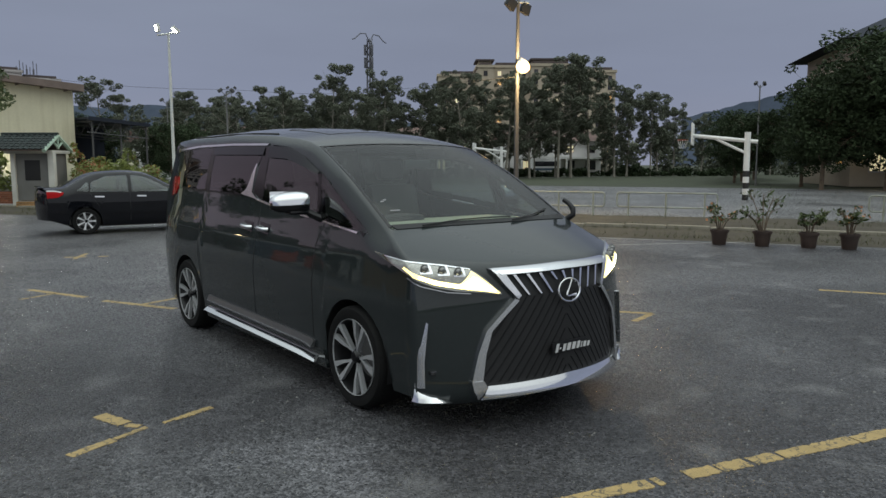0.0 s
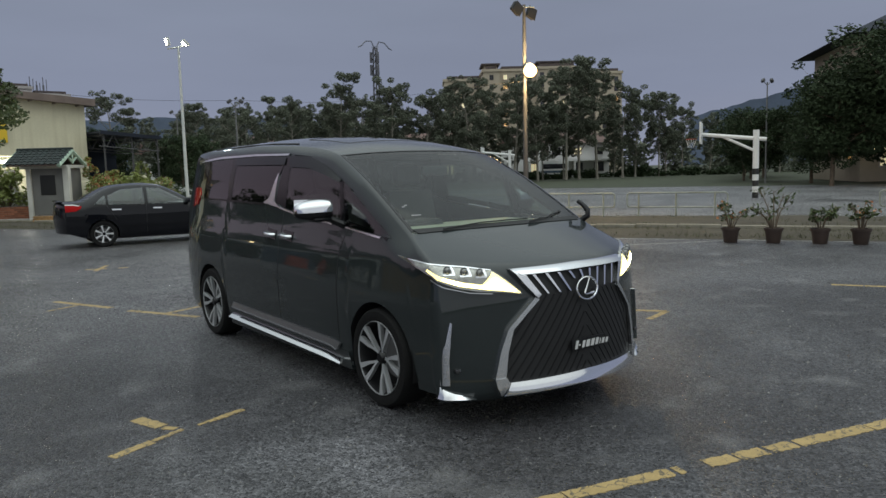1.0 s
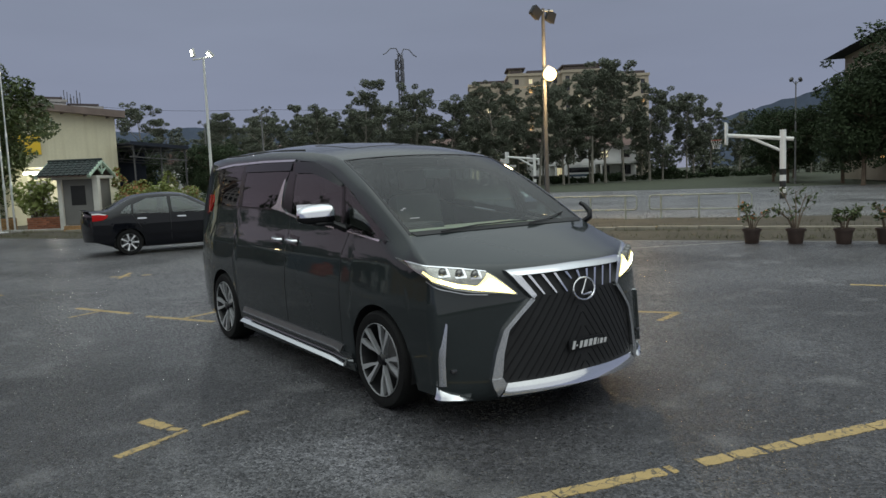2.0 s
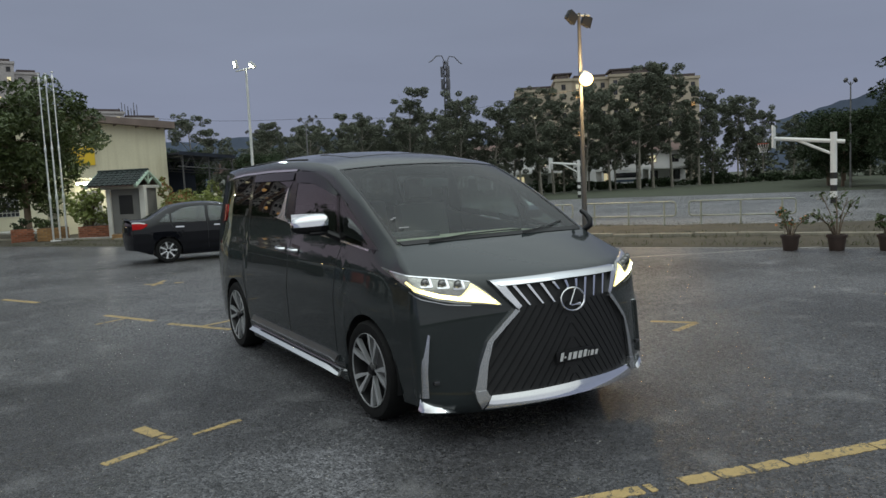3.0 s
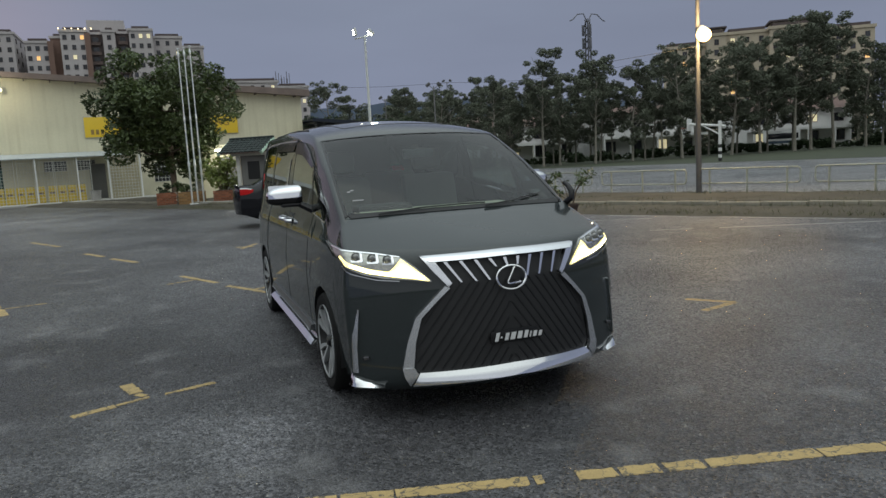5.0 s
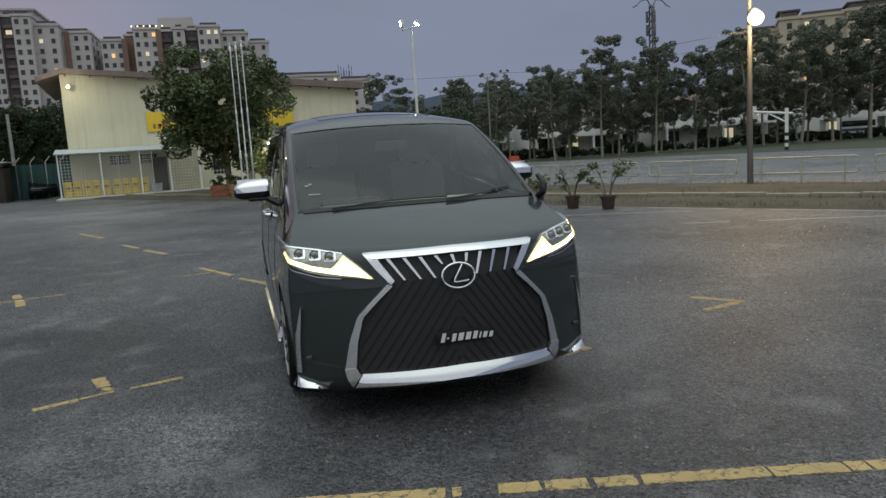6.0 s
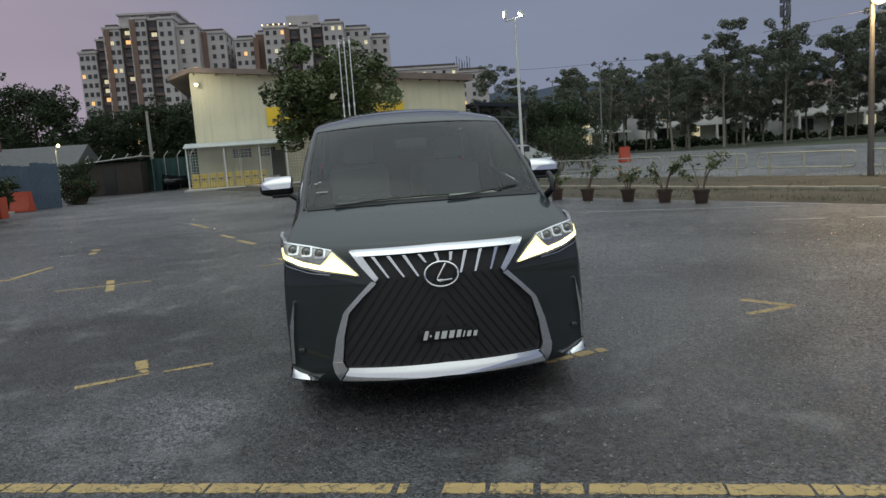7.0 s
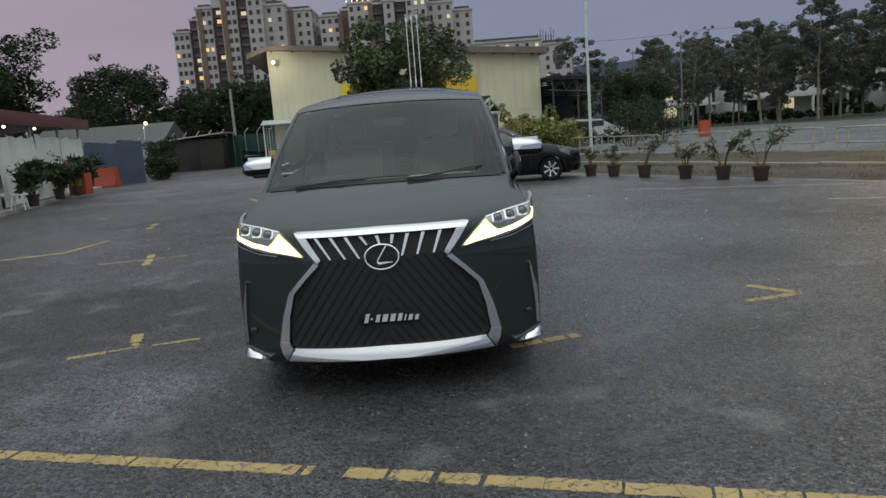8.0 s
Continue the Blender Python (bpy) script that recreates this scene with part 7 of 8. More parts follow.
apartment("apartment_block", "tall pale apartment block with dark balconies, some rooms lit", pose(-85.7, 235.5, 0), [
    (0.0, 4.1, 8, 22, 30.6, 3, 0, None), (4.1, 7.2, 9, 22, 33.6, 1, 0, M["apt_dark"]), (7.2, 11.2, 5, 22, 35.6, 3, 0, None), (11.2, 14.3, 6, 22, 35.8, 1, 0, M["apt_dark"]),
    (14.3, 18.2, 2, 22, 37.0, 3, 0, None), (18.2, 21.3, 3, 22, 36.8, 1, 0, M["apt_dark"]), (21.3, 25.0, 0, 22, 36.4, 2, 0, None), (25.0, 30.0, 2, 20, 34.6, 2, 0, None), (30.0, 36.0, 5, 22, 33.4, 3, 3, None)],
    5, M["apt_white"], [(8.2, 5, 35.6), (31.0, 4.9, 33.8), (15.2, 2, 37.0)], 2.85, 1.3)
bx = thing("roof_block", "stepped stair tower on the flat roof of the apartment block", "roof house", pose(-85.7, 235.5, 47.0))
part("wall", boxed(14.3, 31.8, 8, 26, 0.0, 3.4), M["apt_white"], bx, smooth=False)
part("slab", boxed(13.8, 32.4, 7.3, 26.5, 3.4, 4.0), M["apt_white"], bx, smooth=False)
apartment("apartment_block", "wide pale apartment block with brown bands and roof lamps", pose(-36.4, 238, 0), [
    (0.0, 5.0, 4, 20, 31.6, 3, 0, None), (5.0, 7.6, 6, 20, 33.0, 0, 0, M["apt_brown"]), (7.6, 13.0, 1, 20, 33.6, 3, 0, None), (13.0, 16.4, 3, 20, 33.4, 1, 0, M["apt_dark"]), (16.4, 19.0, 1, 20, 33.6, 1, 0, None),
    (19.0, 22.0, 3, 20, 33.6, 1, 0, M["apt_dark"]), (22.0, 27.0, 0, 20, 33.8, 3, 0, None), (27.0, 33.5, 4, 22, 32.8, 3, 0, None), (33.5, 38.5, 7, 22, 31.0, 2, 2, None)],
    6, M["apt_white"], [(5.2, 3.8, 32.0), (13.2, 1, 33.4)], 2.85, 1.3)
bx = thing("roof_block", "stepped stair tower on the flat roof with small lamps", "roof house", pose(-36.4, 238, 43.9))
part("wall", boxed(16.9, 27.3, 6.5, 23, 0.0, 4.2), M["apt_white"], bx, smooth=False)
part("wall", boxed(27.3, 35, 8, 23, 0.0, 2.0), M["apt_white"], bx, smooth=False)
for i in range(6):
    part("roof_lamp", boxed(9.6 + i * 1.75, 9.82 + i * 1.75, 0.6, 0.82, 0.6, 0.82), M["bulb_small"], bx, smooth=False)
apartment("apartment_block", "long low apartment block behind the hall", pose(13, 243, 0), [(0.0, 17.5, 0, 14, 22.0, 7, 0, None), (17.5, 25.2, 0, 14, 20.6, 3, 2, None)], 7, M["apt_white"], [], 2.85, 1.3)
an = thing("roof_aerials", "cluster of grey antennas on the far roof", "antenna", pose(35.5, 250, 28.0))
for i in range(7):
    part("mast", tubed([(i * 0.9, 0, 0), (i * 0.9, 0, 3.2 + (i * 7 % 4) * 0.6)], 0.11, 5), M["tower"], an)
    if i % 2:
        part("panel_antenna", boxed(i * 0.9 - 0.25, i * 0.9 + 0.25, -0.2, 0.0, 1.0, 2.6), M["tower"], an)
apartment("apartment_block", "cream apartment block seen above the far trees", pose(119, 152, 0, 0, 0, -37), [
    (0.0, 10.5, 5, 16, 25.6, 3, 0, None), (10.5, 15.0, 2, 16, 27.6, 1, 0, None), (15.0, 25.0, 4, 16, 27.8, 3, 0, None), (25.0, 36.0, 2, 16, 28.0, 4, 0, None), (36.0, 48.5, 4, 16, 26.6, 4, 3, None)],
    9, M["apt_cream"], [], 2.5)
for x0, x1, z in ((11, 14.5, 28.0), (26, 35, 28.3)):
    bx = thing("roof_block", "stair tower with a thin slab roof on the cream block", "roof house", pose(119, 152, z, 0, 0, -37))
    part("wall", boxed(x0, x1, 5, 12, 0, 1.7), M["apt_cream"], bx, smooth=False)
    part("slab", boxed(x0 - 0.8, x1 + 0.8, 4, 13, 1.7, 2.1), M["apt_dark"], bx, smooth=False)

# lattice mast with curved arms
tw = thing("phone_mast", "dark lattice mast with two curved arms", "mast", pose(78.7, 123, 0))
for i in range(3):
    a = i * 2.094
    part("leg", tubed([(1.0 * math.cos(a), 1.0 * math.sin(a), -1), (0.45 * math.cos(a), 0.45 * math.sin(a), 26.4)], 0.16, 6), M["tower"], tw)
for k in range(16):
    z = 6 + k * 1.3
    bm = bmesh.new()
    for i in range(3):
        a, b = i * 2.094, (i + 1) * 2.094
        tube(bm, [(0.75 * math.cos(a), 0.75 * math.sin(a), z), (0.72 * math.cos(b), 0.72 * math.sin(b), z + 1.2)], 0.08, 4)
    part("lattice", bm, M["tower"], tw)
for z in (21, 23.5):
    for i in range(3):
        a = i * 2.094 + 0.5
        part("panel_antenna", boxed(0.9 * math.cos(a) - 0.25, 0.9 * math.cos(a) + 0.25, 0.9 * math.sin(a) - 0.1, 0.9 * math.sin(a) + 0.1, z, z + 2.1, bevel=0.03), M["tower"], tw)
for s in (-1, 1):
    part("curved_arm", tubed([(0, 0, 26.0), (s * 0.9, 0, 27.7), (s * 2.2, 0, 27.6), (s * 3.3, 0, 26.6), (s * 4.0, 0, 26.3)], 0.11, 6), M["tower"], tw)

# pale terrace houses behind the far trees


def terrace(x, y, turn, w, h, n, seed):
    rg2 = random.Random(seed)
    t = thing("terrace_house", "white two-storey terrace house behind the trees", "house", pose(x, y, 0, 0, 0, turn), "terrace houses")
    part("wall", boxed(0, w, 0, 9, -0.5, h, bevel=0.02), M["house_white"], t)
    bm = bmesh.new()
    vs = [[bm.verts.new((xx, yy, zz)) for yy, zz in ((-0.8, h - 0.1), (4.5, h + 1.7), (9.8, h - 0.1))] for xx in (-0.4, w + 0.4)]
    bm.faces.new((vs[0][0], vs[1][0], vs[1][1], vs[0][1]))
    bm.faces.new((vs[0][1], vs[1][1], vs[1][2], vs[0][2]))
    bm.faces.new(vs[0])
    bm.faces.new(vs[1])
    part("roof", bm, M["roof_tile_far"], t, smooth=False)
    part("porch_roof", boxed(0, w, -2.4, 0, h * 0.46, h * 0.52), M["house_white"], t)
    for k in range(n):
        cx = w * (k + 0.5) / n
        far_window(t, pose(cx, 0, h * 0.66), 1.25, 1.0, M["lit_pale"] if rg2.random() < 0.15 else None)
        far_window(t, pose(cx, 0, 0.9), 1.6, 1.3, M["lit_pale"] if rg2.random() < 0.3 else None)
        part("pier", boxed(cx - w / n / 2, cx - w / n / 2 + 0.25, -2.4, -2.1, 0, h * 0.46), M["house_white"], t)
    return t


terrace(36.5, 85, -4, 15.5, 5.0, 4, 1)
terrace(24.0, 88, 0, 10.5, 4.6, 3, 2)
terrace(55.0, 84, -8, 16.0, 5.6, 4, 3)
terrace(76.0, 78, -20, 15.0, 5.4, 4, 4)
terrace(88.5, 36.0, -55, 14.0, 5.0, 3, 5)
terrace(60.0, 14.5, -75, 12.0, 7.2, 3, 6)


def bus(x, y, turn, label):
    b = thing("bus", label, "bus", pose(x, y, 0.0, 0, 0, turn), "parked buses")
    part("body", boxed(0, 8.5, 0, 2.4, 0.45, 2.95, bevel=0.18), M["house_white"], b)
    part("window_band", boxed(0.5, 8.0, -0.01, 0.05, 1.6, 2.45, bevel=0.01), M["far_pane"], b)
    part("windscreen", boxed(8.46, 8.52, 0.25, 2.15, 1.3, 2.5, bevel=0.01), M["far_pane"], b)
    part("stripe", boxed(0.3, 8.2, -0.012, 0.0, 0.9, 1.3), M["blue_fence"], b)
    for xx in (1.7, 6.6):
        part("wheel", revolve(bmesh.new(), [(0.001, -0.12), (0.30, -0.14), (0.48, -0.12), (0.5, 0.0), (0.48, 0.14)], 18).copy(), M["rubber"], b).matrix_basis = pose(xx, 0.12, 0.48, 90, 0, 0)
    return b


bus(73.8, 72.2, -35, "short white bus with a blue band parked behind the trees").scale = (0.5, 1, 0.85)

# dark open shed beside the hall, with a parked car under it
sh = thing("open_shed", "long open shed with dark blue sheet roof on steel posts", "shed", pose(7.9, 45.2, 0, 0, 0, 4))
fall = Matrix.Translation((0, 0, 4.42)) @ Matrix.Rotation(radians(5), 4, "Y") @ Matrix.Translation((0, 0, -4.55))
part("roof", boxed(0, 3.75, 0, 9, 0, 0.10, turn=Matrix.Rotation(radians(2), 3, "X"), at=(0, 0, 4.55)), M["shed_roof"], sh).matrix_basis = fall
part("fascia", boxed(0, 3.75, -0.06, 0.0, 4.50, 4.72), M["shed_roof"], sh).matrix_basis = fall
for x in (0.3, 2.0, 3.6):
    part("post", tubed([(x, 0.3, 0), (x, 0.3, 4.42 - 0.0875 * x)], 0.06, 8), M["mast_dark"], sh)
    part("truss", tubed([(x, 0.3, 4.45), (x, 4.5, 4.6), (x, 8.8, 4.75)], 0.05, 6), M["mast_dark"], sh).matrix_basis = fall
for y in (0.1, 3.0, 6.0):
    bm = bmesh.new()
    for z in (3.75, 4.53):
        tube(bm, [(0, y, z), (3.75, y, z)], 0.035, 5)
    for k in range(9):
        tube(bm, [(0.417 * k, y, 3.75 if k % 2 else 4.53), (0.417 * (k + 1), y, 4.53 if k % 2 else 3.75)], 0.022, 4)
    part("girder", bm, M["mast_dark"], sh, "dark lattice girder").matrix_basis = fall
part("back_wall", boxed(0, 3.7, 8.8, 9.0, 0, 4.35), M["shed_roof"], sh)


def plain_car(x, y, turn, paint, label):
    c = thing("parked_car", label, "car", pose(x, y, 0, 0, 0, turn))
    bm = bmesh.new()
    prof = [(-0.8, 0.35), (-0.85, 0.65), (-0.7, 0.80), (0.2, 0.98), (0.8, 1.45), (2.4, 1.52), (3.3, 1.35), (3.45, 0.95), (3.45, 0.35)]
    for_side = [[bm.verts.new((sx * (0.82 if z < 1.1 else 0.66), y0, z)) for y0, z in prof] for sx in (-1, 1)]
    bm.faces.new(for_side[0])
    bm.faces.new(for_side[1])
    for i in range(len(prof)):
        j = (i + 1) % len(prof)
        bm.faces.new((for_side[0][i], for_side[0][j], for_side[1][j], for_side[1][i]))
    bmesh.ops.bevel(bm, geom=list(bm.edges), offset=0.06, segments=2, affect="EDGES")
    part("body", bm, paint, c)
    for sx in (-1, 1):
        part("side_window", boxed(sx * 0.70 - 0.06, sx * 0.70 + 0.06, 0.75, 2.9, 1.02, 1.38, bevel=0.05), M["far_pane"], c)
        for yy in (0.0, 2.5):
            part("wheel", revolve(bmesh.new(), [(0.001, -0.1), (0.19, -0.11), (0.29, -0.10), (0.31, 0.0), (0.29, 0.1)], 18, "x"), M["rubber"], c).matrix_basis = pose(sx * 0.74, yy, 0.31)
    part("windscreen", boxed(-0.58, 0.58, 0.40, 0.44, 0.0, 0.62, bevel=0.01, turn=Matrix.Rotation(radians(-52), 3, "X"), at=(0, -0.02, 0.98)), M["far_pane"], c)
    return c


plain_car(10.8, 40.3, 100, M["galv"], "silver hatchback parked under the shed")
plain_car(-13.6, 50.0, 20, M["paint_blue"], "dark car parked beside the hall")


def water_barrier(x, y, turn, w=1.5):
    b = thing("water_barrier", "orange plastic water-filled road barrier", "barrier", pose(x, y, 0, 0, 0, turn), "orange barriers")
    bm = bmesh.new()
    lo = []
    for xx in (0, w):
        lo.append([bm.verts.new((xx, yy, z)) for yy, z in ((-0.24, 0), (-0.24, 0.12), (-0.11, 0.40), (-0.09, 0.92), (0.09, 0.92), (0.11, 0.40), (0.24, 0.12), (0.24, 0))])
    bm.faces.new(lo[0])
    bm.faces.new(lo[1])
    for i in range(8):
        bm.faces.new((lo[0][i], lo[0][(i + 1) % 8], lo[1][(i + 1) % 8], lo[1][i]))
    bmesh.ops.bevel(bm, geom=list(bm.edges), offset=0.02, segments=2, affect="EDGES")
    part("shell", bm, M["orange"], b)
    part("fill_cap", tubed([(w / 2, 0, 0.92), (w / 2, 0, 0.96)], 0.05, 10), M["black_matt"], b)
    return b


water_barrier(15.45, 38.2, 10, 0.65)
water_barrier(-16.75, 31.1, -22, 1.45)

# ---- the stall and fences on the far side of the lot ----
st = thing("stall", "open food stall with dark red sheet roof and white tarpaulin sides", "stall", pose(-12.75, 15.0, 0, 0, 0, 12.6))
part("roof", boxed(-8, 0.5, -9.0, 12.9, -0.05, 0.05, turn=Matrix.Rotation(radians(-5), 3, "Y"), at=(0, 0, 3.02)), M["red_sheet"], st, "dark red sheet roof")
part("fascia", boxed(0.42, 0.50, -9.0, 12.9, 2.68, 3.05, bevel=0.01), M["red_sheet"], st)
for y in (-8.5, -5.5, -2.5, 0.5, 2.2, 6.0, 9.4, 12.5):
    part("post", tubed([(0.1, y, 0), (0.1, y, 2.95)], 0.05, 8), M["galv"], st)
for y0, y1, za, zb in ((2.35, 5.9, 2.42, 2.38), (6.1, 12.3, 2.46, 2.36)):
    bm = bmesh.new()
    cols = []
    for i in range(31):
        y = y0 + (y1 - y0) * i / 30
        x = 0.20 + 0.06 * math.sin(i * 1.1) + 0.03 * math.sin(i * 2.7)
        sag = 0.12 * math.sin(math.pi * ((i % 10) / 10))
        zt = za + (zb - za) * i / 30 - sag
        cols.append([bm.verts.new((x + (0.02 * math.sin(k * 1.3 + i)), y, zt - (zt - 0.16) * k / 8)) for k in range(9)])
    for p, q in zip(cols, cols[1:]):
        for k in range(8):
            bm.faces.new((p[k], q[k], q[k + 1], p[k + 1]))
    part("tarpaulin", bm, M["tarp"], st, "hanging white tarpaulin")
part("counter", boxed(-0.6, 0.1, -4.0, 2.0, 0.1, 1.9, bevel=0.03), M["wood"], st, "yellowed plywood counter front")
part("rear_panel", boxed(-8, -7.9, -9, 12.7, 0, 2.4), M["fascia"], st)
for y in (2.2, 3.9, 7.0):
    bm = bmesh.new()
    bmesh.ops.create_uvsphere(bm, u_segments=10, v_segments=8, radius=0.045, matrix=Matrix.Translation((0.0, y, 2.66)) @ Matrix.Diagonal((1, 2.2, 1, 1)))
    part("bulb", bm, M["bulb_small"], st, "lit bulb")
pad = alone("stall_pad", prism(bmesh.new(), [(-27, 2), (-9.4, 3), (-12.2, 15.6), (-14.6, 25.0), (-15.5, 29.0), (-27, 29.5)], -0.05, 0.12), M["concrete"], "raised concrete pad under the stall", "pavement", kind="structure", smooth=False)


def stool(x, y, turn):
    s = thing("plastic_stool", "white plastic stool on the stall's pad", "stool", pose(x, y, 0.12, 0, 0, turn))
    part("seat", boxed(-0.16, 0.16, -0.16, 0.16, 0.42, 0.46, bevel=0.018), M["white_plastic"], s)
    for a, b in ((-1, -1), (-1, 1), (1, -1), (1, 1)):
        part("leg", tubed([(a * 0.19, b * 0.19, 0), (a * 0.13, b * 0.13, 0.43)], 0.025, 6), M["white_plastic"], s)
    part("brace", boxed(-0.15, 0.15, -0.165, -0.15, 0.18, 0.23, bevel=0.005), M["white_plastic"], s)


stool(-12.05, 16.3, 15)
for i, (x, y) in enumerate(((-12.35, 17.6), (-13.1, 20.6), (-13.3, 22.3), (-13.5, 23.4))):
    p = potted(90 + i, 1.5, False)
    p["label"], p["category"], p["group"] = "tall bushy pot plant standing before the tarpaulin", "potted plant", "plants by the stall"
    rl = np.random.default_rng(300 + i)
    v, f = leaves_mesh(rl, [(rl.normal(0, 0.13), rl.normal(0, 0.13), rl.uniform(0.45, 0.95)) for _ in range(9)], [0.17] * 9, 230, 0.15, stretch=3.0)
    tagged(raw("foliage", v, f, M["leaf"], p), kind="stuff")
    p.matrix_basis = pose(x, y, 0.12, 0, 0, 50 * i) @ Matrix.Diagonal((1.15, 1.15, 1.3, 1))
bn = thing("red_bin", "red and yellow plastic bin beside the plants", "bin", pose(-13.45, 22.9, 0.12))
part("bin_body", boxed(-0.33, 0.33, -0.3, 0.3, 0, 0.8, bevel=0.05), M["orange"], bn)
part("bin_label", boxed(-0.2, 0.2, -0.308, -0.302, 0.25, 0.6), M["yellow_box"], bn)
fe = thing("blue_fence", "blue corrugated sheet fence behind the stall", "fence", pose(-19.9, 32.6, 0, 0, 0, 0))
for i in range(12):
    bm = bmesh.new()
    lo, hi = [], []
    for k in range(9):
        x, y = i * 0.42 + 0.42 * k / 8, 0.03 * (k % 2)
        lo.append(bm.verts.new((x, y, 0)))
        hi.append(bm.verts.new((x, y, 2.1 + 0.05 * ((i * 3) % 4))))
    for k in range(8):
        bm.faces.new((lo[k], lo[k + 1], hi[k + 1], hi[k]))
    part("sheet", bm, M["blue_fence"], fe, smooth=False)
for x in (0.1, 2.5, 4.9):
    part("post", tubed([(x, 0.08, 0), (x, 0.08, 2.3)], 0.045, 6), M["galv"], fe)
fe = thing("teal_fence", "dark teal netting fence along the far road", "fence", pose(-16.5, 50.0, 0, 0, 0, 4))
for i in range(10):
    bm = bmesh.new()
    lo, hi = [], []
    for k in range(7):
        x, y = -4 + i * 0.9 + 0.9 * k / 6, 0.05 * math.sin(k * 2.1 + i)
        lo.append(bm.verts.new((x, y, 0)))
        hi.append(bm.verts.new((x, y, 2.3)))
    for k in range(6):
        bm.faces.new((lo[k], lo[k + 1], hi[k + 1], hi[k]))
    part("net_panel", bm, M["teal_fence"], fe)
    part("post", tubed([(-4 + i * 0.9, 0.0, 0), (-4 + i * 0.9, 0.0, 2.45), (-4 + i * 0.9 + 0.3, 0, 2.8)], 0.035, 6), M["galv"], fe)
ho = thing("shack", "low grey house with a pitched roof behind the blue fence", "house", pose(-29.0, 48, -0.6, 0, 0, 4))
part("wall", boxed(0, 9, 0, 6, 0, 2.9, bevel=0.02), M["awning"], ho)
bm = bmesh.new()
vs = [[bm.verts.new((xx, yy, zz)) for yy, zz in ((-0.6, 2.8), (3, 4.3), (6.6, 2.8))] for xx in (-0.4, 9.4)]
bm.faces.new((vs[0][0], vs[1][0], vs[1][1], vs[0][1]))
bm.faces.new((vs[0][1], vs[1][1], vs[1][2], vs[0][2]))
bm.faces.new(vs[0])
bm.faces.new(vs[1])
part("roof", bm, M["mast_dark"], ho, smooth=False)
for x in (5.0, 6.0, 7.0):
    far_window(ho, pose(x, 0, 1.9), 0.8, 0.7)
sl = thing("street_lamp", "lit street lamp among the dark trees", "street lamp", pose(-19.2, 44.0, 0))
part("pole", tubed([(0, 0, 0), (0, 0, 3.2), (0.3, -0.3, 3.5)], 0.05, 8), M["galv"], sl)
bm = bmesh.new()
bmesh.ops.create_uvsphere(bm, u_segments=10, v_segments=8, radius=0.10, matrix=Matrix.Translation((0.3, -0.3, 3.42)))
part("bulb", bm, M["bulb_small"], sl, "lit bulb")
ls = thing("low_shed", "low dark shed with a pale roof edge along the far road", "shed", pose(-18.6, 46.5, 0, 0, 0, 6))
part("wall", boxed(0, 3.6, 0, 3, 0, 2.15, bevel=0.02), M["shed_dark"], ls)
part("roof", boxed(-0.25, 3.9, -0.4, 3.3, 0, 0.07, turn=Matrix.Rotation(radians(-4), 3, "Y"), at=(0, 0, 2.2)), M["galv"], ls)
part("door", boxed(1.2, 2.0, -0.03, 0.02, 0.0, 1.9, bevel=0.01), M["black_matt"], ls)
up = thing("utility_pole", "plain concrete utility pole before the dark trees", "pole", pose(-18.2, 62.0, 0))
part("pole", tubed([(0, 0, -0.2), (0, 0, 6.6)], 0.16, 10, 0.11), M["concrete"], up)

# wooded hills on the horizon


def ridge_mesh(name, a, b, heights, label, seed):
    bm = bmesh.new()
    lo, hi, bk = [], [], []
    n = 140
    ax, bx_ = Vector((*a, 0)), Vector((*b, 0))
    side = (bx_ - ax).cross(Vector((0, 0, 1))).normalized()
    for i in range(n + 1):
        f = i / n
        p = ax.lerp(bx_, f)
        h = float(np.interp(f, np.linspace(0, 1, len(heights)), heights)) + 5 * noise.noise((f * 30, seed, 0)) + 2.5 * noise.noise((f * 140, seed, 3))
        lo.append(bm.verts.new(p + Vector((0, 0, -3))))
        hi.append(bm.verts.new(p + Vector((0, 0, max(h, 2))) - side * 90))
        bk.append(bm.verts.new(p - side * 260 + Vector((0, 0, -3))))
    for i in range(n):
        bm.faces.new((lo[i], lo[i + 1], hi[i + 1], hi[i]))
        bm.faces.new((hi[i], hi[i + 1], bk[i + 1], bk[i]))
    alone(name, bm, M["hill"], label, "hill", kind="structure")


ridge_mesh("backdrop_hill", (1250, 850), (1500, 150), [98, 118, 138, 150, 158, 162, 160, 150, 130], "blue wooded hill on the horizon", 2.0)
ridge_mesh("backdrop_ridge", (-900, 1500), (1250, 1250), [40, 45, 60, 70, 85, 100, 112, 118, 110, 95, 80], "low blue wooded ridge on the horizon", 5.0)

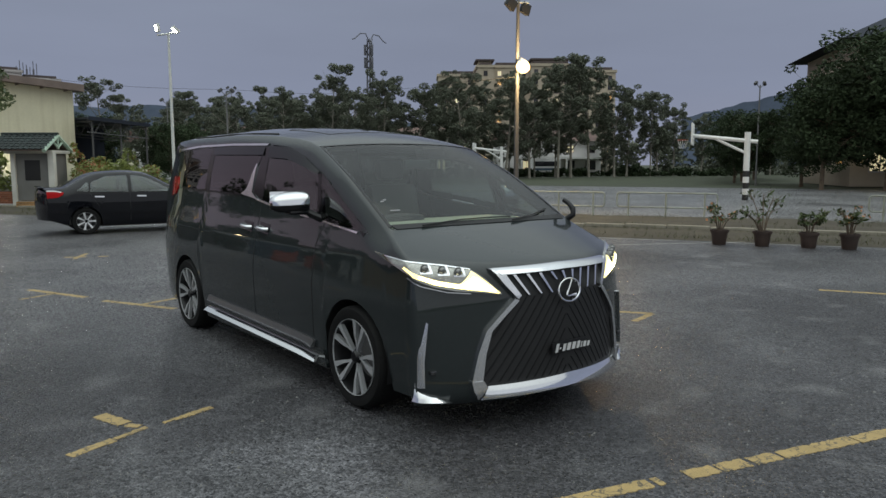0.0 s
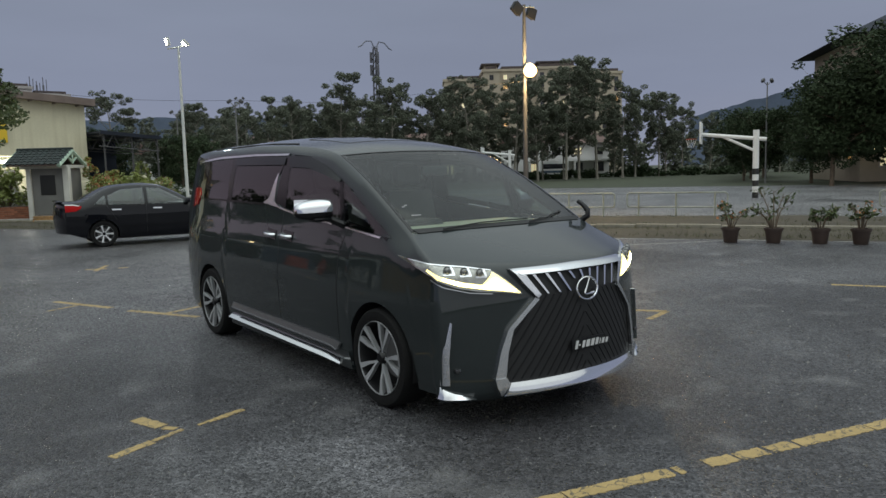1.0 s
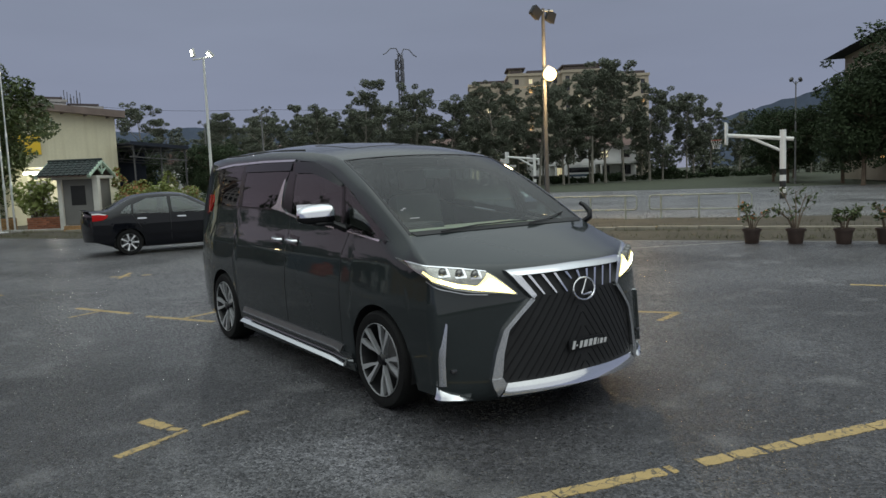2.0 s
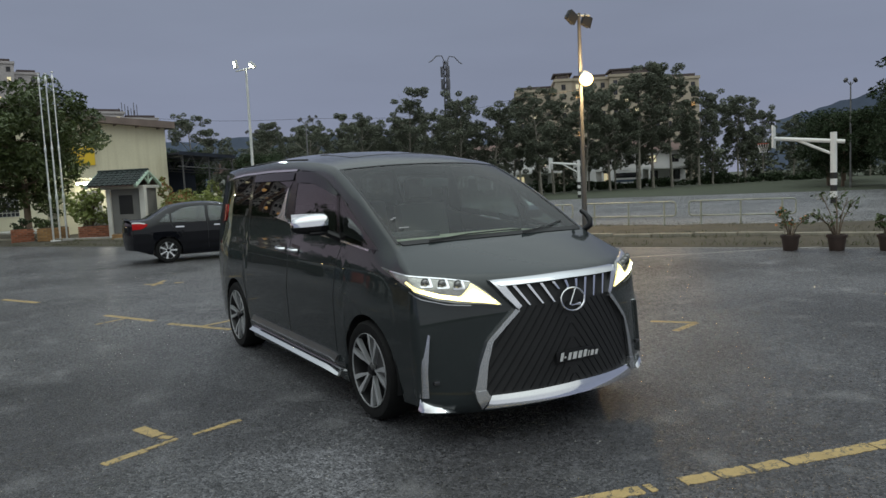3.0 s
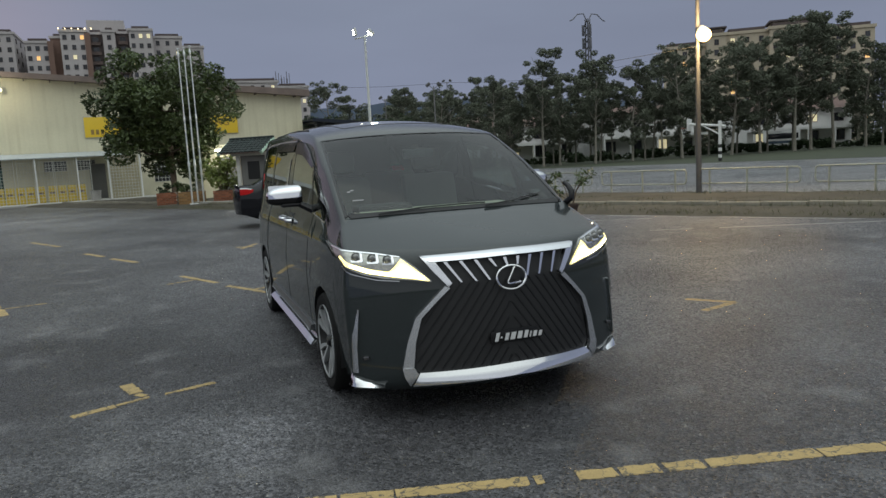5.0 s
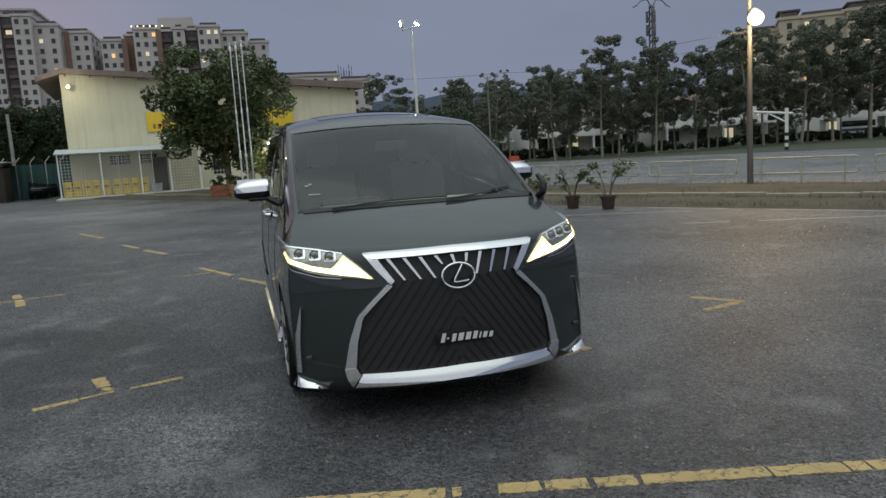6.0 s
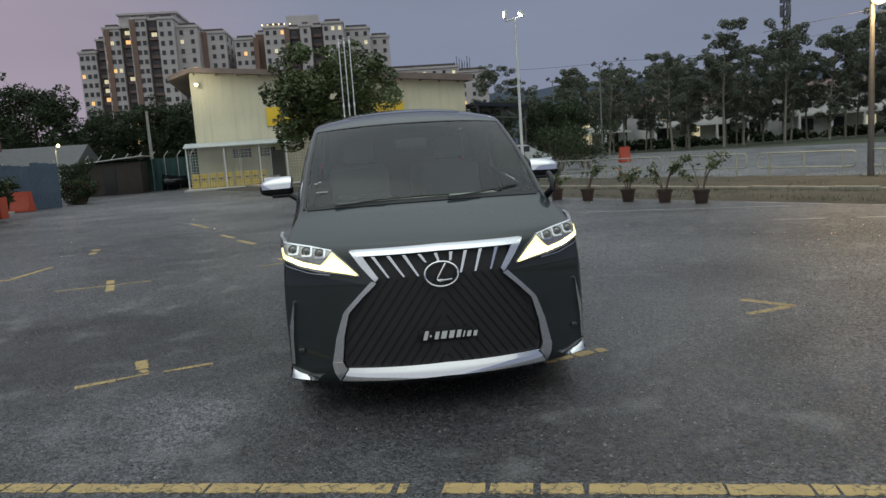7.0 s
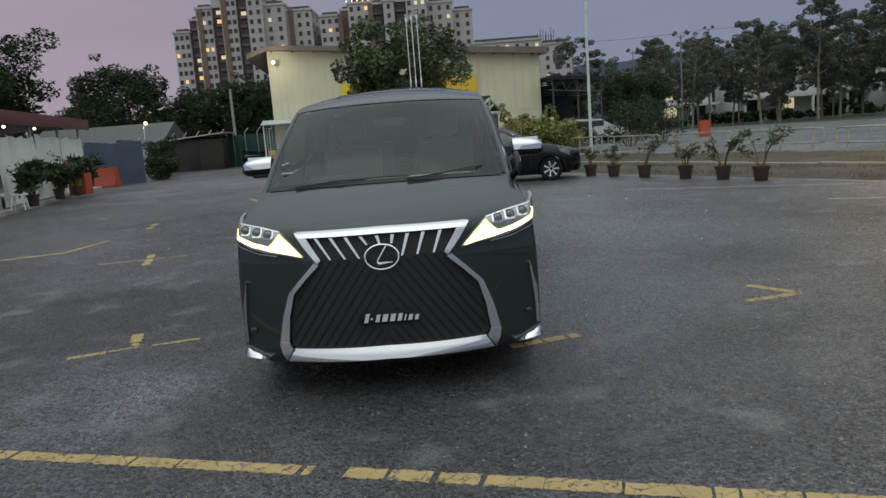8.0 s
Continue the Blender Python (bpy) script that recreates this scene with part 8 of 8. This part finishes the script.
cb = thing("overhead_cable", "thin dark overhead cable between the far poles", "cable")
for a, b in (((5.0, 84, 11.6), (29.5, 75, 9.9)), ((29.5, 75, 9.9), (52, 68, 11.2))):
    a, b = Vector(a), Vector(b)
    part("span", tubed([a.lerp(b, f) - Vector((0, 0, 0.7 * math.sin(math.pi * f))) for f in (i / 8 for i in range(9))], 0.018, 4), M["black_matt"], cb)
hs = thing("house", "tall cream house with a dark roof half hidden behind big trees", "house", pose(59.9, 26.2, 0, 0, 0, 220.5))
part("wall", boxed(0, 11.6, 0, 8, 0, 10.1, bevel=0.02), M["apt_cream"], hs)
bm = bmesh.new()
eaves = [bm.verts.new(c) for c in ((-1.3, -1.4, 10.05), (13.0, -1.4, 10.05), (13.0, 9.4, 10.05), (-1.3, 9.4, 10.05))]
tops = [bm.verts.new(c) for c in ((4.0, 4, 12.6), (7.6, 4, 12.6))]
for q in ((eaves[0], eaves[1], tops[1], tops[0]), (eaves[2], eaves[3], tops[0], tops[1]), (eaves[1], eaves[2], tops[1]), (eaves[3], eaves[0], tops[0]), tuple(reversed(eaves))):
    bm.faces.new(q)
part("roof", bm, M["shed_roof"], hs, "dark hipped roof with wide eaves", smooth=False)
part("shutter", boxed(11.6, 11.66, 4.9, 6.3, 0.6, 2.6, bevel=0.01), M["trim_green"], hs, "pale green shutter")
part("porch_roof", boxed(11.6, 13.6, 1.0, 7.4, 2.75, 2.9, bevel=0.02), M["shed_roof"], hs)
for k in range(4):
    far_window(hs, pose(1.5 + k * 2.7, 0, 5.2), 1.15, 1.25)
    far_window(hs, pose(1.5 + k * 2.7, 0, 1.6), 1.15, 1.25, M["lit_warm"] if k == 3 else None)
for k in range(3):
    far_window(hs, pose(11.6, 1.4 + k * 2.4, 5.2, 0, 0, 90), 1.15, 1.25)
far_window(hs, pose(11.6, 1.9, 1.1, 0, 0, 90), 1.3, 1.3, M["lit_pale"])
bm = bmesh.new()
bmesh.ops.create_uvsphere(bm, u_segments=12, v_segments=8, radius=0.12, matrix=Matrix.Translation((12.4, 0.6, 2.3)))
part("porch_lamp", bm, M["bulb_small"], hs, "lit warm porch lamp")
